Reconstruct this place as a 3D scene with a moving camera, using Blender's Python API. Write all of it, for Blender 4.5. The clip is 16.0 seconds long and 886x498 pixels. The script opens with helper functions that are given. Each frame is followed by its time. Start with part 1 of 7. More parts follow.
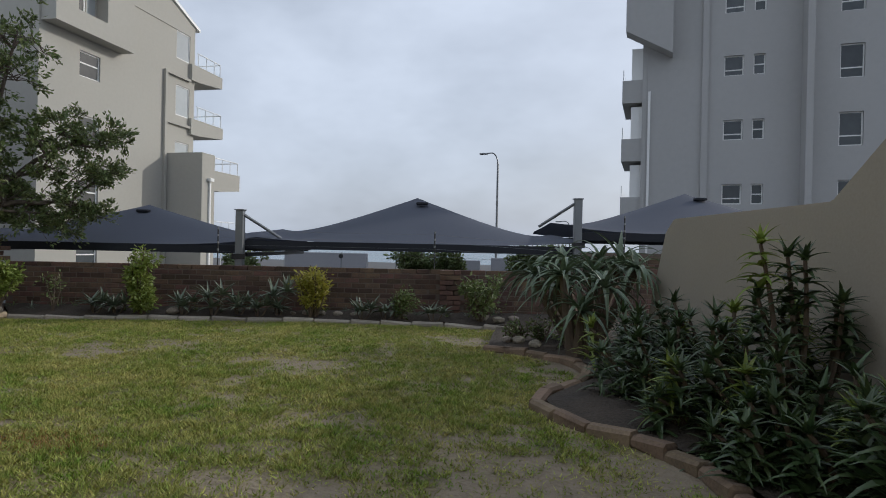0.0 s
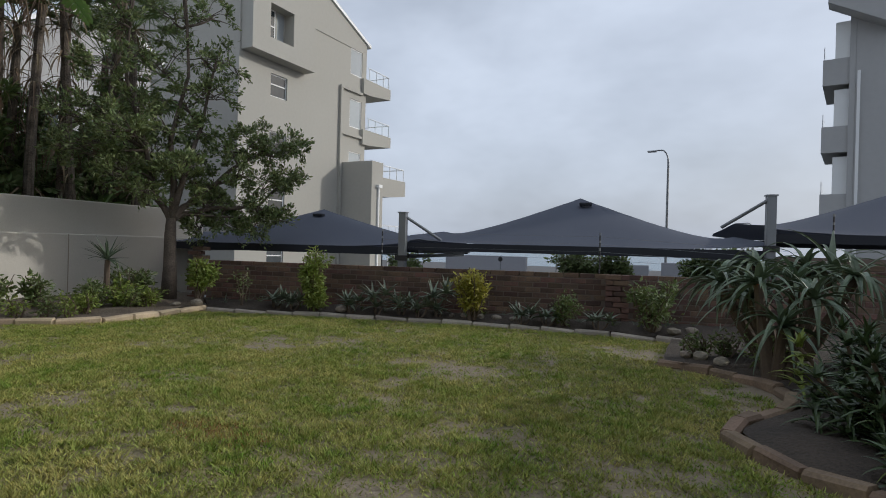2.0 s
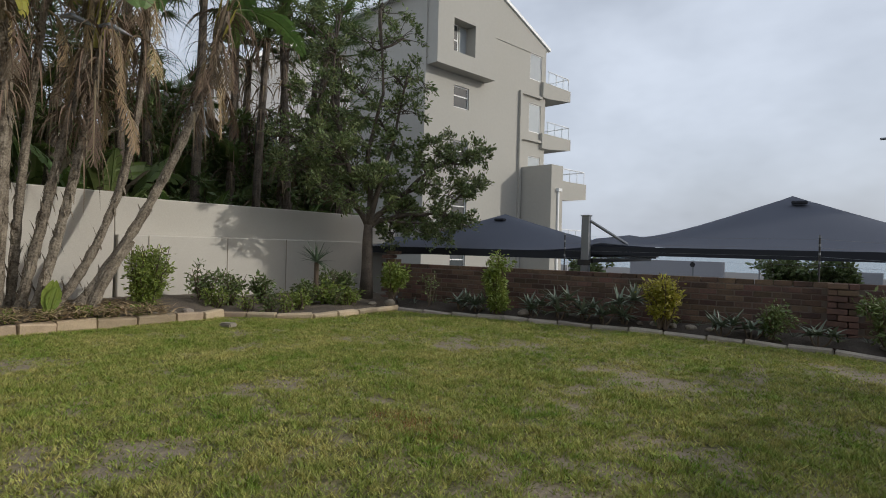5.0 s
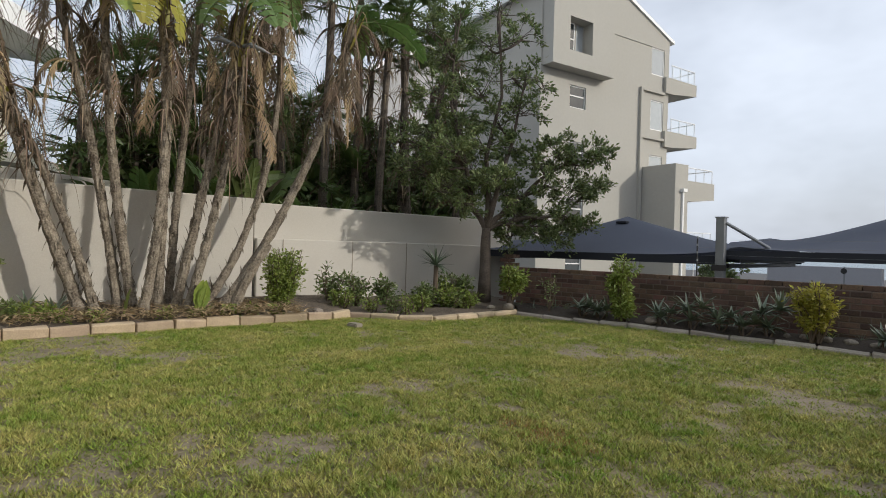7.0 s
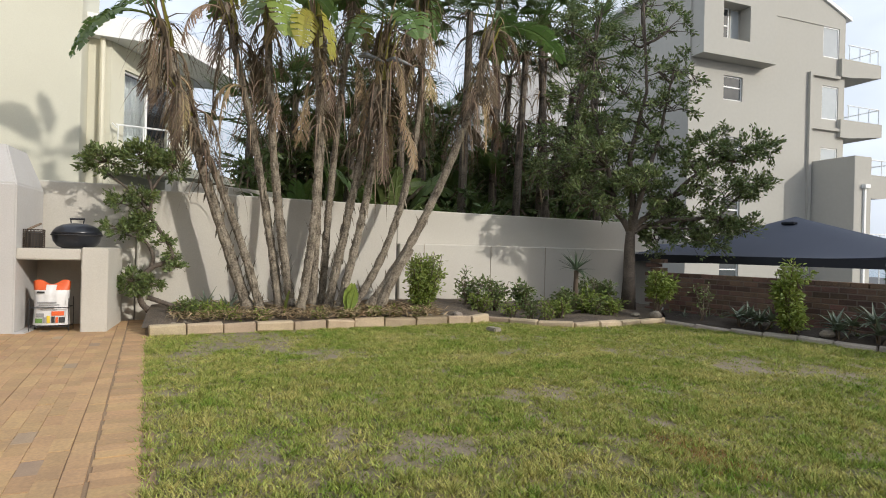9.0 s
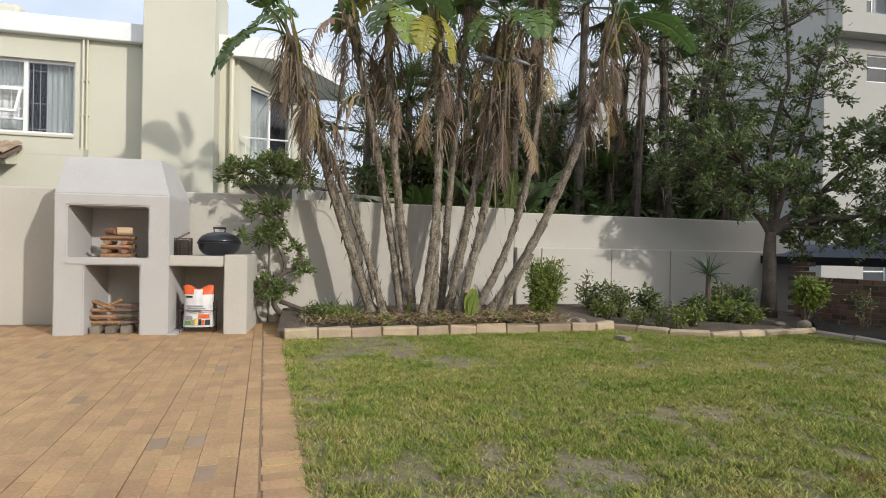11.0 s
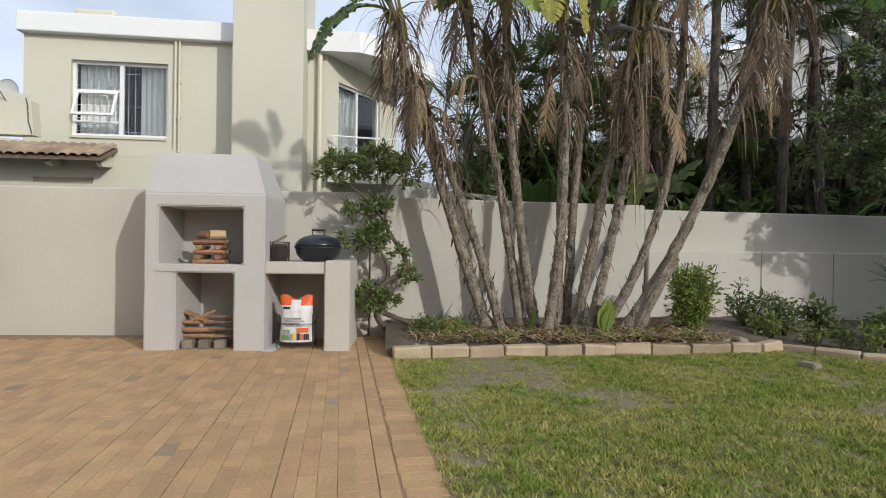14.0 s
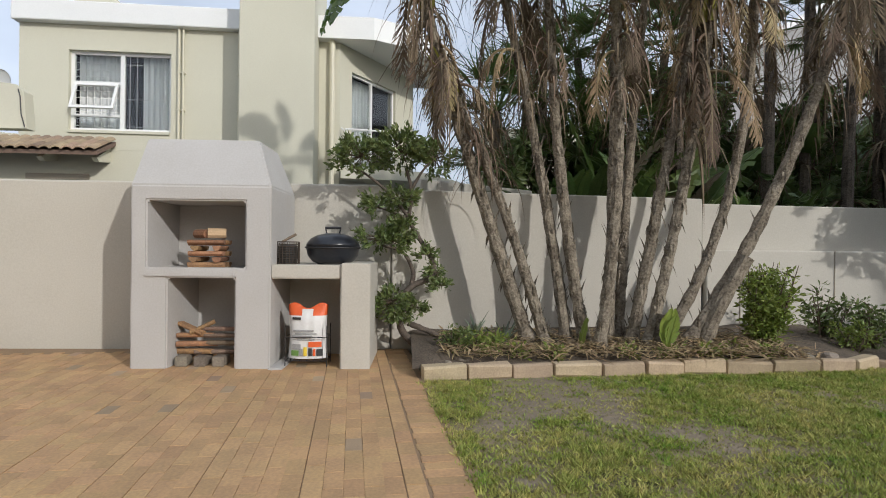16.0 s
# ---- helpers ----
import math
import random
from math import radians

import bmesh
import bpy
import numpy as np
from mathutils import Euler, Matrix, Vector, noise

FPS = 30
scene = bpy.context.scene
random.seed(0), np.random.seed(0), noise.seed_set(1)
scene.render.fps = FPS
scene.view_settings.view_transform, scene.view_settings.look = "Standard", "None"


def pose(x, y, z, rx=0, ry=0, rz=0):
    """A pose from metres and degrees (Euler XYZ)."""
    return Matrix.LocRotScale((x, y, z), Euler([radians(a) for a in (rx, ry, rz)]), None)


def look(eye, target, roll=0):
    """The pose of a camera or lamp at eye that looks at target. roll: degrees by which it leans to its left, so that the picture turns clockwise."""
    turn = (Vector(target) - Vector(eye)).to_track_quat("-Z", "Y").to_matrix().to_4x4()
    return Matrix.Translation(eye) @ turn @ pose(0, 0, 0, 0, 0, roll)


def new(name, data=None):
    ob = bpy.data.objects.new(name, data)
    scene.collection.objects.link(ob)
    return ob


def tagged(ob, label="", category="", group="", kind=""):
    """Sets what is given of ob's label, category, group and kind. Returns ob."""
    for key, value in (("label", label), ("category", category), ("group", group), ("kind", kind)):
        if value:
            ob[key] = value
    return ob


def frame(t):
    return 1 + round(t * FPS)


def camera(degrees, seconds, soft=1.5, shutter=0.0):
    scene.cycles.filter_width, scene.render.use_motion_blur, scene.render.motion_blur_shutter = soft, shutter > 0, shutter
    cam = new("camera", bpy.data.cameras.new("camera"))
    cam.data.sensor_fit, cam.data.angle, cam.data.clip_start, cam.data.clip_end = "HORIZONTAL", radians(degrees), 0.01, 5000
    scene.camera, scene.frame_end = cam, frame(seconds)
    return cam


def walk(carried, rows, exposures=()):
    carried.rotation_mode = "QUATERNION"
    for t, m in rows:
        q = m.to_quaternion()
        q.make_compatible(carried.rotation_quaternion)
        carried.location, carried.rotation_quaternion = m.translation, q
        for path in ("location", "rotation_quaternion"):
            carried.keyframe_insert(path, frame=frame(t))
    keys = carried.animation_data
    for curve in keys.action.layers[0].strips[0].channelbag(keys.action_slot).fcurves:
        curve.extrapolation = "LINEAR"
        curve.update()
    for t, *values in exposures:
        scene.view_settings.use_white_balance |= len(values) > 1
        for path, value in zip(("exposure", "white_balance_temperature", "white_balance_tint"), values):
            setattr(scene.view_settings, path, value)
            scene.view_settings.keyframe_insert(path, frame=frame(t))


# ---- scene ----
cam = camera(74.9, 16.0, 1.0)
PATH = [
    (0, (-0.014, 0.31, 1.196), (-0.433, 2.266, 1.19), 1.2),
    (0.5, (-0.068, 0.42, 1.189), (-0.586, 2.352, 1.186), 1.3),
    (1, (-0.101, 0.53, 1.18), (-0.774, 2.414, 1.175), 1.3),
    (1.5, (-0.108, 0.583, 1.186), (-0.921, 2.41, 1.178), 1.3),
    (2, (-0.142, 0.644, 1.171), (-1.074, 2.413, 1.165), 1.5),
    (2.5, (-0.131, 0.663, 1.18), (-1.169, 2.372, 1.171), 1.2),
    (3, (-0.168, 0.715, 1.165), (-1.295, 2.367, 1.157), 1.4),
    (3.5, (-0.177, 0.672, 1.171), (-1.382, 2.269, 1.163), 1.5),
    (4, (-0.174, 0.645, 1.17), (-1.457, 2.179, 1.161), 1.5),
    (6.5, (-0.297, 0.582, 1.156), (-1.902, 1.776, 1.153), 1.5),
    (7, (-0.341, 0.567, 1.164), (-2.006, 1.676, 1.159), 1.6),
    (7.5, (-0.385, 0.547, 1.169), (-2.108, 1.563, 1.164), 1.7),
    (8, (-0.395, 0.551, 1.166), (-2.175, 1.463, 1.16), 1.5),
    (8.5, (-0.355, 0.582, 1.161), (-2.189, 1.379, 1.158), 1.4),
    (9, (-0.396, 0.573, 1.148), (-2.273, 1.261, 1.149), 1.4),
    (9.5, (-0.424, 0.55, 1.169), (-2.335, 1.14, 1.167), 1.3),
    (12, (-0.957, 0.121, 1.202), (-2.941, 0.371, 1.201), 0.9),
    (12.5, (-1.178, 0.044, 1.213), (-3.167, 0.25, 1.21), 0.9),
    (13, (-1.4, -0.073, 1.228), (-3.393, 0.093, 1.224), 0.9),
    (13.5, (-1.614, -0.152, 1.219), (-3.609, -0.018, 1.218), 0.9),
    (14, (-1.895, -0.174, 1.223), (-3.892, -0.063, 1.221), 0.8),
    (14.5, (-2.144, -0.238, 1.218), (-4.142, -0.145, 1.216), 0.8),
    (15, (-2.402, -0.326, 1.226), (-4.4, -0.246, 1.224), 0.7),
    (15.5, (-2.649, -0.361, 1.22), (-4.647, -0.286, 1.219), 0.6),
    (16, (-2.925, -0.374, 1.217), (-4.924, -0.3, 1.216), 0.6),
]
EXPOSURES = [(0.0, -1.25, 6080, 10), (3.5, -1.3, 6150, 10), (7.0, -0.93, 6380, 10), (9.0, -0.65, 6330, 10), (12.0, -0.78, 6150, 10), (16.0, -0.97, 6080, 10)]
walk(cam, [(t, look(eye, target, roll)) for t, eye, target, roll in PATH], EXPOSURES)

# ---- light ----
SUN_EL, SUN_AZ = radians(23.0), radians(38.0)
world = bpy.data.worlds.new("sky")
scene.world = world
world.use_nodes = True
wt = world.node_tree
wt.nodes.clear()
w_out = wt.nodes.new("ShaderNodeOutputWorld")
w_bg = wt.nodes.new("ShaderNodeBackground")
w_sky = wt.nodes.new("ShaderNodeTexSky")
w_sky.sky_type = "NISHITA"
w_sky.sun_disc = False
w_sky.sun_elevation = SUN_EL
w_sky.sun_rotation = radians(90) - SUN_AZ
w_sky.air_density, w_sky.dust_density, w_sky.ozone_density = 1.0, 5.0, 1.5
w_co = wt.nodes.new("ShaderNodeTexCoord")
w_map = wt.nodes.new("ShaderNodeMapping")
w_map.inputs["Scale"].default_value = (1.0, 1.4, 2.2)
w_noise = wt.nodes.new("ShaderNodeTexNoise")
w_noise.inputs["Scale"].default_value = 1.6
w_noise.inputs["Detail"].default_value = 5.0
w_noise.inputs["Roughness"].default_value = 0.58
w_ramp = wt.nodes.new("ShaderNodeMapRange")
w_ramp.inputs["From Min"].default_value, w_ramp.inputs["From Max"].default_value = 0.34, 0.70
w_ramp.inputs["To Min"].default_value, w_ramp.inputs["To Max"].default_value = 0.42, 0.74
w_mix = wt.nodes.new("ShaderNodeMix")
w_mix.data_type = "RGBA"
w_mix.inputs["B"].default_value = (15.5, 16.6, 18.4, 1)
wt.links.new(w_co.outputs["Generated"], w_map.inputs["Vector"])
wt.links.new(w_map.outputs["Vector"], w_noise.inputs["Vector"])
wt.links.new(w_noise.outputs["Fac"], w_ramp.inputs["Value"])
wt.links.new(w_ramp.outputs["Result"], w_mix.inputs["Factor"])
wt.links.new(w_sky.outputs["Color"], w_mix.inputs["A"])
wt.links.new(w_mix.outputs["Result"], w_bg.inputs["Color"])
w_bg.inputs["Strength"].default_value = 0.14
wt.links.new(w_bg.outputs["Background"], w_out.inputs["Surface"])

sun_data = bpy.data.lights.new("sun", "SUN")
sun_data.energy, sun_data.angle, sun_data.color = 4.2, radians(0.9), (1.0, 0.94, 0.85)
sun = new("sun", sun_data)
sun_way = Vector((math.cos(SUN_EL) * math.cos(SUN_AZ), math.cos(SUN_EL) * math.sin(SUN_AZ), math.sin(SUN_EL)))
sun.matrix_world = look(sun_way * 60, (0, 0, 0))

# ---- materials ----
MATS = {}


def material(name, base, other=None, rough=0.8, metal=0.0, grain=40.0, stain=1.2, bump=0.2, vary=0.0, amount=0.5, sheen=0.0, spec=0.5, trans=0.0, depth=0.004):
    """Colour between base and other by large stains and fine grain; vary shifts whole pieces or islands; bump is fine relief."""
    if name in MATS:
        return MATS[name]
    m = bpy.data.materials.new(name)
    m.use_nodes = True
    nt = m.node_tree
    b = nt.nodes["Principled BSDF"]
    other = other or tuple(c * 0.75 for c in base)
    co = nt.nodes.new("ShaderNodeTexCoord")
    big = nt.nodes.new("ShaderNodeTexNoise")
    big.inputs["Scale"].default_value, big.inputs["Detail"].default_value = stain, 6
    fine = nt.nodes.new("ShaderNodeTexNoise")
    fine.inputs["Scale"].default_value, fine.inputs["Detail"].default_value = grain, 4
    geo = nt.nodes.new("ShaderNodeNewGeometry")
    for n in (big, fine):
        nt.links.new(geo.outputs["Position"], n.inputs["Vector"])
    add = nt.nodes.new("ShaderNodeMath")
    add.operation = "ADD"
    nt.links.new(big.outputs["Fac"], add.inputs[0])
    nt.links.new(fine.outputs["Fac"], add.inputs[1])
    ramp = nt.nodes.new("ShaderNodeMapRange")
    ramp.inputs["From Min"].default_value, ramp.inputs["From Max"].default_value = 0.75, 1.25
    ramp.inputs["To Max"].default_value = amount
    nt.links.new(add.outputs[0], ramp.inputs["Value"])
    mix = nt.nodes.new("ShaderNodeMix")
    mix.data_type = "RGBA"
    mix.inputs["A"].default_value, mix.inputs["B"].default_value = (*base, 1), (*other, 1)
    nt.links.new(ramp.outputs["Result"], mix.inputs["Factor"])
    colour = mix.outputs["Result"]
    if vary:
        info = nt.nodes.new("ShaderNodeObjectInfo")
        both = nt.nodes.new("ShaderNodeMath")
        both.operation = "ADD"
        nt.links.new(info.outputs["Random"], both.inputs[0])
        nt.links.new(geo.outputs["Random Per Island"], both.inputs[1])
        wrap = nt.nodes.new("ShaderNodeMath")
        wrap.operation = "FRACT"
        nt.links.new(both.outputs[0], wrap.inputs[0])
        rng = nt.nodes.new("ShaderNodeMapRange")
        rng.inputs["To Min"].default_value, rng.inputs["To Max"].default_value = 1 - vary, 1 + vary * 0.8
        nt.links.new(wrap.outputs[0], rng.inputs["Value"])
        hsv = nt.nodes.new("ShaderNodeHueSaturation")
        nt.links.new(colour, hsv.inputs["Color"])
        nt.links.new(rng.outputs["Result"], hsv.inputs["Value"])
        hue = nt.nodes.new("ShaderNodeMapRange")
        hue.inputs["To Min"].default_value, hue.inputs["To Max"].default_value = 0.5 - vary * 0.05, 0.5 + vary * 0.05
        w2 = nt.nodes.new("ShaderNodeMath")
        w2.operation = "MULTIPLY"
        w2.inputs[1].default_value = 7.31
        nt.links.new(wrap.outputs[0], w2.inputs[0])
        w3 = nt.nodes.new("ShaderNodeMath")
        w3.operation = "FRACT"
        nt.links.new(w2.outputs[0], w3.inputs[0])
        nt.links.new(w3.outputs[0], hue.inputs["Value"])
        nt.links.new(hue.outputs["Result"], hsv.inputs["Hue"])
        colour = hsv.outputs["Color"]
    nt.links.new(colour, b.inputs["Base Color"])
    b.inputs["Roughness"].default_value, b.inputs["Metallic"].default_value = rough, metal
    b.inputs["Specular IOR Level"].default_value = spec
    if bump:
        bp = nt.nodes.new("ShaderNodeBump")
        bp.inputs["Strength"].default_value, bp.inputs["Distance"].default_value = bump, depth
        nt.links.new(fine.outputs["Fac"], bp.inputs["Height"])
        nt.links.new(bp.outputs["Normal"], b.inputs["Normal"])
    if trans:
        tr = nt.nodes.new("ShaderNodeBsdfTranslucent")
        nt.links.new(colour, tr.inputs["Color"])
        ms = nt.nodes.new("ShaderNodeMixShader")
        ms.inputs["Fac"].default_value = trans
        out = nt.nodes["Material Output"]
        nt.links.new(b.outputs["BSDF"], ms.inputs[1])
        nt.links.new(tr.outputs["BSDF"], ms.inputs[2])
        nt.links.new(ms.outputs["Shader"], out.inputs["Surface"])
    MATS[name] = m
    return m


def glass_material(name, tint=(0.9, 0.95, 0.95), rough=0.0):
    m = bpy.data.materials.new(name)
    m.use_nodes = True
    b = m.node_tree.nodes["Principled BSDF"]
    b.inputs["Base Color"].default_value = (*tint, 1)
    b.inputs["Roughness"].default_value = rough
    b.inputs["Transmission Weight"].default_value = 1.0
    b.inputs["IOR"].default_value = 1.45
    return m


plaster_wall = material("garden_wall_plaster", (0.54, 0.51, 0.45), (0.45, 0.42, 0.36), 0.9, stain=0.9, grain=55, bump=0.35, amount=0.7)
plaster_house = material("house_plaster", (0.61, 0.59, 0.475), (0.54, 0.515, 0.41), 0.9, stain=0.6, grain=40, bump=0.25, amount=0.6)
plaster_braai = material("braai_plaster", (0.50, 0.485, 0.47), (0.42, 0.40, 0.375), 0.9, stain=1.6, grain=60, bump=0.3, amount=0.6)
plaster_left = material("apartment_plaster_beige", (0.425, 0.41, 0.365), (0.385, 0.37, 0.325), 0.9, stain=0.25, grain=6, bump=0.1)
plaster_right = material("apartment_plaster_grey", (0.43, 0.425, 0.415), (0.385, 0.38, 0.37), 0.9, stain=0.22, grain=5, bump=0.1)
# Darker than the garden wall plaster: the east wall's shade is put into the colour.
plaster_dark = material("shade_toned_plaster", (0.37, 0.325, 0.26), (0.31, 0.27, 0.21), 0.9, stain=1.0, grain=50, bump=0.3)
cream_paint = material("cream_pipe_paint", (0.66, 0.62, 0.48), (0.55, 0.52, 0.40), 0.5, stain=2, grain=30, bump=0.05)
white_paint = material("white_paint", (0.82, 0.82, 0.80), (0.74, 0.74, 0.72), 0.5, stain=1.5, grain=30, bump=0.05)
soil = material("dark_garden_soil", (0.075, 0.058, 0.042), (0.16, 0.125, 0.09), 0.95, stain=3, grain=45, bump=1.0, amount=1.0, depth=0.02)
# Darkened copy of the soil, with the beds' shade put into its colour.
shade_soil = material("shade_toned_soil", (0.036, 0.028, 0.021), (0.075, 0.058, 0.042), 0.95, stain=3, grain=45, bump=1.0, amount=1.0, depth=0.02)
outer_ground = material("grey_asphalt", (0.09, 0.09, 0.09), (0.13, 0.125, 0.12), 0.9, stain=0.4, grain=30, bump=0.3)
brick_mat = material("brown_clay_brick", (0.15, 0.085, 0.055), (0.075, 0.048, 0.037), 0.85, stain=5, grain=60, bump=0.5, vary=0.45, amount=0.9)
mortar = material("grey_mortar", (0.15, 0.115, 0.09), (0.10, 0.08, 0.065), 0.95, stain=3, grain=80, bump=0.5)
paver_mat = material("tan_clay_paver", (0.52, 0.325, 0.155), (0.38, 0.24, 0.125), 0.85, stain=3.2, grain=45, bump=0.6, vary=0.12, amount=1.0)
paver_grey = material("greyed_clay_paver", (0.33, 0.235, 0.15), (0.46, 0.33, 0.20), 0.85, stain=6, grain=70, bump=0.5, vary=0.25)
joint_sand = material("joint_sand", (0.30, 0.20, 0.115), (0.20, 0.135, 0.08), 0.95, stain=3, grain=90, bump=0.5)
edge_stone_mat = material("sandy_edging_stone", (0.52, 0.41, 0.27), (0.36, 0.28, 0.19), 0.9, stain=4, grain=60, bump=0.6, vary=0.18, amount=0.9)
edge_brown_mat = material("brown_edging_block", (0.26, 0.185, 0.12), (0.15, 0.105, 0.07), 0.9, stain=4, grain=60, bump=0.6, vary=0.2, amount=0.9)
edge_grey_mat = material("grey_edging_stone", (0.42, 0.37, 0.30), (0.26, 0.23, 0.19), 0.9, stain=4, grain=60, bump=0.6, vary=0.2, amount=0.9)
rock_mat = material("weathered_rock", (0.30, 0.26, 0.205), (0.17, 0.145, 0.115), 0.9, stain=6, grain=50, bump=0.8, vary=0.25, amount=0.9)
shade_cloth = material("grey_blue_shade_cloth", (0.085, 0.095, 0.125), (0.065, 0.073, 0.10), 0.85, stain=0.7, grain=120, bump=0.3, trans=0.12)
shade_hem = material("dark_shade_cloth_hem", (0.022, 0.024, 0.03), (0.03, 0.032, 0.04), 0.9, stain=1, grain=90, bump=0.2)
steel_grey = material("galvanised_steel", (0.24, 0.25, 0.26), (0.18, 0.19, 0.2), 0.5, 0.6, stain=3, grain=60, bump=0.1)
steel_dark = material("dark_steel", (0.035, 0.035, 0.038), (0.06, 0.055, 0.05), 0.5, 0.5, stain=5, grain=80, bump=0.15)
enamel = material("black_enamel", (0.012, 0.014, 0.02), (0.03, 0.03, 0.034), 0.28, 0.0, stain=8, grain=50, bump=0.05)
wire_mat = material("rusty_wire", (0.10, 0.075, 0.055), (0.05, 0.04, 0.035), 0.6, 0.5, stain=8, grain=80, bump=0.2)
bark_palm = material("strelitzia_bark", (0.31, 0.265, 0.20), (0.085, 0.066, 0.047), 0.95, stain=7, grain=38, bump=1.0, amount=1.0, depth=0.02)
bark_grey = material("grey_brown_bark", (0.15, 0.12, 0.095), (0.075, 0.06, 0.048), 0.95, stain=7, grain=45, bump=1.0, amount=1.0, depth=0.015)
# Bark for the thicket palms; the thicket's shade is painted in as a darker tone.
bark_dark = material("shade_toned_palm_bark", (0.19, 0.155, 0.12), (0.06, 0.048, 0.04), 0.95, stain=6, grain=40, bump=1.0, amount=1.0, depth=0.02)
leaf_tree = material("glossy_tree_leaf", (0.13, 0.18, 0.06), (0.26, 0.29, 0.125), 0.45, stain=3, grain=30, bump=0, vary=0.45, trans=0.3)
leaf_palm = material("strelitzia_leaf_green", (0.095, 0.165, 0.042), (0.19, 0.245, 0.065), 0.42, stain=3, grain=30, bump=0.1, vary=0.3, trans=0.3)
leaf_yellow = material("strelitzia_leaf_yellowing", (0.34, 0.33, 0.05), (0.28, 0.20, 0.05), 0.5, stain=4, grain=30, bump=0.1, vary=0.2, trans=0.35)
leaf_dead = material("dead_palm_leaf", (0.235, 0.175, 0.115), (0.115, 0.085, 0.058), 0.9, stain=5, grain=40, bump=0.3, vary=0.4, trans=0.15)
leaf_straw = material("straw_palm_leaf", (0.45, 0.35, 0.20), (0.30, 0.20, 0.10), 0.85, stain=5, grain=40, bump=0.3, vary=0.35, trans=0.2)
leaf_dark = material("shaded_palm_leaf", (0.105, 0.16, 0.05), (0.19, 0.235, 0.085), 0.45, stain=3, grain=30, bump=0, vary=0.4, trans=0.2)
leaf_bright = material("bright_shrub_leaf", (0.18, 0.24, 0.04), (0.27, 0.31, 0.075), 0.5, stain=5, grain=30, bump=0, vary=0.3, trans=0.25)
leaf_gold = material("yellow_shrub_leaf", (0.36, 0.33, 0.045), (0.28, 0.26, 0.05), 0.5, stain=5, grain=30, bump=0, vary=0.3, trans=0.25)
leaf_mid = material("mid_green_leaf", (0.11, 0.155, 0.042), (0.19, 0.22, 0.08), 0.5, stain=5, grain=30, bump=0, vary=0.35, trans=0.22)
leaf_deep = material("deep_green_succulent_leaf", (0.05, 0.085, 0.03), (0.095, 0.125, 0.05), 0.35, stain=5, grain=30, bump=0, vary=0.35, trans=0.1)
leaf_blue = material("grey_green_succulent", (0.13, 0.165, 0.115), (0.18, 0.20, 0.13), 0.4, stain=5, grain=30, bump=0.1, vary=0.25, trans=0.05)
leaf_aloe = material("aloe_leaf", (0.10, 0.145, 0.085), (0.16, 0.20, 0.11), 0.35, stain=4, grain=30, bump=0.1, vary=0.25, trans=0.06)
twig = material("thin_twig", (0.13, 0.095, 0.065), (0.08, 0.06, 0.045), 0.9, stain=6, grain=50, bump=0.4)
grass_mat = material("lawn_blade", (0.175, 0.26, 0.036), (0.44, 0.40, 0.13), 0.75, stain=1.4, grain=10, bump=0, vary=0.42, amount=1.0, trans=0.05, spec=0.2)
wood_mat = material("split_firewood", (0.40, 0.23, 0.11), (0.20, 0.12, 0.07), 0.9, stain=12, grain=60, bump=0.7, vary=0.35, amount=0.9)
wood_end = material("pale_cut_wood", (0.58, 0.42, 0.26), (0.42, 0.29, 0.17), 0.9, stain=14, grain=60, bump=0.4)
wood_old = material("dark_weathered_wood", (0.14, 0.10, 0.075), (0.24, 0.17, 0.12), 0.95, stain=10, grain=50, bump=0.7, vary=0.3, amount=0.9)
tile_mat = material("weathered_roof_tile", (0.40, 0.29, 0.185), (0.23, 0.17, 0.115), 0.9, stain=3, grain=40, bump=0.5, vary=0.25, amount=0.9)
curtain_mat = material("white_curtain", (0.70, 0.71, 0.70), (0.55, 0.57, 0.58), 0.95, stain=2, grain=40, bump=0.1)
# Near-black paint stands in for the missing light inside the rooms.
dark_room = material("unlit_interior_black", (0.03, 0.03, 0.033), (0.05, 0.05, 0.05), 0.9, stain=1, grain=10, bump=0)
pane_mat = glass_material("window_glass", (0.93, 0.96, 0.96))
pane_far = material("far_window_glass", (0.05, 0.06, 0.065), (0.10, 0.11, 0.115), 0.08, stain=0.5, grain=3, bump=0, vary=0.3)
pane_pale = material("curtained_window_glass", (0.42, 0.45, 0.46), (0.34, 0.37, 0.38), 0.12, stain=0.6, grain=3, bump=0, vary=0.15)
bag_white = material("printed_white_paper", (0.74, 0.74, 0.73), (0.62, 0.61, 0.6), 0.55, stain=9, grain=40, bump=0.2)
bag_orange = material("printed_orange_paper", (0.75, 0.13, 0.03), (0.62, 0.09, 0.02), 0.5, stain=9, grain=40, bump=0.2)
print_black = material("black_print", (0.03, 0.03, 0.03), (0.05, 0.05, 0.05), 0.6, bump=0)
print_green = material("green_print", (0.16, 0.30, 0.07), (0.10, 0.2, 0.05), 0.6, bump=0)
print_yellow = material("yellow_print", (0.75, 0.55, 0.05), (0.7, 0.45, 0.05), 0.6, bump=0)
water_mat = material("sea_water", (0.10, 0.17, 0.21), (0.14, 0.21, 0.25), 0.25, stain=0.02, grain=0.2, bump=0.4, depth=0.5)
flower_mat = material("orange_aloe_flower", (0.55, 0.10, 0.03), (0.42, 0.07, 0.02), 0.6, bump=0)


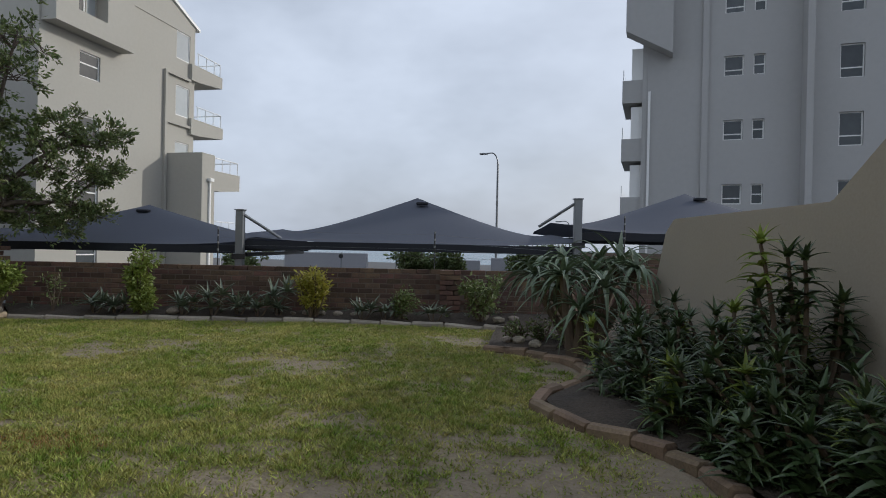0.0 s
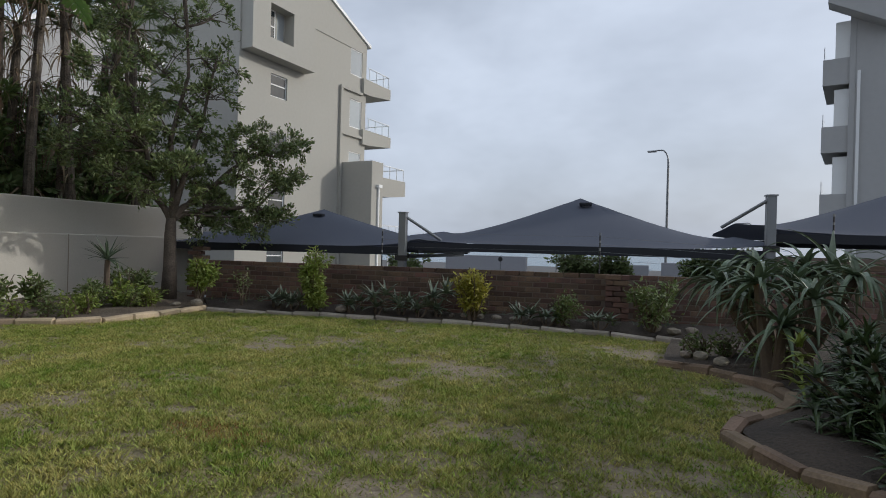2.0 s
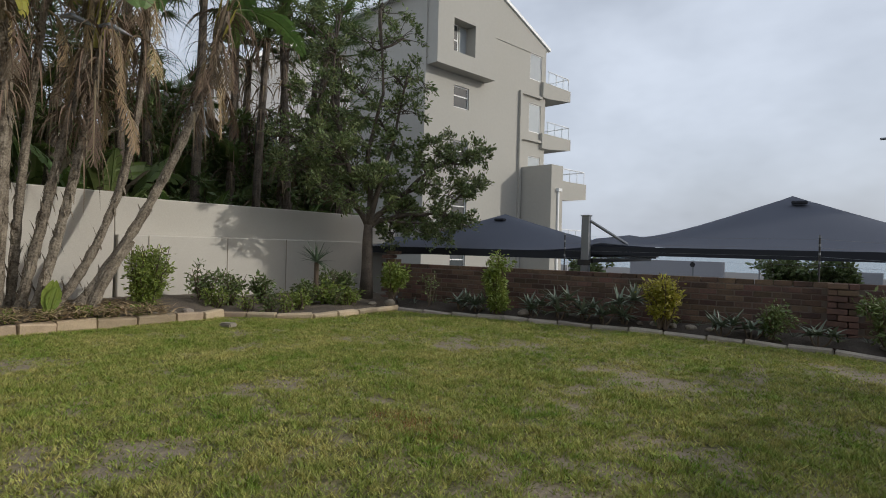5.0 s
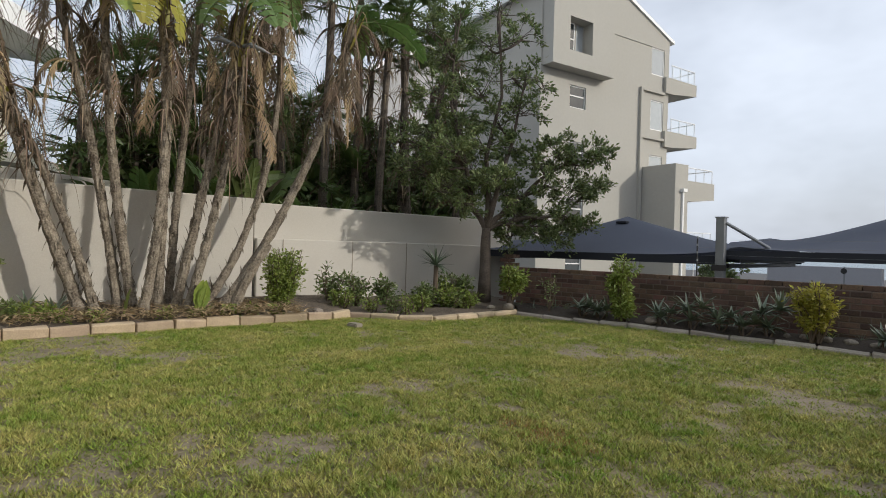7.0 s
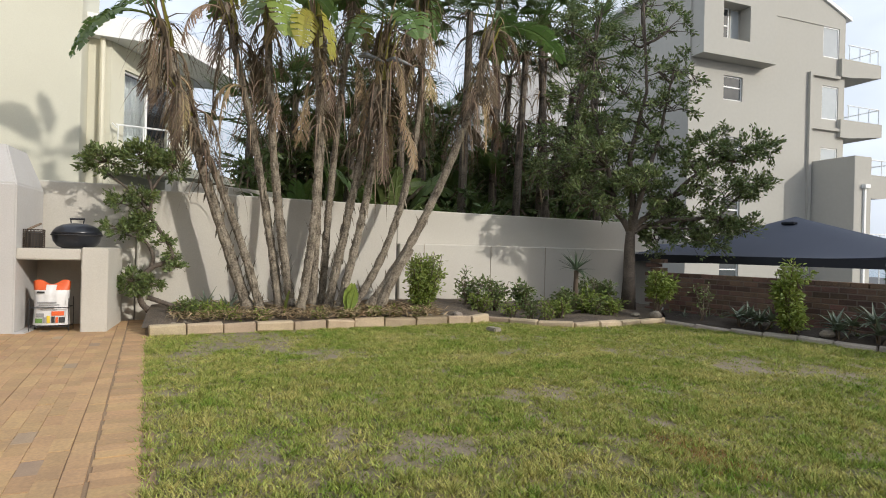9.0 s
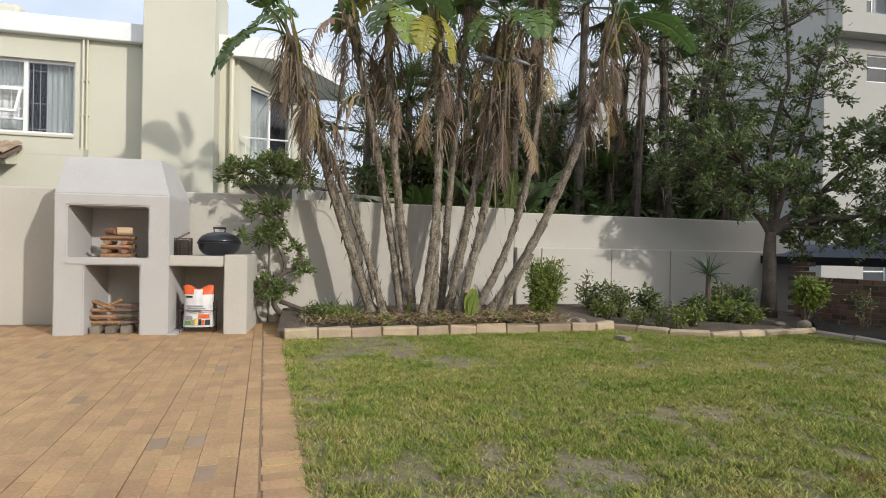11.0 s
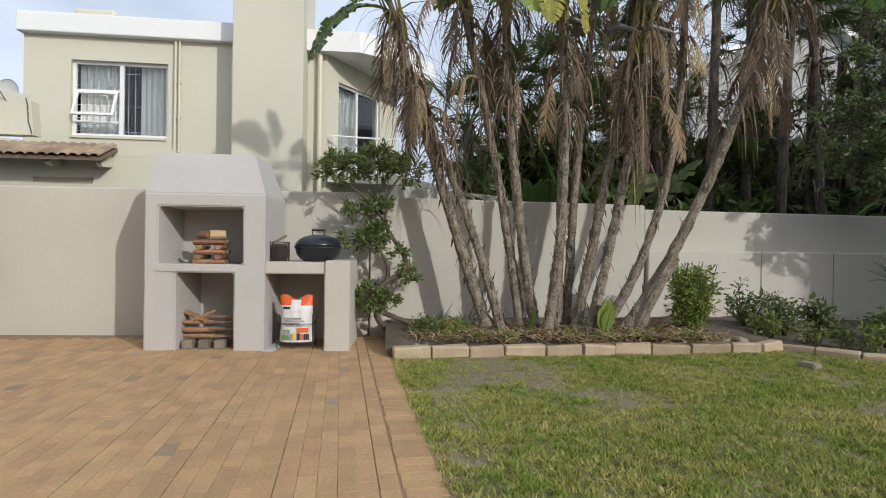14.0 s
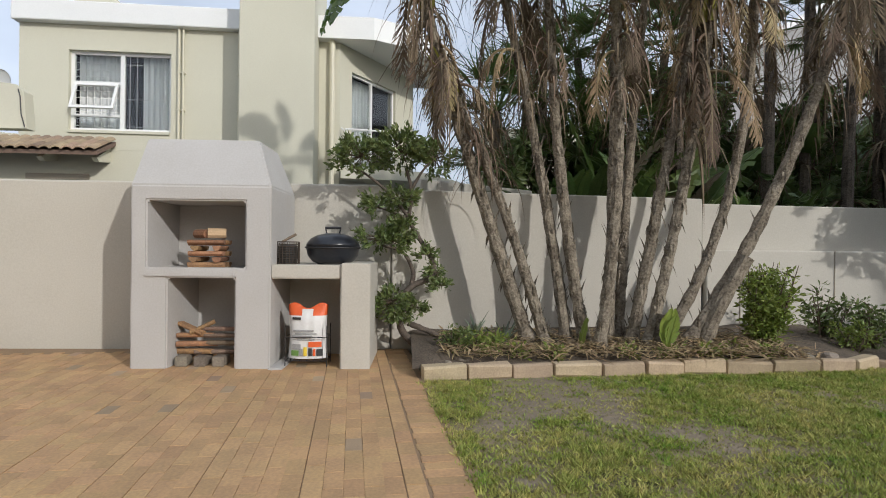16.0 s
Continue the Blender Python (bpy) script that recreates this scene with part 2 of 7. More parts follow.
def lawn_material():
    """Thatch and soil under the blades; the mesh's own "bare" values say where the turf is worn down to sand."""
    m = material("lawn_turf", (0.075, 0.075, 0.025), (0.30, 0.24, 0.12), 0.95, stain=2.2, grain=28, bump=0.9, amount=1.0, depth=0.03)
    nt = m.node_tree
    b = nt.nodes["Principled BSDF"]
    old = b.inputs["Base Color"].links[0].from_socket
    at = nt.nodes.new("ShaderNodeAttribute")
    at.attribute_name = "bare"
    geo = nt.nodes.new("ShaderNodeNewGeometry")
    n1 = nt.nodes.new("ShaderNodeTexNoise")
    n1.inputs["Scale"].default_value, n1.inputs["Detail"].default_value = 14.0, 10
    n1.inputs["Roughness"].default_value = 0.75
    nt.links.new(geo.outputs["Position"], n1.inputs["Vector"])
    sand = nt.nodes.new("ShaderNodeMix")
    sand.data_type = "RGBA"
    sand.inputs["A"].default_value, sand.inputs["B"].default_value = (0.37, 0.30, 0.22, 1), (0.13, 0.10, 0.065, 1)
    nt.links.new(n1.outputs["Fac"], sand.inputs["Factor"])
    add = nt.nodes.new("ShaderNodeMath")
    add.operation = "MULTIPLY_ADD"
    add.inputs[1].default_value, add.inputs[2].default_value = 0.5, -0.25
    nt.links.new(n1.outputs["Fac"], add.inputs[0])
    tot = nt.nodes.new("ShaderNodeMath")
    tot.use_clamp = True
    nt.links.new(at.outputs["Fac"], tot.inputs[0])
    nt.links.new(add.outputs[0], tot.inputs[1])
    mix = nt.nodes.new("ShaderNodeMix")
    mix.data_type = "RGBA"
    nt.links.new(tot.outputs[0], mix.inputs["Factor"])
    nt.links.new(old, mix.inputs["A"])
    nt.links.new(sand.outputs["Result"], mix.inputs["B"])
    nt.links.new(mix.outputs["Result"], b.inputs["Base Color"])
    return m


lawn_mat = lawn_material()

# ---- mesh helpers ----
rnd = random.Random(7)


def mesh_object(name, bm, mat, smooth=False):
    me = bpy.data.meshes.new(name)
    bm.to_mesh(me)
    bm.free()
    me.materials.append(mat)
    if smooth:
        for p in me.polygons:
            p.use_smooth = True
    return new(name, me)


def pydata_object(name, verts, faces, mat, smooth=False):
    me = bpy.data.meshes.new(name)
    me.from_pydata([tuple(v) for v in verts], [], faces)
    me.materials.append(mat)
    if smooth:
        for p in me.polygons:
            p.use_smooth = True
    return new(name, me)


def thing(name, place=(0, 0, 0), label="", category="", group="", kind="", rz=0.0):
    ob = new(name)
    ob.empty_display_size = 0.2
    ob.matrix_basis = pose(*place, 0, 0, rz)
    return tagged(ob, label, category, group, kind)


def part(name, bm, mat, parent, label="", smooth=False):
    """A mesh under a thing or part, in its parent's own coordinates."""
    ob = mesh_object(name, bm, mat, smooth)
    ob.parent = parent
    return tagged(ob, label)


def part_py(name, vf, mat, parent, label="", smooth=False, kind=""):
    ob = pydata_object(name, vf[0], vf[1], mat, smooth)
    ob.parent = parent
    return tagged(ob, label, kind=kind)


def box(bm, a, b, bevel=0.0, m=None):
    """A box from corner a to corner b, with its edges rounded off by bevel."""
    a, b = Vector(a), Vector(b)
    made = bmesh.ops.create_cube(bm, size=1.0)
    vs = made["verts"]
    for v in vs:
        v.co = Vector(((a[i] + b[i]) / 2 + v.co[i] * (b[i] - a[i]) for i in range(3)))
    if bevel:
        es = list({e for v in vs for e in v.link_edges})
        out = bmesh.ops.bevel(bm, geom=es, offset=bevel, segments=2, affect="EDGES", profile=0.5)
        vs = list({v for f in out["faces"] for v in f.verts} | {v for v in vs if v.is_valid})
    if m is not None:
        bmesh.ops.transform(bm, matrix=m, verts=[v for v in vs if v.is_valid])
    return vs


def boxes(*ab, bevel=0.0):
    bm = bmesh.new()
    for a, b in ab:
        box(bm, a, b, bevel)
    return bm


def prism(points, thick, axis="y", at=0.0):
    """A flat outline (list of 2-tuples) pushed out by thick along axis from at."""
    bm = bmesh.new()
    put = {"x": lambda u, v, d: (d, u, v), "y": lambda u, v, d: (u, d, v), "z": lambda u, v, d: (u, v, d)}[axis]
    lo = [bm.verts.new(put(u, v, at)) for u, v in points]
    hi = [bm.verts.new(put(u, v, at + thick)) for u, v in points]
    bm.faces.new(lo)
    bm.faces.new(hi[::-1])
    n = len(points)
    for i in range(n):
        bm.faces.new((lo[i], hi[i], hi[(i + 1) % n], lo[(i + 1) % n]))
    bmesh.ops.recalc_face_normals(bm, faces=bm.faces[:])
    return bm


def tube(points, radii, sides=8, rough=0.0, seed=0, cap=True):
    """Vertices and faces of a tapering tube along points."""
    r = random.Random(seed)
    verts, faces = [], []
    pts = [Vector(p) for p in points]
    n = len(pts)
    side = Vector((1, 0, 0))
    for i, p in enumerate(pts):
        way = (pts[min(i + 1, n - 1)] - pts[max(i - 1, 0)]).normalized()
        side = side - way * side.dot(way)
        if side.length < 1e-3:
            side = way.orthogonal()
        side.normalize()
        up = way.cross(side)
        rad = radii[i] if hasattr(radii, "__len__") else radii
        for k in range(sides):
            a = 2 * math.pi * k / sides
            q = rad * (1 + (r.random() - 0.5) * rough)
            verts.append(p + side * (math.cos(a) * q) + up * (math.sin(a) * q))
    for i in range(n - 1):
        for k in range(sides):
            j = (k + 1) % sides
            faces.append((i * sides + k, i * sides + j, (i + 1) * sides + j, (i + 1) * sides + k))
    if cap:
        faces.append(tuple(range(sides))[::-1])
        faces.append(tuple((n - 1) * sides + k for k in range(sides)))
    return verts, faces


def join(*vfs):
    verts, faces = [], []
    for v, f in vfs:
        o = len(verts)
        verts += list(v)
        faces += [tuple(i + o for i in q) for q in f]
    return verts, faces


def bar(a, b, r, sides=6):
    return tube([a, b], [r, r], sides)


def curve_points(a, b, bend, n=8):
    """Points from a to b, pushed off the straight line by bend in the middle."""
    a, b, bend = Vector(a), Vector(b), Vector(bend)
    return [a.lerp(b, i / (n - 1)) + bend * math.sin(math.pi * i / (n - 1)) for i in range(n)]


def leaves(spots, size, r, wide=0.45, spread=0.0, droop=0.2, fold=0.25):
    """Small pointed leaves, folded along the middle, at spots (place, outward way)."""
    verts, faces = [], []
    for p, way in spots:
        w = Vector((way[0] + r.gauss(0, 0.6), way[1] + r.gauss(0, 0.6), way[2] + r.gauss(0, 0.5) - droop))
        if w.length < 1e-3:
            w = Vector((0, 0, 1))
        w.normalize()
        s = w.cross(Vector((r.gauss(0, 1), r.gauss(0, 1), r.gauss(0, 1))))
        if s.length < 1e-3:
            continue
        s.normalize()
        n = w.cross(s)
        k = size * (0.6 + 0.8 * r.random())
        c = Vector(p) + Vector((r.gauss(0, spread), r.gauss(0, spread), r.gauss(0, spread)))
        o = len(verts)
        verts += [c, c + w * (k * 0.5) + s * (k * wide * 0.5) + n * (k * fold * 0.3), c + w * k, c + w * (k * 0.5) - s * (k * wide * 0.5) + n * (k * fold * 0.3)]
        faces += [(o, o + 1, o + 2), (o, o + 2, o + 3)]
    return verts, faces


def blade(base, way, length, width, curl, n=6, keel=0.2, up=Vector((0, 0, 1))):
    """One long tapering leaf that starts along way and bends down by curl; channelled by keel."""
    verts, faces = [], []
    d = Vector(way).normalized()
    p = Vector(base)
    s = d.cross(up)
    if s.length < 1e-3:
        s = Vector((1, 0, 0))
    s.normalize()
    step = length / n
    for i in range(n + 1):
        t = i / n
        w = width * (1 - t) ** 0.7 * (0.75 + 0.25 * math.sin(math.pi * min(1, t * 2)))
        nn = s.cross(d)
        verts += [p - s * (w / 2) + nn * (w * keel), p, p + s * (w / 2) + nn * (w * keel)]
        p = p + d * step
        d = (d + Vector((0, 0, -1)) * (curl / n)).normalized()
    for i in range(n):
        o = i * 3
        faces += [(o, o + 1, o + 4, o + 3), (o + 1, o + 2, o + 5, o + 4)]
    return verts, faces


def rosette(centre, count, length, width, r, rise=(0.1, 1.2), curl=(0.6, 1.4), n=6):
    out = []
    for i in range(count):
        a = i * 2.39996 + r.uniform(-0.2, 0.2)
        e = r.uniform(*rise)
        way = (math.cos(a) * math.cos(e), math.sin(a) * math.cos(e), math.sin(e))
        out.append(blade(centre, way, length * r.uniform(0.7, 1.1), width * r.uniform(0.8, 1.1), r.uniform(*curl), n))
    return join(*out)


def stone(r, size, flat=0.6, cuts=1):
    """A rounded, uneven stone resting on z = 0."""
    bm = bmesh.new()
    bmesh.ops.create_icosphere(bm, subdivisions=2, radius=1.0)
    sx, sy, sz = size * r.uniform(0.8, 1.2), size * r.uniform(0.7, 1.1), size * flat
    off = Vector((r.random() * 9, r.random() * 9, r.random() * 9))
    for v in bm.verts:
        k = 1 + 0.28 * noise.noise(v.co * 1.1 + off)
        v.co = Vector((v.co.x * sx * k, v.co.y * sy * k, (v.co.z * k + 0.72) * sz))
    return bm


def ragged_block(bm, a, b, r, jag=0.006, m=None):
    """A brick-like block with slightly uneven corners."""
    vs = bmesh.ops.create_cube(bm, size=1.0)["verts"]
    for v in vs:
        v.co = Vector([(a[i] + b[i]) / 2 + v.co[i] * (b[i] - a[i]) + r.uniform(-jag, jag) for i in range(3)])
    if m is not None:
        bmesh.ops.transform(bm, matrix=m, verts=vs)
    return vs


def block_mesh(name, sx, sy, sz, mat, bevel, r, jag=0.003):
    """Mesh data of one bevelled block, base centre at its origin, that many objects share."""
    bm = bmesh.new()
    vs = ragged_block(bm, (-sx / 2, -sy / 2, 0), (sx / 2, sy / 2, sz), r, jag)
    bmesh.ops.bevel(bm, geom=[e for e in bm.edges], offset=bevel, segments=1, affect="EDGES")
    me = bpy.data.meshes.new(name)
    bm.to_mesh(me)
    bm.free()
    me.materials.append(mat)
    return me


def piece(name, me, m, parent):
    ob = new(name, me)
    ob.parent = parent
    ob.matrix_basis = m
    return ob


def structure(name, bm, mat, label, category, smooth=False):
    return tagged(mesh_object(name, bm, mat, smooth), label, category, kind="structure")

# ---- ground ----
def sheet(name, rows, mat, label, category):
    """A strip of ground: rows of (y, z) swept from x = -3000 to 3000."""
    bm = bmesh.new()
    prev = None
    for y, z in rows:
        cur = [bm.verts.new((x, y, z)) for x in (-3000, -60, 60, 3000)]
        if prev:
            for i in range(3):
                bm.faces.new((prev[i], prev[i + 1], cur[i + 1], cur[i]))
        prev = cur
    return structure(name, bm, mat, label, category)


sheet("ground", [(-3000, -1.0), (75, -1.0), (110, -9.0), (140, -10.0)], outer_ground, "grey asphalt ground around the gardens and carport", "ground")
sheet("water", [(100, -7.5), (700, -7.5), (4800, -7.5)], water_mat, "pale grey-blue sea reaching the horizon", "sea")

# The garden is a raised terrace, its lawn at z = 0.
structure("floor_lawn_base", prism([(-8.4, -0.40), (-3.3, 0.24), (1.2, 0.78), (2.6, 2.0), (1.4, 9.9), (-9.6, 8.2), (-10.6, 3.0), (-9.9, -0.55)], 1.25, "z", -1.3), soil, "soil under the lawn", "lawn")


WORN = [(-3.34, 1.54), (-4.33, 2.12), (-3.1, 2.0), (-3.0, 2.35), (-3.7, 3.36), (-4.28, 4.38), (-3.39, 3.97), (-4.94, 5.69), (-4.6, 6.2), (-7.1, 1.1), (-6.6, 0.76), (-7.35, 1.66), (-6.6, 1.6), (-5.9, 0.95), (-7.1, 0.25), (-5.5, 1.1), (-6.0, 0.25), (-5.2, 0.3), (-5.0, 0.85), (-3.6, 0.7), (-3.9, 1.25), (-2.5, 1.6)]
patch_r = random.Random(61)
WORN = [(x, y, patch_r.uniform(0.12, 0.3), patch_r.uniform(0.1, 0.2), patch_r.uniform(0.5, 1.0)) for x, y in WORN]
WORN += [(patch_r.uniform(-8.2, -0.5), patch_r.uniform(0.6, 7.4), patch_r.uniform(0.06, 0.2), patch_r.uniform(0.06, 0.16), patch_r.uniform(0.3, 0.6)) for _ in range(12)]


def bareness(x, y):
    """How far the turf is worn to sand: drifting patches, the strip by the west kerb and the corner by the east bed."""
    q = 0.9 * noise.fractal(Vector((x * 0.8, y * 0.8, 0.3)), 0.9, 2.0, 5) + 0.35 * noise.noise(Vector((x * 4.5, y * 4.5, 2)))
    ragged = noise.fractal(Vector((x * 2.4 + y * 0.5, y * 3.4, 6.3)), 0.8, 2.0, 5)
    b = (q - 0.2) * 0.8 + max(0.0, ragged - 0.04) * 1.2
    for cx, cy, rx, ry, k in ((-0.15, 2.6, 1.3, 1.9, 1.5), (0.0, 5.9, 0.8, 0.9, 1.3), (-0.9, 7.6, 0.8, 0.5, 0.9), (-7.8, 1.9, 0.9, 2.6, 0.75), (-7.0, 0.7, 1.5, 1.2, 0.6), (-2.7, 3.5, 0.32, 0.13, 1.7), (-1.7, 3.45, 0.3, 0.2, 1.0), (-3.6, 1.8, 0.3, 0.25, 1.0), (-1.6, 2.9, 0.35, 0.3, 1.0), (-4.6, 2.6, 0.3, 0.3, 0.8)):
        d = ((x - cx) / rx) ** 2 + ((y - cy) / ry) ** 2
        b += k * max(0.0, 1 - d) * (0.75 + 0.9 * q)
    wob = noise.noise(Vector((x * 9, y * 9, 4))) * 0.13
    fine = noise.noise(Vector((x * 16, y * 16, 8)))
    for cx, cy, rx, ry, k in WORN:
        if abs(x - cx) < 0.5 and abs(y - cy) < 0.5:
            d = ((x - cx + wob) / rx) ** 2 + ((y - cy - wob) / ry) ** 2
            b += k * max(0.0, 1.3 - d) * (0.7 + 1.1 * fine)
    return max(0.0, min(0.9, b + 0.3 * fine))


lawn_grid = bmesh.new()
cells = {}
for i in range(191):
    for j in range(167):
        cells[i, j] = lawn_grid.verts.new((-9.59 + i * 0.0575, -0.5 + j * 0.0575, -0.012 + 0.008 * noise.noise(Vector((i * 0.105, j * 0.105, 5)))))
EDGE = Vector((5.1, 0.64)).normalized()
for i in range(190):
    for j in range(166):
        x, y = -9.56 + i * 0.0575, -0.47 + j * 0.0575
        if (y + 0.37) * EDGE.x - (x + 8.4) * EDGE.y > -0.12 and y < 8.35 + (x + 8.3) * 0.2:
            lawn_grid.faces.new((cells[i, j], cells[i + 1, j], cells[i + 1, j + 1], cells[i, j + 1]))
bmesh.ops.delete(lawn_grid, geom=[v for v in lawn_grid.verts if not v.link_faces], context="VERTS")
lawn_ob = structure("floor_lawn", lawn_grid, lawn_mat, "patchy green lawn with bare sandy spots", "lawn", smooth=True)
worn = lawn_ob.data.attributes.new("bare", "FLOAT", "POINT")
for i, v in enumerate(lawn_ob.data.vertices):
    worn.data[i].value = bareness(v.co.x, v.co.y)
structure("floor_terrace", prism([(-10.1, -0.55), (3.4, 1.1), (3.4, -8.2), (-10.1, -8.2)], 1.3, "z", -1.306), joint_sand, "sand bed under the clay paving", "paving")


def in_poly(x, y, poly):
    inside = False
    for (x1, y1), (x2, y2) in zip(poly, poly[1:] + poly[:1]):
        if (y1 > y) != (y2 > y) and x < (x2 - x1) * (y - y1) / (y2 - y1) + x1:
            inside = not inside
    return inside


def smooth_line(points, step=0.1):
    """A Catmull-Rom line through points, sampled every step."""
    pts = [Vector((*p, 0)) for p in points]
    pts = [pts[0] * 2 - pts[1]] + pts + [pts[-1] * 2 - pts[-2]]
    out = []
    for i in range(1, len(pts) - 2):
        a, b, c, d = pts[i - 1:i + 3]
        k = max(2, int((c - b).length / step))
        for j in range(k):
            t = j / k
            out.append(0.5 * (2 * b + (c - a) * t + (2 * a - 5 * b + 4 * c - d) * t * t + (3 * b - a - 3 * c + d) * t ** 3))
    out.append(pts[-2])
    return out


# Front lines of the planting beds along the lawn.
KERB_WEST = [(-8.28, -0.36), (-8.42, 0.5), (-8.5, 1.4), (-8.64, 2.4), (-8.66, 3.4), (-8.74, 4.1)]
KERB_CORNER = [(-9.05, 4.45), (-8.6, 4.9), (-8.12, 5.35), (-8.0, 5.9), (-8.15, 6.6), (-8.3, 7.2)]
KERB_NORTH = [(-8.2, 7.42), (-7.2, 7.72), (-6.1, 8.05), (-5.0, 8.36), (-3.9, 8.63), (-2.9, 8.8), (-1.9, 8.85), (-0.8, 8.8)]
KERB_EAST = [(-0.95, 7.08), (-0.55, 6.98), (-0.05, 6.65), (0.2, 6.15), (0.12, 5.6), (-0.14, 5.15), (-0.22, 4.75), (0.02, 4.38), (0.42, 4.1), (0.72, 3.72), (0.84, 3.3), (1.1, 2.75), (1.6, 2.3)]


def bed(name, front, back, label, height=0.1, earth=soil):
    """Soil between a kerb line and the wall behind it, heaped up towards the back."""
    bm = bmesh.new()
    f, b = smooth_line(front, 0.18), smooth_line(back, 0.05)
    n = len(f)
    rows = []
    for i, p in enumerate(f):
        q = b[min(len(b) - 1, round(i * (len(b) - 1) / (n - 1)))]
        row = []
        for j in range(7):
            t = j / 6
            c = p.lerp(q, t)
            z = height * min(1, 0.35 + t * 1.2) + 0.05 * noise.noise(Vector((c.x * 2.2, c.y * 2.2, 3)))
            row.append(bm.verts.new((c.x, c.y, z)))
        rows.append(row)
    for r0, r1 in zip(rows, rows[1:]):
        for j in range(6):
            bm.faces.new((r0[j], r0[j + 1], r1[j + 1], r1[j]))
    bmesh.ops.recalc_face_normals(bm, faces=bm.faces[:])
    return structure(name, bm, earth, label, "flower bed", smooth=True)


bed("ground_bed_west", [(-8.4, -0.45)] + [(x - 0.08, y) for x, y in KERB_WEST[1:]] + [(-9.1, 4.5)], [(-9.95, -0.5), (-10.6, 3.5), (-10.85, 4.9)], "dark soil bed strewn with dry leaves", 0.22)
bed("ground_bed_corner", [(-9.1, 4.45)] + [(x - 0.08, y) for x, y in KERB_CORNER[1:]] + [(-8.3, 7.5)], [(-10.75, 4.4), (-11.3, 8.4), (-9.4, 8.3)], "dark soil bed in the garden's corner", 0.14)
bed("ground_bed_north", [(x, y + 0.06) for x, y in KERB_NORTH] + [(1.0, 8.8)], [(-9.2, 8.15), (1.3, 10.4)], "dark soil bed below the brick wall", 0.12, shade_soil)
bed("ground_bed_east", [(-1.0, 8.7)] + [(x + 0.08, y) for x, y in KERB_EAST], [(0.9, 9.0), (1.2, 6.6), (1.9, 3.9), (2.4, 2.3)], "dark bare soil bed in the shade", 0.12, shade_soil)

# ---- garden walls ----
def wall_run(name, a, b, base, top, thick, mat, label, back=1, cap=0.0):
    """A plastered wall whose near face runs from a to b; thick goes to its left."""
    a, b = Vector((*a, 0)), Vector((*b, 0))
    d = (b - a).normalized()
    n = Vector((-d.y, d.x, 0)) * back
    L = (b - a).length
    bm = bmesh.new()
    box(bm, (0, 0, base), (L, thick, top), 0.02)
    m = Matrix(((d.x, n.x, 0, a.x), (d.y, n.y, 0, a.y), (0, 0, 1, 0), (0, 0, 0, 1)))
    bmesh.ops.transform(bm, matrix=m, verts=bm.verts[:])
    if back < 0:
        bmesh.ops.recalc_face_normals(bm, faces=bm.faces[:])
    return structure(name, bm, mat, label, "garden wall")


wall_run("wall_west_a", (-9.85, -8.2), (-9.93, -0.75), -1.0, 1.98, 0.22, plaster_wall, "smooth beige plastered boundary wall behind the barbecue")
wall_run("wall_west_b", (-9.93, -0.73), (-10.62, 3.42), -1.0, 1.93, 0.22, plaster_wall, "beige plastered boundary wall behind the leaning trunks")
wall_run("wall_west_c", (-10.68, 3.44), (-11.54, 10.1), -1.0, 1.87, 0.2, plaster_wall, "beige plastered boundary wall with a ledge and tree shadows")
ledge = wall_run("wall_west_ledge", (-10.56, 3.46), (-11.4, 10.0), -1.0, 1.24, 0.115, plaster_wall, "thicker lower part of the boundary wall with vertical joints")
wall_run("wall_neighbour", (-11.2, -0.4), (-12.7, 1.5), -1.0, 2.22, 0.2, plaster_wall, "low plastered wall of the neighbouring balcony")
# Two unseen closing walls, added this tall to hold sky light off the garden.
wall_run("wall_south", (3.3, -8.2), (-9.8, -8.2), -1.0, 5.8, 0.25, plaster_house, "unseen plain plastered wall closing the terrace, raised to cut skylight", back=1)
wall_run("wall_southeast", (3.3, 0.3), (3.3, -8.1), -1.0, 5.8, 0.25, plaster_house, "unseen plain plastered wall beside the terrace, raised to cut skylight", back=1)

for k, (x, y) in enumerate(((-10.805, 5.4), (-10.97, 6.72), (-10.62, 3.95))):
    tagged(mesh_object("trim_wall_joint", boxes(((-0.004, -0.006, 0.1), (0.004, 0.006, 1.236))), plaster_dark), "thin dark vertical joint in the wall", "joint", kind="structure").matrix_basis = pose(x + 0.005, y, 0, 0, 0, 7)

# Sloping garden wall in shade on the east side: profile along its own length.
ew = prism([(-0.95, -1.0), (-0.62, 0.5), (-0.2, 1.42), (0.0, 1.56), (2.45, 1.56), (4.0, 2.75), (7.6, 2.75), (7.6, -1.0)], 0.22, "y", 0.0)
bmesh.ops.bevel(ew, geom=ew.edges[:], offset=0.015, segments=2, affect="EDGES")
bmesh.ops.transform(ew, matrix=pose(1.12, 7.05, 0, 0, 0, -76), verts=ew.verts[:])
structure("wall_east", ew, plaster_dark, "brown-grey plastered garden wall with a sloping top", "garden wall")


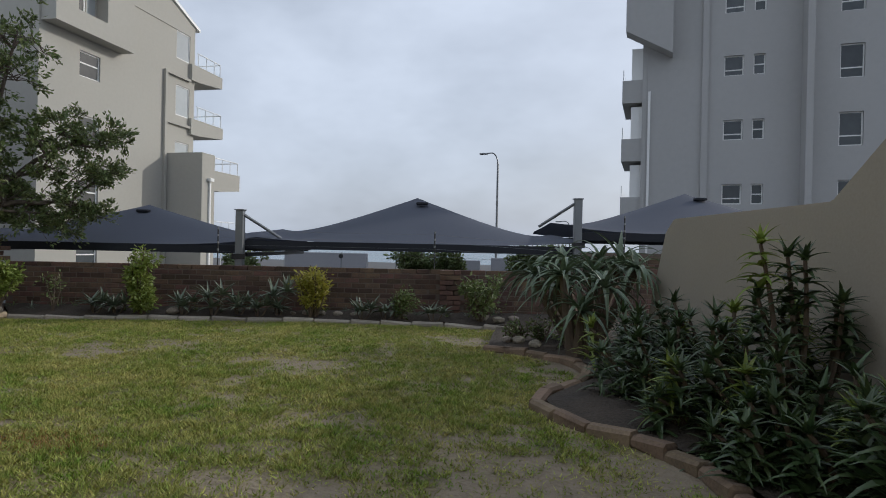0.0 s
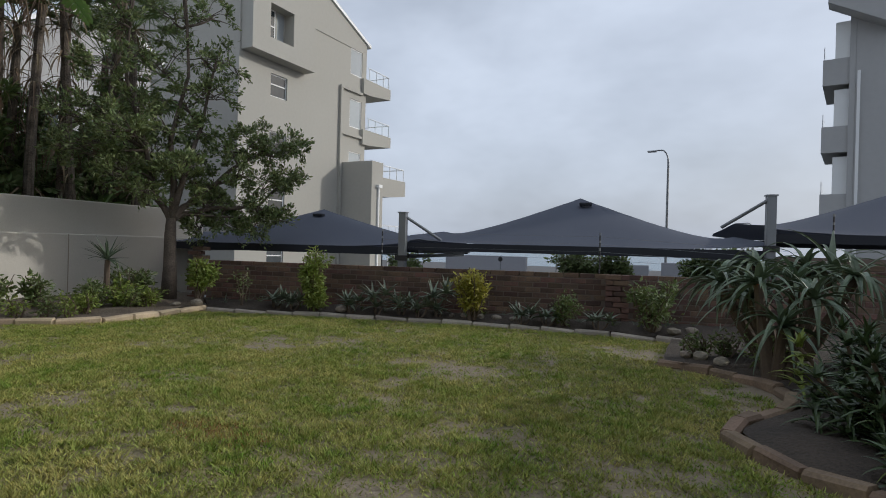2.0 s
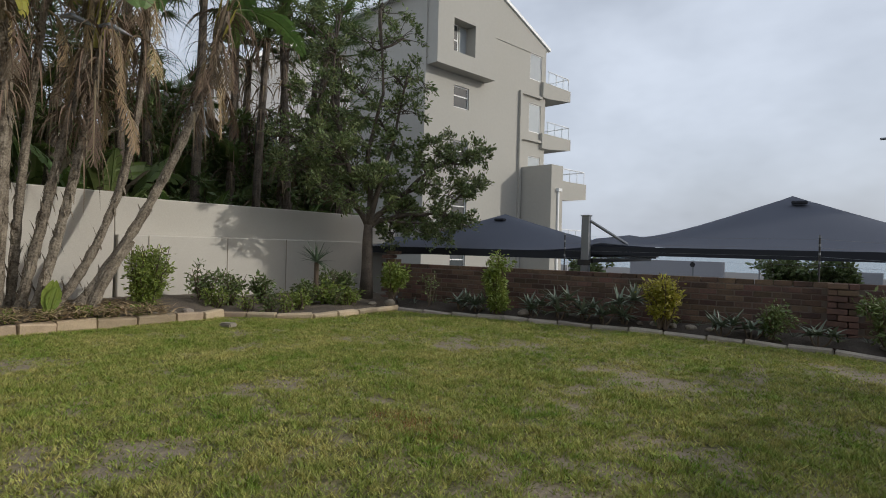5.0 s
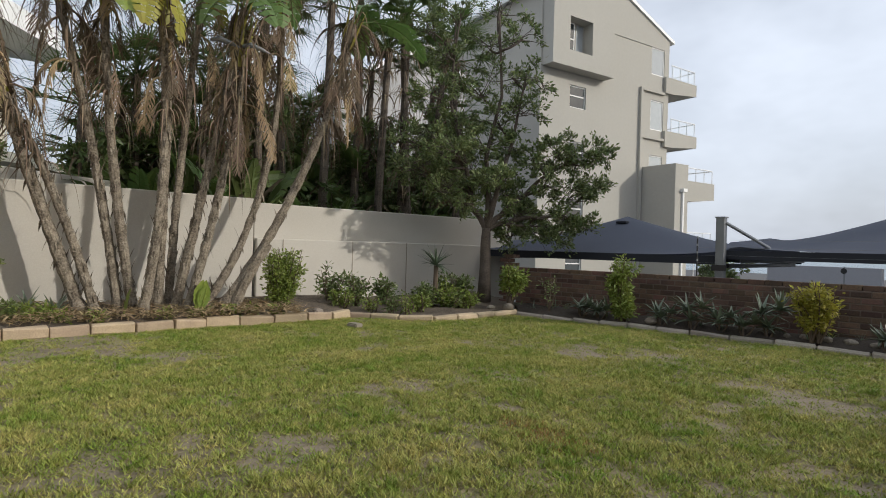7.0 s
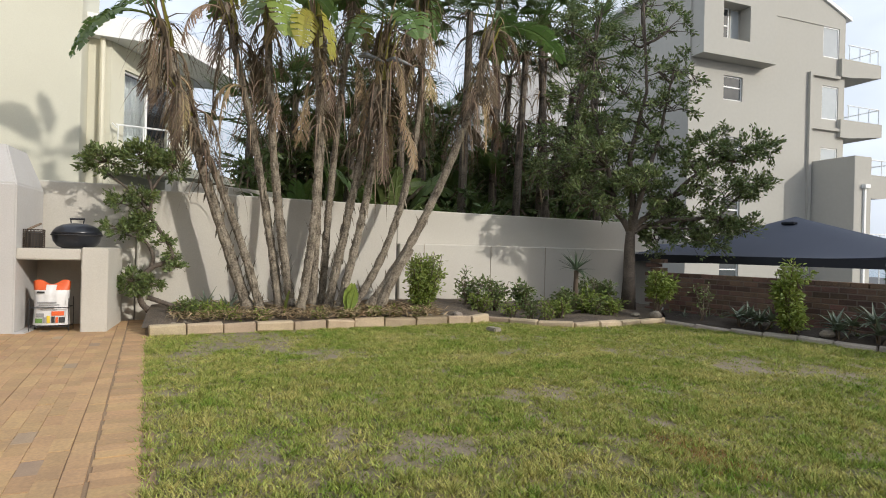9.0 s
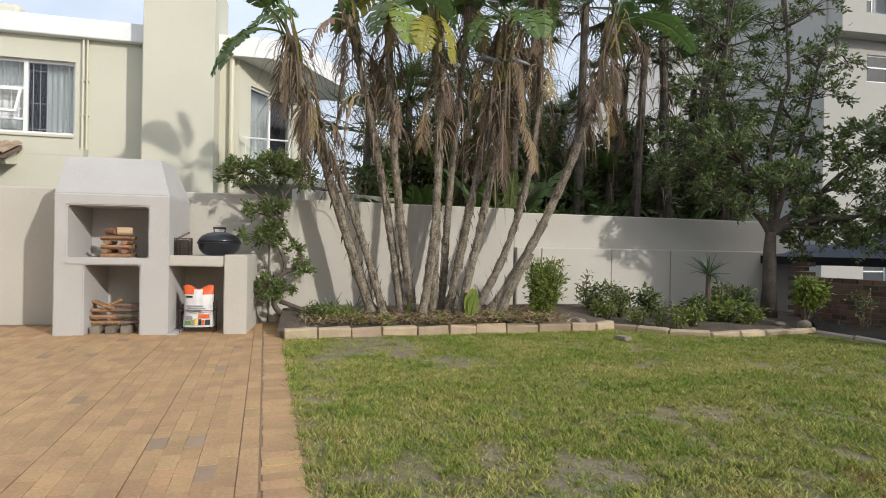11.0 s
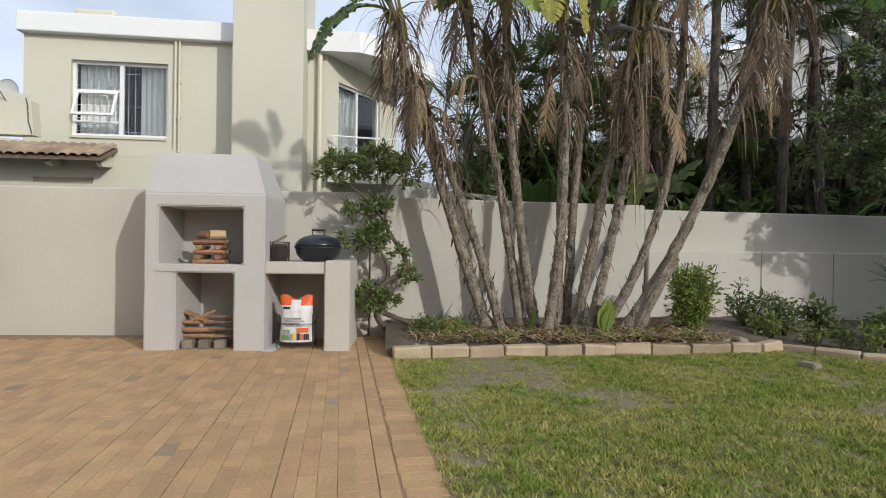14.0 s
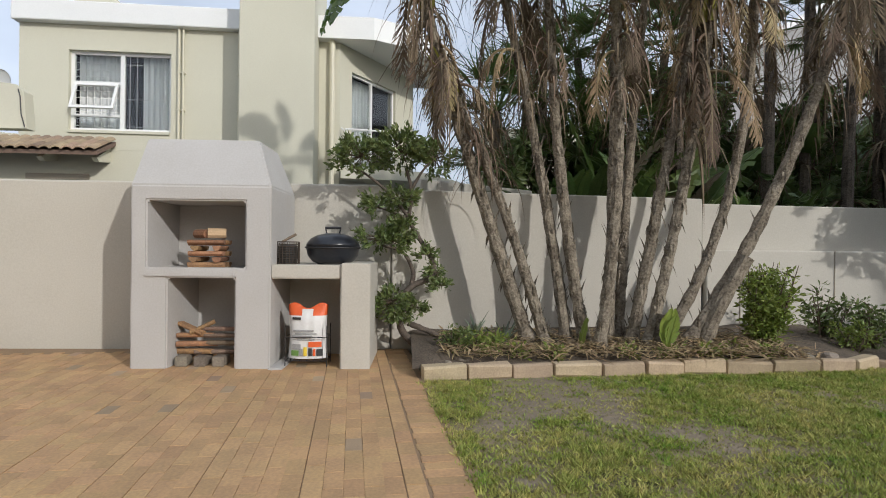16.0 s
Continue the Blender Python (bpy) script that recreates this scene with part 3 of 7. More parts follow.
# ---- beyond the garden ----
def window_unit(parent, a, b, depth, frame_mat, pane, axis="x", split=0.5, bar_w=0.06, sill=False, name="window"):
    """A framed window between corners a and b (u, z) on a plane of the parent; axis is the way it faces."""
    (u0, z0), (u1, z1) = a, b
    def corner(u, z, d):
        return (d, u, z) if axis == "x" else (u, d, z)
    win = part(name, boxes((corner(u0, z0, depth - 0.05), corner(u1, z0 + bar_w, depth)), (corner(u0, z1 - bar_w, depth - 0.05), corner(u1, z1, depth)),
                           (corner(u0, z0 + bar_w, depth - 0.05), corner(u0 + bar_w, z1 - bar_w, depth)), (corner(u1 - bar_w, z0 + bar_w, depth - 0.05), corner(u1, z1 - bar_w, depth)),
                           *([] if split is None else [(corner(u0 + bar_w, z0 + (z1 - z0) * split - bar_w / 2, depth - 0.05), corner(u1 - bar_w, z0 + (z1 - z0) * split + bar_w / 2, depth))])),
               frame_mat, parent)
    part("pane", boxes((corner(u0 + bar_w, z0 + bar_w, depth - 0.035), corner(u1 - bar_w, z1 - bar_w, depth - 0.025))), pane, win)
    if sill:
        part("sill", boxes((corner(u0 - 0.05, z0 - 0.07, depth - 0.05), corner(u1 + 0.05, z0 - 0.005, depth + 0.12))), frame_mat, win)
    return win


def wall_with_holes(u0, u1, z0, z1, holes, d0, d1, axis):
    """A wall slab cut by rectangular holes (u0, z0, u1, z1), as one closed shell."""
    us = sorted({u0, u1, *[h[0] for h in holes], *[h[2] for h in holes]})
    zs = sorted({z0, z1, *[h[1] for h in holes], *[h[3] for h in holes]})
    bm = bmesh.new()
    verts = {}

    def at(i, j, d):
        if (i, j, d) not in verts:
            verts[i, j, d] = bm.verts.new((d, us[i], zs[j]) if axis == "x" else (us[i], d, zs[j]))
        return verts[i, j, d]

    def solid(i, j):
        if not (0 <= i < len(us) - 1 and 0 <= j < len(zs) - 1):
            return False
        u, z = (us[i] + us[i + 1]) / 2, (zs[j] + zs[j + 1]) / 2
        return not any(h[0] <= u <= h[2] and h[1] <= z <= h[3] for h in holes)

    for i in range(len(us) - 1):
        for j in range(len(zs) - 1):
            if not solid(i, j):
                continue
            ring = [(i, j), (i + 1, j), (i + 1, j + 1), (i, j + 1)]
            for d in (d0, d1):
                bm.faces.new([at(p, q, d) for p, q in ring])
            for (p, q), (p2, q2), (ni, nj) in ((ring[0], ring[1], (i, j - 1)), (ring[1], ring[2], (i + 1, j)), (ring[2], ring[3], (i, j + 1)), (ring[3], ring[0], (i - 1, j))):
                if not solid(ni, nj):
                    bm.faces.new((at(p, q, d0), at(p2, q2, d0), at(p2, q2, d1), at(p, q, d1)))
    bmesh.ops.recalc_face_normals(bm, faces=bm.faces[:])
    return bm


# Apartment block beyond the carport: local x faces the garden, y runs seaward, z from its ground.
apt = thing("apartment_building", (-22.0, 20.6, -1.0), "beige plastered apartment block with balconies facing the sea", "apartment building")
H0 = 1.0
holes = [(2.1, 2.7 + H0, 3.3, 4.0 + H0), (2.1, 5.75 + H0, 3.3, 6.95 + H0), (2.1, 8.72 + H0, 3.3, 9.9 + H0), (2.1, -0.1 + H0, 3.3, 1.0 + H0),
         (8.75, 11.7 + H0, 9.95, 13.3 + H0), (8.75, 8.45 + H0, 9.95, 10.2 + H0), (8.75, 5.6 + H0, 9.95, 6.95 + H0)]
part("wall", wall_with_holes(0.0, 10.4, 0.0, 13.3 + H0, holes, -0.3, 0.0, "x"), plaster_left, apt)
part("end_wall", boxes(((-12.0, 0.0, 0.0), (-0.302, 0.3, 14.4 + H0))), plaster_left, apt)
part("sea_wall", boxes(((-12.0, 10.1, 0.0), (-0.302, 10.4, 13.3 + H0))), plaster_left, apt)
part("core", boxes(((-11.9, 0.32, 0.0), (-0.75, 10.08, 13.2 + H0))), dark_room, apt, "near-black block standing in for unlit rooms")
part("gable", prism([(0.0, 13.303 + H0), (0.0, 14.5 + H0), (4.6, 16.3 + H0), (10.4, 13.95 + H0), (10.4, 13.303 + H0)], 0.3, "x", -0.3), plaster_left, apt)
part("roof", prism([(-0.4, 14.36 + H0), (-0.4, 14.55 + H0), (4.6, 16.5 + H0), (10.75, 14.0 + H0), (10.75, 13.82 + H0), (4.6, 16.3 + H0)], 12.0, "x", -11.9), white_paint, apt)
part("string_course", boxes(((0.003, 4.62, 13.28 + H0), (0.04, 8.7, 13.33 + H0))), plaster_left, apt)
for u0, z0, u1, z1 in holes[:4]:
    window_unit(apt, (u0, z0), (u1, z1), -0.08, white_paint, pane_far, split=0.55)
for u0, z0, u1, z1 in holes[4:]:
    window_unit(apt, (u0, z0), (u1, z1), -0.04, white_paint, pane_pale, split=None)
up_hole = [(1.25, 11.35 + H0, 2.9, 13.05 + H0)]
bay = part("upper_bay", wall_with_holes(0.1, 4.6, 10.5 + H0, 15.0 + H0, up_hole, 0.003, 0.75, "x"), plaster_left, apt)
window_unit(apt, (1.25, 11.35 + H0), (2.2, 13.05 + H0), 0.12, white_paint, pane_far, split=0.5)
window_unit(apt, (2.25, 11.35 + H0), (2.88, 13.05 + H0), 0.12, plaster_left, pane_pale, split=None)
part("downpipe", boxes(((0.003, 7.7, 0.0), (0.16, 7.9, 10.75 + H0)), ((0.003, 7.9, 10.6 + H0), (0.16, 9.9, 10.75 + H0)), ((0.003, 7.9, 7.85 + H0), (0.16, 9.9, 8.0 + H0))), plaster_left, apt)
for k, (z, y1) in enumerate(((10.75, 12.95), (7.55, 13.1))):
    bal = part("balcony", prism([(9.9, z + H0 + 0.95), (9.9, z + H0), (10.6, z + H0), (y1, z + 0.25 + H0), (y1, z + 0.95 + H0)], 3.2, "x", -3.0), plaster_left, apt)
    rail = join(bar((0.1, 10.5, z + 1.75 + H0), (0.1, y1 - 0.1, z + 1.75 + H0), 0.03), bar((-2.9, y1 - 0.1, z + 1.75 + H0), (0.1, y1 - 0.1, z + 1.75 + H0), 0.03),
                *[bar((0.1, y, z + 0.95 + H0), (0.1, y, z + 1.75 + H0), 0.025) for y in (10.6, 11.4, 12.2, y1 - 0.12)])
    part_py("railing", rail, white_paint, bal)
    part("glass_panel", boxes(((0.08, 10.6, z + 1.0 + H0), (0.09, y1 - 0.14, z + 1.68 + H0))), pane_mat, bal)
annex = part("annex", boxes(((0.003, 8.0, 0.0), (2.3, 9.2, 6.15 + H0)), bevel=0.03), plaster_left, apt)
part("annex_pipe", boxes(((2.303, 8.6, 0.0), (2.4, 8.72, 4.6 + H0)), ((2.303, 8.5, 4.6 + H0), (2.5, 8.85, 4.78 + H0))), white_paint, annex)
low = part("balcony", prism([(9.203, 5.3 + H0), (9.203, 4.15 + H0), (10.0, 4.15 + H0), (11.9, 4.35 + H0), (11.9, 5.3 + H0)], 2.4, "x", -0.2), plaster_left, apt)
part_py("railing", join(bar((2.1, 9.3, 6.05 + H0), (2.1, 11.8, 6.05 + H0), 0.03), bar((-0.1, 11.8, 6.05 + H0), (2.1, 11.8, 6.05 + H0), 0.03),
                        *[bar((2.1, y, 5.3 + H0), (2.1, y, 6.05 + H0), 0.025) for y in (9.3, 10.2, 11.0, 11.8)]), white_paint, low)
part_py("ground_railing", join(bar((2.1, 9.3, 2.4 + H0), (2.1, 11.8, 2.4 + H0), 0.03), *[bar((2.1, y, 0.0), (2.1, y, 2.4 + H0), 0.025) for y in (9.3, 10.2, 11.0, 11.8)]), white_paint, annex)

# Taller block to the north-east: local x along its face, y away from the garden.
apt2 = thing("apartment_building", (2.3, 27.2, -1.0), "tall grey plastered apartment block with small windows", "apartment building", rz=-8)
rows2 = [1.5, 4.25, 6.95, 9.65, 12.3, 14.9]
holes2 = []
for z in rows2:
    holes2 += [(4.05, z, 4.8, z + 0.85), (5.15, z, 5.6, z + 0.85), (8.22, z - 0.4, 9.05, z + 0.95), (10.4, z - 0.4, 11.2, z + 0.95)]
part("wall", wall_with_holes(1.0, 11.7, 0.0, 18.0, holes2, 0.0, 0.3, "y"), plaster_right, apt2)
part("core", boxes(((1.1, 0.6, 0.0), (11.6, 9.0, 17.9))), dark_room, apt2, "near-black block standing in for unlit rooms")
part("sea_wall", boxes(((0.8, 0.003, 0.0), (0.995, 9.0, 18.0))), plaster_right, apt2)
part("roof", boxes(((0.6, -0.2, 18.003), (11.9, 9.2, 18.3))), white_paint, apt2)
part("stair_tower", boxes(((6.9, -0.9, 0.0), (7.15, -0.003, 18.0)), bevel=0.02), plaster_right, apt2)
part("corner_pier", boxes(((3.2, -0.12, 0.0), (3.45, -0.003, 18.0))), plaster_right, apt2)
part("upper_bay", prism([(0.1, 11.7), (2.0, 10.6), (2.0, 18.0), (0.1, 18.0)], 0.8, "y", -0.803), plaster_right, apt2)
part("downpipe", boxes(((1.05, -0.12, 0.0), (1.15, -0.003, 9.2))), white_paint, apt2)
for u0, z0, u1, z1 in holes2:
    window_unit(apt2, (u0, z0), (u1, z1), 0.16, white_paint, pane_far, axis="y", split=0.5 if u1 - u0 < 0.6 else 0.3, bar_w=0.05)
for z in (3.6, 6.2, 8.8):
    b2 = part("balcony", boxes(((-0.05, 0.1, z), (0.797, 3.5, z + 0.15)), ((-0.05, 0.1, z + 0.15), (0.05, 3.5, z + 1.0)), ((0.05, 0.1, z + 0.15), (0.797, 0.2, z + 1.0))), plaster_right, apt2)
    part("glass_panel", boxes(((-0.02, 0.14, z + 1.0), (0.0, 3.5, z + 1.5))), pane_mat, b2)
    part("bay_glass", boxes(((0.35, 0.4, z + 0.16), (0.4, 3.4, z + 2.45))), pane_pale, b2)
    part("bay_frame", boxes(((0.33, 0.3, z + 0.16), (0.42, 0.397, z + 2.45)), ((0.42, 0.3, z + 0.16), (0.797, 0.36, z + 2.45))), white_paint, b2)

# House to the west with the upper-floor window.
house = thing("house", (-17.0, -10.3, -1.0), "two-storey cream plastered house with a white parapet", "house", rz=4.0)
hh = [(1.44, 4.98, 3.79, 6.9)]
part("wall", wall_with_holes(0.33, 5.597, 0.0, 7.5, hh, -0.3, 0.0, "x"), plaster_house, house)
part("end_wall", boxes(((-8.0, 0.33, 0.0), (-0.303, 0.63, 7.5))), plaster_house, house)
part("parapet", boxes(((-8.0, 0.25, 7.503), (0.22, 5.597, 8.0)), bevel=0.03), white_paint, house)
part("chimney_block", boxes(((-2.0, 5.6, 0.0), (0.9, 7.32, 9.6)), bevel=0.02), plaster_house, house)
part("roof_tank", boxes(((-2.5, 0.9, 8.003), (-1.2, 2.0, 8.7)), bevel=0.1), plaster_house, house)
for y, r_, z1, mat in ((4.0, 0.03, 7.5, cream_paint), (4.1, 0.025, 7.5, cream_paint), (5.46, 0.07, 7.5, cream_paint)):
    pipe = part_py("downpipe", bar((0.09, y, 3.2), (0.09, y, z1), r_, 10), mat, house)
    for z in (4.6, 5.5, 6.4):
        part("clamp", boxes(((0.003, y - r_ - 0.012, z), (0.09 + r_ + 0.006, y + r_ + 0.012, z + 0.03))), mat, pipe)
# The barred upper window: fixed left lights with an open top-hung sash, one tall light with curtains.
win = part("window", boxes(((-0.2, 1.55, 4.93), (-0.12, 1.63, 6.85)), ((-0.2, 3.82, 4.93), (-0.12, 3.9, 6.85)), ((-0.2, 1.63, 6.78), (-0.12, 3.82, 6.85)), ((-0.2, 1.63, 4.93), (-0.12, 3.82, 5.0)),
                           ((-0.2, 2.68, 5.0), (-0.12, 2.78, 6.78)), ((-0.2, 1.63, 6.08), (-0.12, 2.68, 6.14)), ((-0.2, 1.63, 5.28), (-0.12, 2.68, 5.34))), white_paint, house)
part("pane", boxes(((-0.17, 1.63, 6.14), (-0.165, 2.68, 6.78))), pane_mat, win)
part("pane", boxes(((-0.17, 2.78, 5.0), (-0.165, 3.82, 6.78))), pane_mat, win)
part("pane", boxes(((-0.17, 1.63, 5.0), (-0.165, 2.68, 5.28))), pane_mat, win)
sash = boxes(((0, 1.66, -0.72), (0.05, 1.72, 0)), ((0, 2.6, -0.72), (0.05, 2.66, 0)), ((0, 1.72, -0.06), (0.05, 2.6, 0)), ((0, 1.72, -0.72), (0.05, 2.6, -0.66)))
bmesh.ops.transform(sash, matrix=pose(-0.1, 0, 6.06, 0, -24, 0), verts=sash.verts[:])
part("open_sash", sash, white_paint, win, "white top-hung sash standing open")
win.matrix_basis = pose(0, -0.11, 0.05)
part("sill", boxes(((-0.12, 1.57, 4.86), (0.05, 3.88, 4.925))), plaster_house, win)
bars = [bar((-0.24, y, 4.96), (-0.24, y, 6.82), 0.008, 4) for y in [1.7 + 0.165 * i for i in range(13)]]
bars += [bar((-0.24, 1.6, z), (-0.24, 2.7, z), 0.008, 4) for z in [5.08 + 0.17 * i for i in range(10)]] + [bar((-0.24, 2.7, z), (-0.24, 3.85, z), 0.008, 4) for z in (5.08, 5.75, 6.6)]
part_py("burglar_bars", join(*bars), white_paint, win)


def curtain(y0, y1, z0, z1, x, mat, parent, waves):
    bm = bmesh.new()
    n = 48
    rows = []
    for i in range(n + 1):
        y = y0 + (y1 - y0) * i / n
        d = 0.035 * math.sin(i / n * waves * math.pi) + 0.012 * math.sin(i * 1.7)
        rows.append((bm.verts.new((x + d, y, z0)), bm.verts.new((x + d * 0.6, y, z1))))
    for a, b in zip(rows, rows[1:]):
        bm.faces.new((a[0], b[0], b[1], a[1]))
    return part("curtain", bm, mat, parent, "hanging white curtain", smooth=True)


curtain(1.6, 2.6, 4.9, 6.9, -0.42, curtain_mat, win, 12)
curtain(3.1, 3.9, 4.9, 6.9, -0.42, curtain_mat, win, 12)
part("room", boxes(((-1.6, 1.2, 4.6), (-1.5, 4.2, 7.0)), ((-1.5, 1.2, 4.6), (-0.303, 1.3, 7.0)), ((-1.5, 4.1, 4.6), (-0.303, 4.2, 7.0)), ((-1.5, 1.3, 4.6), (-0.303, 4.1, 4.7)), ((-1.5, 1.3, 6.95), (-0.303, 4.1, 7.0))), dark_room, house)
# Bay to the right of the chimney: recessed glazing under a white overhang.
part("bay_wall", boxes(((-0.4, 7.323, 0.0), (-0.12, 7.84, 7.4))), plaster_house, house)
part("bay_overhang", prism([(-4.0, 7.323), (0.2, 7.323), (0.22, 8.7), (-0.3, 9.7), (-2.3, 11.0), (-4.0, 11.0)], 0.55, "z", 7.403), white_paint, house)
BAY = pose(-0.12, 7.845, 0, 0, 0, 56)   # the bay's glazed side runs back at a slant
slant = part("bay_side_wall", wall_with_holes(0.0, 3.6, 0.0, 7.4, [(0.5, 4.2, 2.6, 6.8)], -0.28, 0.0, "x"), plaster_house, house)
slant.matrix_basis = BAY
part("bay_room", boxes(((-1.7, 0.1, 3.9), (-1.6, 3.5, 7.39)), ((-1.6, 0.1, 3.9), (-0.283, 3.5, 4.0)), ((-1.6, 0.1, 7.3), (-0.283, 3.5, 7.39)), ((-1.6, 3.4, 4.0), (-0.283, 3.5, 7.3))), dark_room, slant)
glz = part("bay_window", boxes(((-0.16, 0.5, 4.2), (-0.08, 0.56, 6.8)), ((-0.16, 1.45, 4.2), (-0.08, 1.53, 6.74)), ((-0.16, 2.54, 4.2), (-0.08, 2.6, 6.8)), ((-0.16, 0.56, 6.74), (-0.08, 2.54, 6.8))), white_paint, house)
glz.matrix_basis = BAY
part("pane", boxes(((-0.13, 0.56, 4.2), (-0.125, 1.45, 6.74))), pane_mat, glz)
part("pane", boxes(((-0.13, 1.53, 4.2), (-0.125, 2.54, 6.74))), pane_mat, glz)
curtain(0.55, 1.75, 4.2, 6.8, -0.38, curtain_mat, glz, 16)
part_py("balcony_rail", join(bar((0.02, 8.0, 5.2), (-0.28, 9.75, 5.2), 0.025), bar((-0.05, 7.9, 5.24), (0.02, 8.02, 5.12), 0.02), *[bar((0.02 - 0.1 * i, 8.05 + 0.58 * i, 4.2), (0.02 - 0.1 * i, 8.05 + 0.58 * i, 5.2), 0.014) for i in range(4)]), white_paint, house)
part("balcony_floor", prism([(-2.4, 9.5), (-0.12, 7.88), (0.15, 7.9), (-0.2, 9.9), (-2.2, 11.2)], 0.25, "z", 3.95), plaster_house, house)
part_py("bay_downpipe", bar((0.0, 7.66, 1.0), (0.0, 7.66, 7.4), 0.075, 10), cream_paint, house)
part("rear_wing", boxes(((-7.0, 12.4, 0.0), (-4.0, 15.5, 6.2))), plaster_house, house)

# Grey gabled house glimpsed through the thicket.
back = thing("house", (-21.0, 9.3, -1.0), "pale grey gabled house behind the garden palms", "house", rz=6.0)
part("wall", prism([(0.0, 0.0), (6.5, 0.0), (6.5, 9.3), (4.2, 10.6), (0.0, 8.2)], 0.3, "x", -0.3), plaster_right, back)
part("side_wall", boxes(((-7.0, 0.0, 0.0), (-0.303, 0.3, 8.15))), plaster_right, back)
part("roof", prism([(-0.35, 8.05), (-0.35, 8.25), (4.2, 10.85), (6.8, 9.4), (6.8, 9.2), (4.2, 10.62)], 7.6, "x", -7.2), white_paint, back)
window_unit(back, (1.6, 5.2), (2.8, 6.6), 0.05, white_paint, pane_far)

# Lean-to tiled roof and low wing below the window.
wing = thing("garage_wing", (-14.6, -10.95, -0.72), "low cream plastered wing with a small tiled canopy", "outbuilding", rz=3.0)
part("wall", boxes(((-0.3, 0.0, 0.0), (0.0, 5.6, 3.85))), plaster_house, wing)
part("upper_ledge", prism([(0.0, 3.853), (5.6, 3.853), (5.6, 4.02), (4.4, 4.02), (0.0, 4.3)], 0.3, "x", -0.3), plaster_house, wing)
# Raised dark strip painted as the shade of a recess below the ledge.
part("ledge_recess", boxes(((0.003, 2.7, 3.25), (0.03, 3.9, 3.36))), plaster_dark, wing)
part("roof_wall", prism([(0.0, 4.3), (2.52, 4.3), (2.46, 5.05), (2.3, 5.2), (0.0, 5.42)], 0.3, "x", -0.6), plaster_house, wing)
canopy = part("canopy_board", prism([(0.003, 4.02), (0.75, 3.72), (0.75, 3.64), (0.003, 3.94)], 4.4, "y", 0.0), wood_old, wing)
for y in (1.6, 3.2, 4.2):
    part("bracket", prism([(0.003, 3.9), (0.55, 3.62), (0.45, 3.55), (0.003, 3.6)], 0.1, "y", y), plaster_house, wing)
TILE_RUNS = []
for j in range(3):
    for i in range(22):
        y, x0 = 0.1 + i * 0.2, 0.02 + j * 0.26
        z = 4.06 - x0 * 0.4
        pts = []
        for k in range(7):
            a = math.pi * k / 6
            pts.append((math.cos(a) * 0.105, math.sin(a) * 0.06))
        vs, fs = [], []
        for s_ in (0, 1):
            for dy, dz in pts:
                vs.append((x0 + s_ * 0.3, y + dy, z - s_ * 0.12 + dz + 0.012))
            for dy, dz in reversed(pts):
                vs.append((x0 + s_ * 0.3, y + dy * 0.8, z - s_ * 0.12 + dz * 0.7))
        n = 14
        fs = [tuple(range(n)), tuple(range(2 * n - 1, n - 1, -1))] + [(k, n + k, n + (k + 1) % n, (k + 1) % n) for k in range(n)]
        TILE_RUNS.append((vs, fs))
for vf in TILE_RUNS:
    part_py("roof_tile", vf, tile_mat, wing)

wire = part_py("cable", tube([(-0.28, 2.36, 5.1), (-0.28, 2.4, 4.95), (-0.28, 2.42, 4.6), (-0.27, 2.5, 4.32)], 0.012, 5), steel_dark, wing)
dish = thing("satellite_dish", (-14.95, -9.02, 4.2), "grey-white satellite dish on the wing's wall top", "satellite dish")
bowl = bmesh.new()
rings = []
for j in range(7):
    q = 0.25 * j / 6
    rings.append([bowl.verts.new((-0.16 + q * q * 1.3, math.cos(2 * math.pi * k / 24) * q, 0.34 + math.sin(2 * math.pi * k / 24) * q)) for k in range(24 if j else 1)])
for k in range(24):
    bowl.faces.new((rings[0][0], rings[1][k], rings[1][(k + 1) % 24]))
for a_, b_ in zip(rings[1:], rings[2:]):
    for k in range(24):
        bowl.faces.new((a_[k], b_[k], b_[(k + 1) % 24], a_[(k + 1) % 24]))
bmesh.ops.solidify(bowl, geom=bowl.faces[:], thickness=0.012)
part("bowl", bowl, white_paint, dish, smooth=True)
part_py("mast", tube([(-0.17, 0, 0.34), (-0.25, 0, 0.2), (-0.25, 0, -0.05)], 0.02, 8), steel_grey, dish)
part_py("feed_arm", bar((-0.12, 0, 0.05), (0.2, 0, 0.32), 0.012), steel_grey, dish)

# ---- carport ----
# Site axis of the brick wall and carport: u along the wall, v outward from the garden.
WALL_O, WALL_TURN = Vector((-9.15, 8.15, 0)), 12.3
SITE = pose(WALL_O.x, WALL_O.y, 0, 0, 0, WALL_TURN)


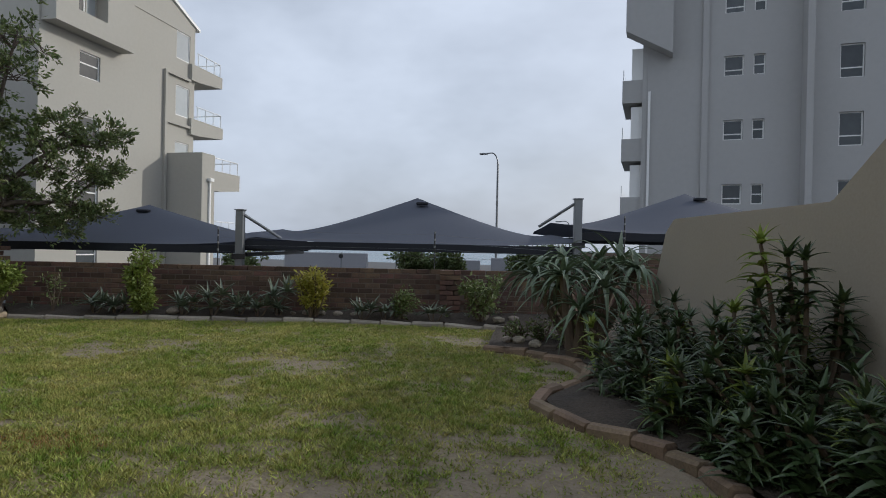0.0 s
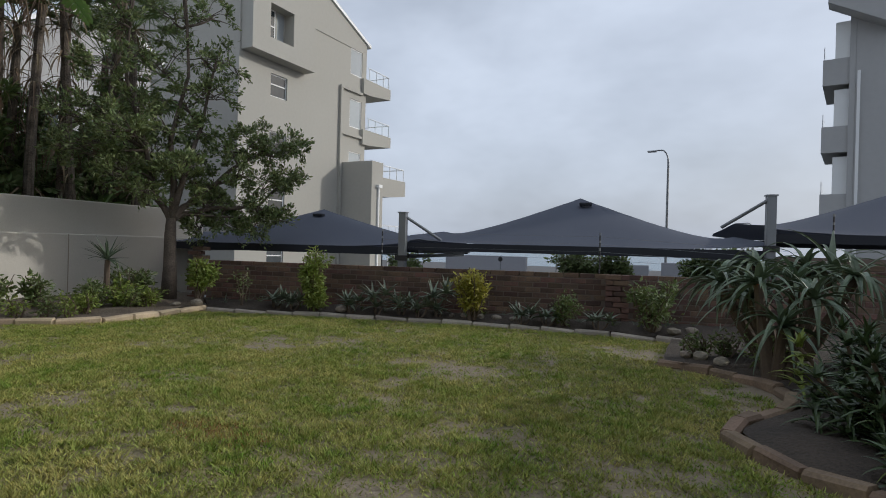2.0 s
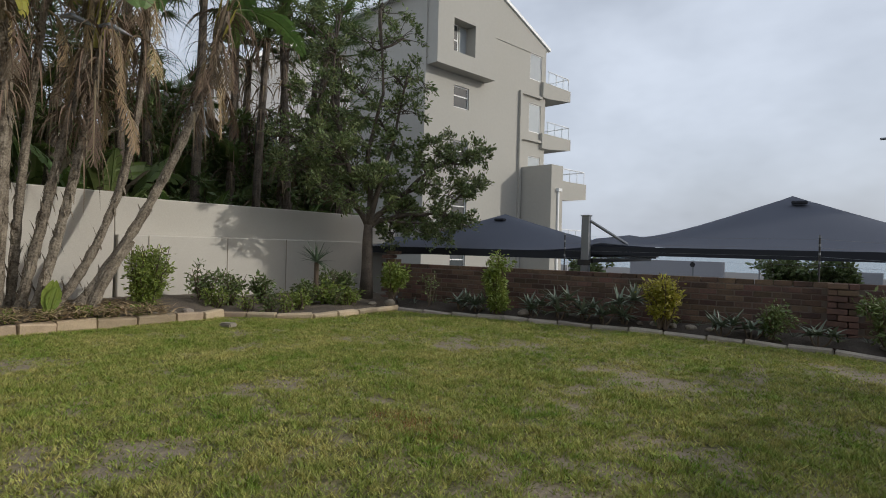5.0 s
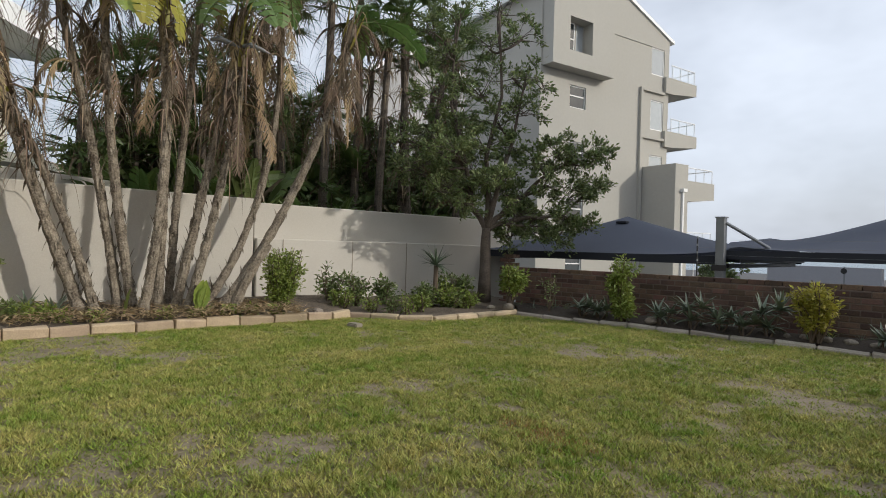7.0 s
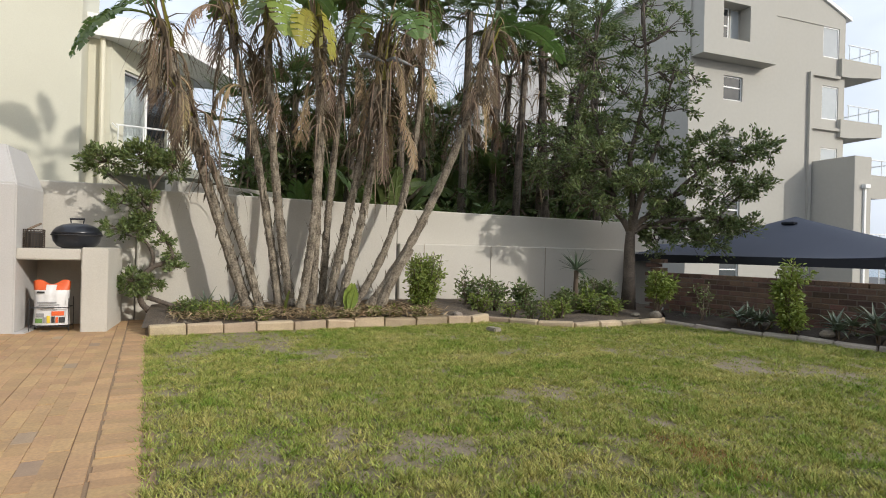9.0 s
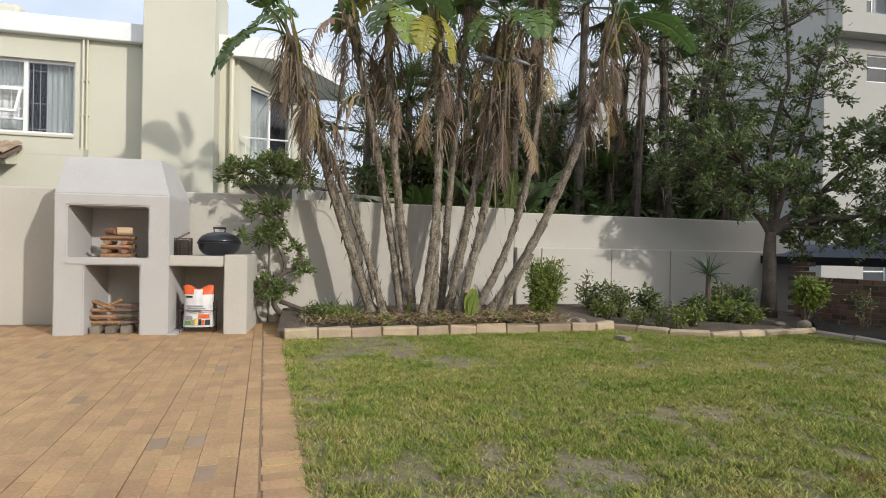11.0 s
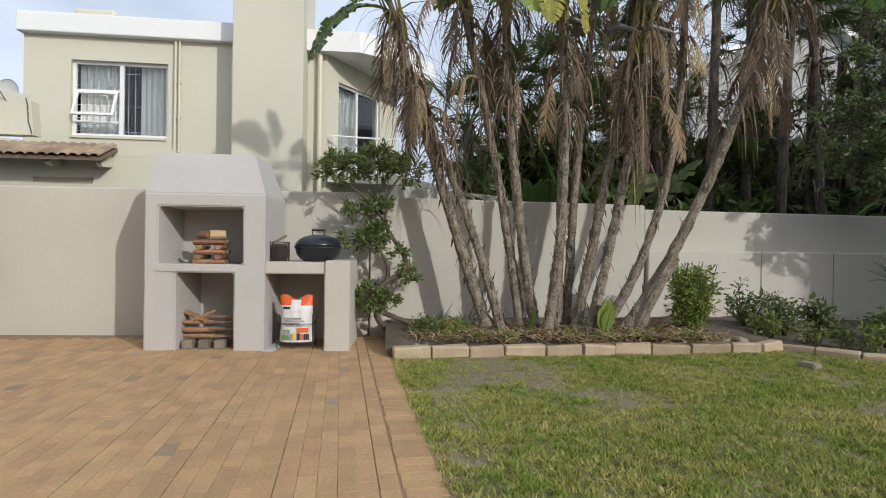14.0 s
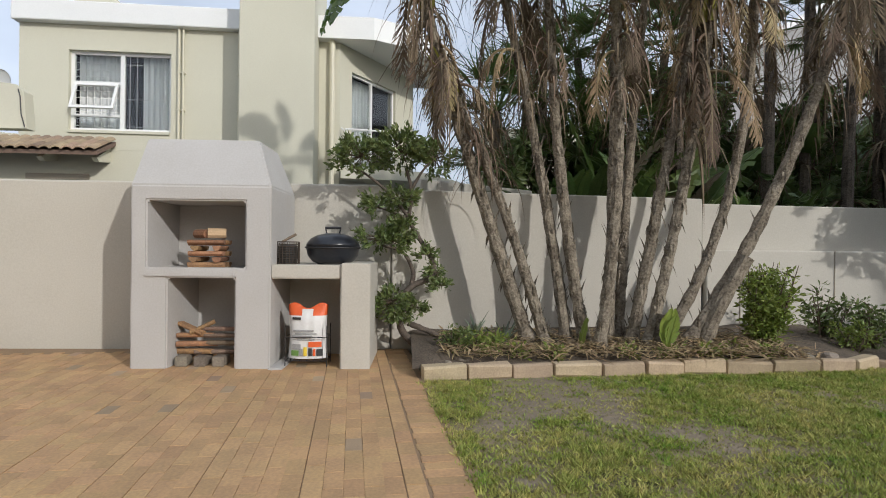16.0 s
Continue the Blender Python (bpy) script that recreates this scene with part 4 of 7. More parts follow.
def sail(parent, u0, u1, v0, v1, edge, peak, name="canopy"):
    """A peaked shade sail: edges sag to a rope, the middle rises to a point."""
    bm = bmesh.new()
    n = 28
    grid = []
    for i in range(n + 1):
        row = []
        for j in range(n + 1):
            s, t = i / n * 2 - 1, j / n * 2 - 1
            r_ = max(abs(s), abs(t))
            k = (abs(s) ** 3 + abs(t) ** 3) ** (1 / 3)
            z = edge + (peak - edge) * max(0.0, 1 - min(1, k)) ** 1.1 + 0.3 * abs(s) ** 5 * (1 - abs(t)) ** 0.5 + 0.1 * (abs(s) * abs(t)) ** 4
            row.append(bm.verts.new(((u0 + u1) / 2 + s * (u1 - u0) / 2, (v0 + v1) / 2 + t * (v1 - v0) / 2, z)))
        grid.append(row)
    for i in range(n):
        for j in range(n):
            bm.faces.new((grid[i][j], grid[i + 1][j], grid[i + 1][j + 1], grid[i][j + 1]))
    return part(name, bm, shade_cloth, parent, "grey-blue peaked shade cloth", smooth=True)


SPAN = 6.22
for k in range(3):
    u0 = -2.64 + k * SPAN
    car = thing("carport_canopy", SITE @ Vector((u0, 1.25, 0)), "taut grey-blue shade-cloth carport canopy with a peak", "carport", "carport canopies", rz=WALL_TURN)
    edge_z = (1.02, 1.12, 1.4)[k]
    peak_z = (2.04, 2.33, 2.56)[k]
    sail(car, 0.0, SPAN, 0.0, 5.2, edge_z + 0.12, peak_z)
    part("hem", boxes(((0.0, -0.02, edge_z - 0.02), (SPAN, 0.0, edge_z + 0.13))), shade_hem, car, "dark hanging hem")
    part("rear_hem", boxes(((0.0, 5.2, edge_z - 0.02), (SPAN, 5.22, edge_z + 0.13))), shade_hem, car)
    for q in (0.05, SPAN - 0.13):
        part("underside_beam", boxes(((q, 0.3, edge_z - 0.08), (q + 0.08, 4.9, edge_z))), steel_dark, car)
    part("peak_patch", boxes(((SPAN / 2 + 0.0, 2.0, peak_z - 0.2), (SPAN / 2 + 0.26, 2.16, peak_z - 0.14)), bevel=0.02), shade_hem, car)
for k, top in ((0, 1.80), (1, 2.13), (2, 2.4)):
    u = 3.54 + k * 6.24
    post = thing("carport_post", SITE @ Vector((u, 1.1, -1.0)), "square galvanised steel carport post with a tie rod", "post", "carport posts", rz=WALL_TURN)
    part("column", boxes(((-0.07, -0.07, 0), (0.07, 0.07, top + 1.0)), bevel=0.008), steel_grey, post)
    part("cap_plate", boxes(((-0.085, -0.085, top + 1.0), (0.085, 0.085, top + 1.02))), steel_grey, post)
    s_ = 1 if k == 0 else -1
    part_py("tie_rod", bar((0.05 * s_, 0, top + 0.93), (0.66 * s_, 0.35, top + 0.5), 0.028, 8), steel_grey, post)
    part("bracket", boxes(((-0.12, -0.09, top + 0.1), (0.12, -0.072, top + 0.2))), steel_dark, post)

# Electric-fence poles on the wall top.
for u, h in ((3.5, 0.62), (7.15, 0.62), (10.05, 0.42), (10.35, 0.95)):
    pole = thing("fence_pole", SITE @ Vector((u, 0.15, 0.82)), "thin electric-fence pole with white insulators", "fence pole", "electric fence poles")
    part_py("rod", bar((0, 0, 0), (0, 0, h), 0.012, 6), steel_dark, pole)
    for i in range(4):
        part_py("insulator", bar((0, 0, h - 0.018 - i * 0.12), (0, 0, h + 0.018 - i * 0.12), 0.015, 8), steel_grey, pole)
wires = thing("fence_wires", SITE @ Vector((0, 0.15, 0.82)), "thin electric-fence wires strung along the wall", "fence wire", rz=WALL_TURN)
for i in range(4):
    part_py("wire", join(bar((3.5, 0, 0.58 - 0.12 * i), (7.15, 0, 0.58 - 0.12 * i), 0.002, 4), bar((7.15, 0, 0.58 - 0.12 * i), (10.05, 0, 0.4 - 0.1 * i), 0.002, 4)), steel_grey, wires)

# ---- distance ----
for (x, y, h, arm, rz) in ((-4.3, 36.0, 8.1, 0.75, 180), (-15.5, 52.0, 4.4, 0.9, 0), (0.2, 50.0, 4.6, 0.8, 180)):
    lamp = thing("street_lamp", (x, y, -1.0), "slender grey street lamp on a curved arm", "street lamp", "street lamps", rz=rz)
    pts = [(0, 0, 0), (0, 0, h - 0.7)] + [(arm * (1 - math.cos(a)) * 0.5, 0, h - 0.7 + 0.7 * math.sin(a)) for a in (0.4, 0.8, 1.2, 1.57)] + [(arm, 0, h - 0.02)]
    part_py("pole", tube(pts, [0.08, 0.06, 0.045, 0.04, 0.04, 0.04, 0.035], 8), steel_grey, lamp)
    part("lamp_head", boxes(((arm - 0.1, -0.1, h - 0.1), (arm + 0.4, 0.1, h)), bevel=0.03), steel_grey, lamp)
low_grey = material("grey_painted_wall", (0.36, 0.36, 0.38), (0.30, 0.30, 0.32), 0.9, stain=0.5, grain=20, bump=0.2)
def low_wall(a, b, top, label):
    bm = boxes(((0, 0, 0), ((Vector(b) - Vector(a)).length, 0.25, top + 1.0)), bevel=0.02)
    d = Vector(b) - Vector(a)
    bmesh.ops.transform(bm, matrix=pose(a[0], a[1], -1.0, 0, 0, math.degrees(math.atan2(d.y, d.x))), verts=bm.verts[:])
    return tagged(mesh_object("low_wall", bm, low_grey), label, "low wall")


low_wall((-12.2, 23.8), (-8.46, 24.0), 0.86, "low grey plastered wall beyond the carport")
low_wall((-4.7, 20.0), (-2.95, 20.2), 0.76, "low pale plastered wall beyond the carport")
low_wall((-2.6, 20.4), (3.5, 20.9), 0.86, "low pale plastered wall beyond the carport")
sign = thing("road_sign", (-9.0, 22.5, -1.0), "small dark octagonal road sign on a post", "road sign")
part_py("pole", bar((0, 0, 0), (0, 0, 1.9), 0.025), steel_grey, sign)
part_py("sign_plate", tube([(0, -0.05, 1.75), (0, -0.03, 1.75)], [0.1, 0.1], 8), steel_dark, sign)


# ---- trees and shrubs ----
def limb_tree(name, place, trunk, limbs, crowns, leaf_mat, bark, label, category, leaf=0.07, dense=300, seed=1, wide=0.45):
    """A trunk, one limb to each clump of the crown, twigs, and leaves in uneven clumps. Clumps: (x, y, z, radius)."""
    r = random.Random(seed)
    tr = thing(name, place, label, category)
    part_py("trunk", tube(trunk[0], trunk[1], 12, 0.12, seed), bark, tr, smooth=True)
    twigs, spots = [], []
    for cx, cy, cz, rad, fill in crowns:
        cen = Vector((cx, cy, cz))
        root = min((Vector(p) for p in limbs), key=lambda p: (p - cen).length + (2.0 if p.z > cen.z + 0.1 else 0))
        part_py("limb", tube(curve_points(root, cen, (r.uniform(-0.15, 0.15), r.uniform(-0.15, 0.15), r.uniform(-0.1, 0.15)), 8), [0.03, 0.027, 0.024, 0.02, 0.017, 0.013, 0.009, 0.005], 6, 0.1, seed), bark, tr, smooth=True)
        for k in range(11):
            a = Vector((r.gauss(0, 1), r.gauss(0, 1), r.gauss(0.1, 0.75))).normalized()
            q = cen + Vector((a.x, a.y, a.z * 0.85)) * rad * r.uniform(0.5, 1.35)
            s = cen.lerp(root, r.uniform(0, 0.55))
            line = curve_points(s, q, (0, 0, r.uniform(-0.05, 0.1)), 5)
            twigs.append(tube(line, [0.012, 0.009, 0.007, 0.005, 0.002], 4, 0, seed))
            for _ in range(4):   # short sprays off the twig, leaves bunched round their ends
                b0 = line[2].lerp(q, r.random())
                end = b0 + Vector((a.x + r.gauss(0, 0.8), a.y + r.gauss(0, 0.8), a.z + 0.25 + r.gauss(0, 0.6))).normalized() * r.uniform(0.06, 0.24)
                twigs.append(tube([b0, end], [0.004, 0.0015], 3))
                w = end - b0
                for _ in range(int(dense * fill * r.uniform(0.2, 1.7) / 44)):
                    spots.append((b0.lerp(end, r.uniform(0.3, 1.1)) + Vector((r.gauss(0, 0.035), r.gauss(0, 0.035), r.gauss(0, 0.03))), (w.x * 6, w.y * 6, w.z * 6 + 0.3)))
    part_py("twigwork", join(*twigs), bark, tr, kind="stuff")
    part_py("crown", leaves(spots, leaf, r, wide), leaf_mat, tr, kind="stuff")
    return tr


def across(l, d, z, rad, fill=1.0):
    """A crown clump at l along the tree's broad side and d in its depth."""
    return (l * 0.55 - d * 0.83, l * 0.83 + d * 0.55, z, rad, fill)


CROWN = [across(*c) for c in ((-0.3, 0, 2.45, 0.45), (0.35, 0.1, 2.6, 0.45), (-0.8, 0.2, 2.9, 0.45), (-0.1, -0.2, 3.1, 0.5), (0.5, 0.3, 3.15, 0.45), (-0.6, 0.1, 3.5, 0.5), (0.15, 0.2, 3.7, 0.5, 0.8), (0.75, 0.1, 3.75, 0.45, 0.6),
                              (-1.0, -0.2, 4.0, 0.5, 0.7), (-0.35, 0.1, 4.3, 0.55, 0.7), (0.45, -0.1, 4.45, 0.55, 0.7), (1.0, 0.2, 4.5, 0.4, 0.5), (-0.9, 0.2, 4.9, 0.5, 0.7), (-0.1, 0.0, 5.1, 0.6, 0.7), (0.7, 0.1, 5.3, 0.5, 0.6), (-0.6, 0, 5.7, 0.55, 0.7), (0.2, 0.1, 6.0, 0.6, 0.7), (-1.35, 0, 5.4, 0.4, 0.6), (-1.2, 0, 3.3, 0.35, 0.7),
                              (0.9, 0.1, 2.85, 0.45, 0.8), (1.35, 0.0, 3.05, 0.4, 0.8), (1.8, 0.1, 2.85, 0.38, 0.8), (2.2, 0.0, 2.95, 0.28), (0.75, 0.2, 2.2, 0.45, 0.85), (1.25, -0.1, 2.4, 0.42, 0.85), (1.7, 0.1, 2.3, 0.4, 0.85), (2.1, 0.0, 2.35, 0.28, 0.8),
                              (0.6, 0.0, 1.75, 0.38, 0.8), (1.1, 0.2, 1.8, 0.42, 0.85), (1.6, 0.0, 1.75, 0.36, 0.8), (1.9, 0.1, 1.55, 0.28, 0.8), (0.9, 0.1, 1.35, 0.33, 1.0), (1.4, 0.0, 1.3, 0.3, 1.0), (0.55, 0.3, 1.3, 0.25, 0.8), (-0.9, -0.3, 2.3, 0.4), (-0.5, 0.4, 2.1, 0.35), (-1.3, 0.1, 2.6, 0.4, 0.8), (0.2, -0.6, 2.3, 0.4), (-0.2, 0.7, 2.7, 0.45), (-0.7, -0.7, 2.9, 0.45, 0.8), (0.4, 0.8, 2.2, 0.35, 0.8), (-1.5, 0, 2.75, 0.4, 0.5), (-1.0, -0.4, 2.15, 0.33, 0.45), (-1.7, 0.2, 3.2, 0.4, 0.5), (-0.5, -0.5, 1.95, 0.28, 0.45))]
def forked(*steps):
    """A main limb from the fork of the trunk, through points across, deep and up."""
    pts = [Vector((0.03, 0, 1.45))] + [Vector(across(l, d, z, 0)[:3]) for l, d, z in steps]
    out = []
    for p, q in zip(pts, pts[1:]):
        out += [p.lerp(q, k / 4) + Vector((0, 0, 0.05 * math.sin(math.pi * k / 4))) for k in range(4)]
    return out + [pts[-1]]


MAIN_LIMBS = [forked((-0.25, 0.1, 1.85), (-0.42, 0.1, 2.7), (-0.75, 0.0, 3.9), (-0.7, 0.1, 5.6)), forked((0.05, 0.0, 2.1), (-0.02, 0.1, 2.9), (0.25, 0.0, 4.1), (0.15, 0.0, 5.8)),
         forked((0.3, 0.0, 1.75), (0.75, 0.1, 2.15), (1.3, 0.0, 2.65), (1.95, 0.1, 2.9)), forked((0.4, 0.1, 1.6), (1.0, 0.0, 1.72), (1.7, 0.1, 1.7)), forked((0.2, -0.1, 2.2), (0.5, 0.2, 3.2), (0.75, 0.1, 4.6))]
tree = limb_tree("tree", (-9.4, 7.6, 0.08),
                 ([(0, 0, 0), (0.02, 0.0, 0.6), (-0.02, 0.02, 1.2), (0.03, 0.0, 1.5)], [0.15, 0.11, 0.098, 0.085]),
                 [p for line in MAIN_LIMBS for p in line[2::3]], CROWN,
                 leaf_tree, bark_grey, "leafy evergreen tree with a slim forked trunk", "tree", leaf=0.08, dense=980, seed=3, wide=0.42)
for line in MAIN_LIMBS:
    part_py("main_limb", tube(line, [0.068 * (1 - 0.8 * i / len(line)) for i in range(len(line))], 9, 0.12, 8), bark_grey, tree, smooth=True)


def shrub(name, place, radius, height, leaf_mat, label, seed, leaf=0.05, count=900, stems=7, wide=0.45, lean=(0, 0), category="shrub", bare=0.15, group=""):
    """Stems from the ground that fork, with leaves along their upper part."""
    r = random.Random(seed)
    sh = thing(name, place, label, category, group)
    pieces, spots = [], []
    for i in range(stems):
        a = r.random() * 6.283
        q = r.random() ** 0.5 * radius
        tip = Vector((math.cos(a) * q + lean[0], math.sin(a) * q + lean[1], height * r.uniform(0.6, 1.0)))
        line = curve_points((r.uniform(-0.05, 0.05), r.uniform(-0.05, 0.05), -0.03), tip, (r.uniform(-0.06, 0.06), r.uniform(-0.06, 0.06), 0), 5)
        pieces.append(tube(line, [0.014, 0.012, 0.01, 0.007, 0.004], 5))
        for k in range(4):
            t = r.uniform(bare, 0.9)
            s = line[0].lerp(tip, t)
            e = s + Vector((r.gauss(0, 0.5), r.gauss(0, 0.5), r.uniform(0.2, 0.8))) * radius * 0.55
            pieces.append(tube([s, e], [0.006, 0.003], 4))
            for _ in range(count // (stems * 4)):
                u = r.random()
                d = Vector((r.gauss(0, 1), r.gauss(0, 1), r.gauss(0.3, 0.7)))
                spots.append((s.lerp(e, u) + d * 0.04, d))
    part_py("stem", join(*pieces), twig, sh)
    part_py("foliage", leaves(spots, leaf, r, wide), leaf_mat, sh, kind="stuff")
    return sh


def aloe(name, place, stem, heads, count, length, width, mat, label, seed, category="aloe", curl=(0.6, 1.5), rise=(0.0, 1.2)):
    """Rosettes of long channelled leaves on bare stems. heads: offsets of the rosettes."""
    r = random.Random(seed)
    al = thing(name, place, label, category)
    for h in heads:
        top = Vector(h)
        if stem:
            part_py("stem", tube(curve_points((top.x * 0.25, top.y * 0.25, -0.03), top, (0, 0, -0.03), 5), [stem * 1.3, stem * 1.1, stem, stem * 0.9, stem * 0.8], 8, 0.15, seed), twig, al)
        for i in range(count):
            a, e = i * 2.39996 + r.uniform(-0.2, 0.2), r.uniform(*rise)
            part_py("leaf", blade(top, (math.cos(a) * math.cos(e), math.sin(a) * math.cos(e), math.sin(e)), length * r.uniform(0.7, 1.1), width * r.uniform(0.8, 1.1), r.uniform(*curl), 7, 0.25), mat, al)
    return al


# North bed, along the brick wall.
def north(u, v, z=0.1):
    p = SITE @ Vector((u, v, 0))
    return (p.x, p.y, z)


shrub("shrub", (-6.42, 8.06, 0.1), 0.24, 1.0, leaf_bright, "upright bright green conical shrub", 11, leaf=0.065, count=3400, stems=13, bare=0.1)
shrub("shrub", (-3.86, 8.72, 0.1), 0.24, 0.78, leaf_gold, "yellow-green variegated shrub by the brick wall", 12, leaf=0.06, count=2600, stems=13, bare=0.2)
shrub("shrub", (-8.5, 7.5, 0.1), 0.27, 0.78, leaf_bright, "rounded light green shrub beside the tree", 13, leaf=0.075, count=2200, stems=12, bare=0.45)
shrub("shrub", (-1.3, 9.1, 0.1), 0.36, 0.68, leaf_mid, "low dark green shrub by the wall", 14, leaf=0.07, count=1300, stems=10)
shrub("shrub", (-2.5, 8.98, 0.1), 0.25, 0.42, leaf_mid, "small dark green ground plant", 15, leaf=0.055, count=800)
shrub("shrub", (-7.8, 7.85, 0.1), 0.16, 0.68, leaf_mid, "thin straggly plant with few leaves", 16, leaf=0.06, count=110, stems=3)
for i, (x, y, n, l, h) in enumerate(((-5.3, 8.55, 18, 0.34, 0.3), (-4.95, 8.7, 16, 0.3, 0.2), (-4.35, 8.85, 20, 0.36, 0.35), (-4.6, 8.7, 14, 0.28, 0.15), (-3.0, 9.0, 14, 0.28, 0.12), (-7.1, 8.15, 14, 0.32, 0.15), (-6.75, 8.2, 14, 0.3, 0.12), (-1.9, 9.15, 12, 0.22, 0.1), (-5.75, 8.45, 14, 0.3, 0.18), (-2.65, 9.1, 12, 0.24, 0.1))):
    aloe("succulent", (x - 0.1, y - 0.18, 0.08), 0.012, [(0, 0, 0.1), (0.14, 0.05, h), (-0.1, 0.06, h * 0.8)], n, l, 0.085, leaf_blue, "grey-green succulent rosettes below the brick wall", 30 + i, "succulent", curl=(0.2, 1.0), rise=(0.0, 1.2))
# Corner bed beside the tree.
aloe("aloe", (-9.5, 6.52, 0.1), 0.05, [(0.0, 0.0, 0.72)], 38, 0.46, 0.055, leaf_aloe, "tall dark aloe with a spiky head on a stem", 41, curl=(0.1, 0.8), rise=(-0.2, 1.3))
for i, (x, y, rr, h, m, n, lf) in enumerate(((-9.15, 7.05, 0.25, 0.6, leaf_mid, 700, 0.08), (-8.85, 6.6, 0.25, 0.36, leaf_bright, 700, 0.075), (-9.0, 6.2, 0.25, 0.4, leaf_mid, 600, 0.08), (-9.5, 5.7, 0.22, 0.5, leaf_mid, 420, 0.09),
                                            (-9.4, 5.1, 0.3, 0.62, leaf_mid, 700, 0.075), (-9.7, 4.75, 0.3, 0.75, leaf_mid, 520, 0.08), (-8.6, 5.9, 0.2, 0.3, leaf_bright, 500, 0.06), (-9.2, 4.75, 0.2, 0.35, leaf_bright, 420, 0.06), (-9.6, 7.2, 0.22, 0.55, leaf_mid, 420, 0.1), (-8.7, 7.0, 0.2, 0.25, leaf_bright, 500, 0.07))):
    shrub("shrub", (x - 0.1, y - 0.22, 0.1), rr, h, m, "leafy green garden shrub against the plastered wall", 50 + i, leaf=lf, count=n, stems=8, wide=0.38)
shrub("shrub", (-9.31, 3.5, 0.1), 0.36, 1.02, leaf_bright, "dense light green rounded shrub", 60, leaf=0.055, count=5600, stems=22, bare=0.12)

# West bed: clump of bird-of-paradise trunks.


def paddle(base, way, length, width, curl, r, split=0.5, n=16, hang=0.0):
    """A banana-like leaf: a stalk and midrib that bend over, its blade torn into strips."""
    verts, faces = [], []
    d, p = Vector(way).normalized(), Vector(base)
    s = d.cross(Vector((0, 0, 1)))
    s = s.normalized() if s.length > 1e-3 else Vector((1, 0, 0))
    roll = r.uniform(-0.9, 0.9)
    pts, sides, ups = [], [], []
    for i in range(n + 1):
        pts.append(p.copy())
        u = s.cross(d)
        sides.append(s * math.cos(roll) + u * math.sin(roll))
        ups.append(u * math.cos(roll) - s * math.sin(roll))
        p = p + d * (length / n)
        d = (d + Vector((0, 0, -1)) * (curl / n)).normalized()
    stalk = n // 4
    verts += pts
    for sg in (-1, 1):
        for i in range(stalk, n):
            t0, t1 = (i - stalk) / (n - stalk), (i + 1 - stalk) / (n - stalk)
            w0, w1 = (width * math.sin(math.pi * min(1, 0.08 + t * 0.9)) ** 0.6 for t in (t0, t1))
            gap = r.uniform(0.05, 0.5) if r.random() < split else 0.0
            sw = Vector((0, 0, -1)) * hang * r.uniform(0.3, 1.1) + ups[i] * r.uniform(-0.15, 0.15)
            fwd = (pts[i + 1] - pts[i]) * 0.8
            a, b = pts[i], pts[i].lerp(pts[i + 1], 1.0)
            c = b + (sides[i + 1] * sg + sw) * w1 * r.uniform(0.85, 1.05) + fwd
            e = a + (sides[i] * sg + sw) * w0 + fwd + (pts[i + 1] - pts[i]) * gap
            o = len(verts)
            mid0, mid1 = a.lerp(e, 0.5) + ups[i] * w0 * 0.16, b.lerp(c, 0.5) + ups[i] * w1 * 0.16
            verts += [mid1, mid0, c, e]
            faces += [(i, i + 1, o, o + 1), (o + 1, o, o + 2, o + 3)]
    rib = tube(pts, [0.018 * (1 - 0.75 * i / n) for i in range(n + 1)], 5)
    return verts, faces, rib


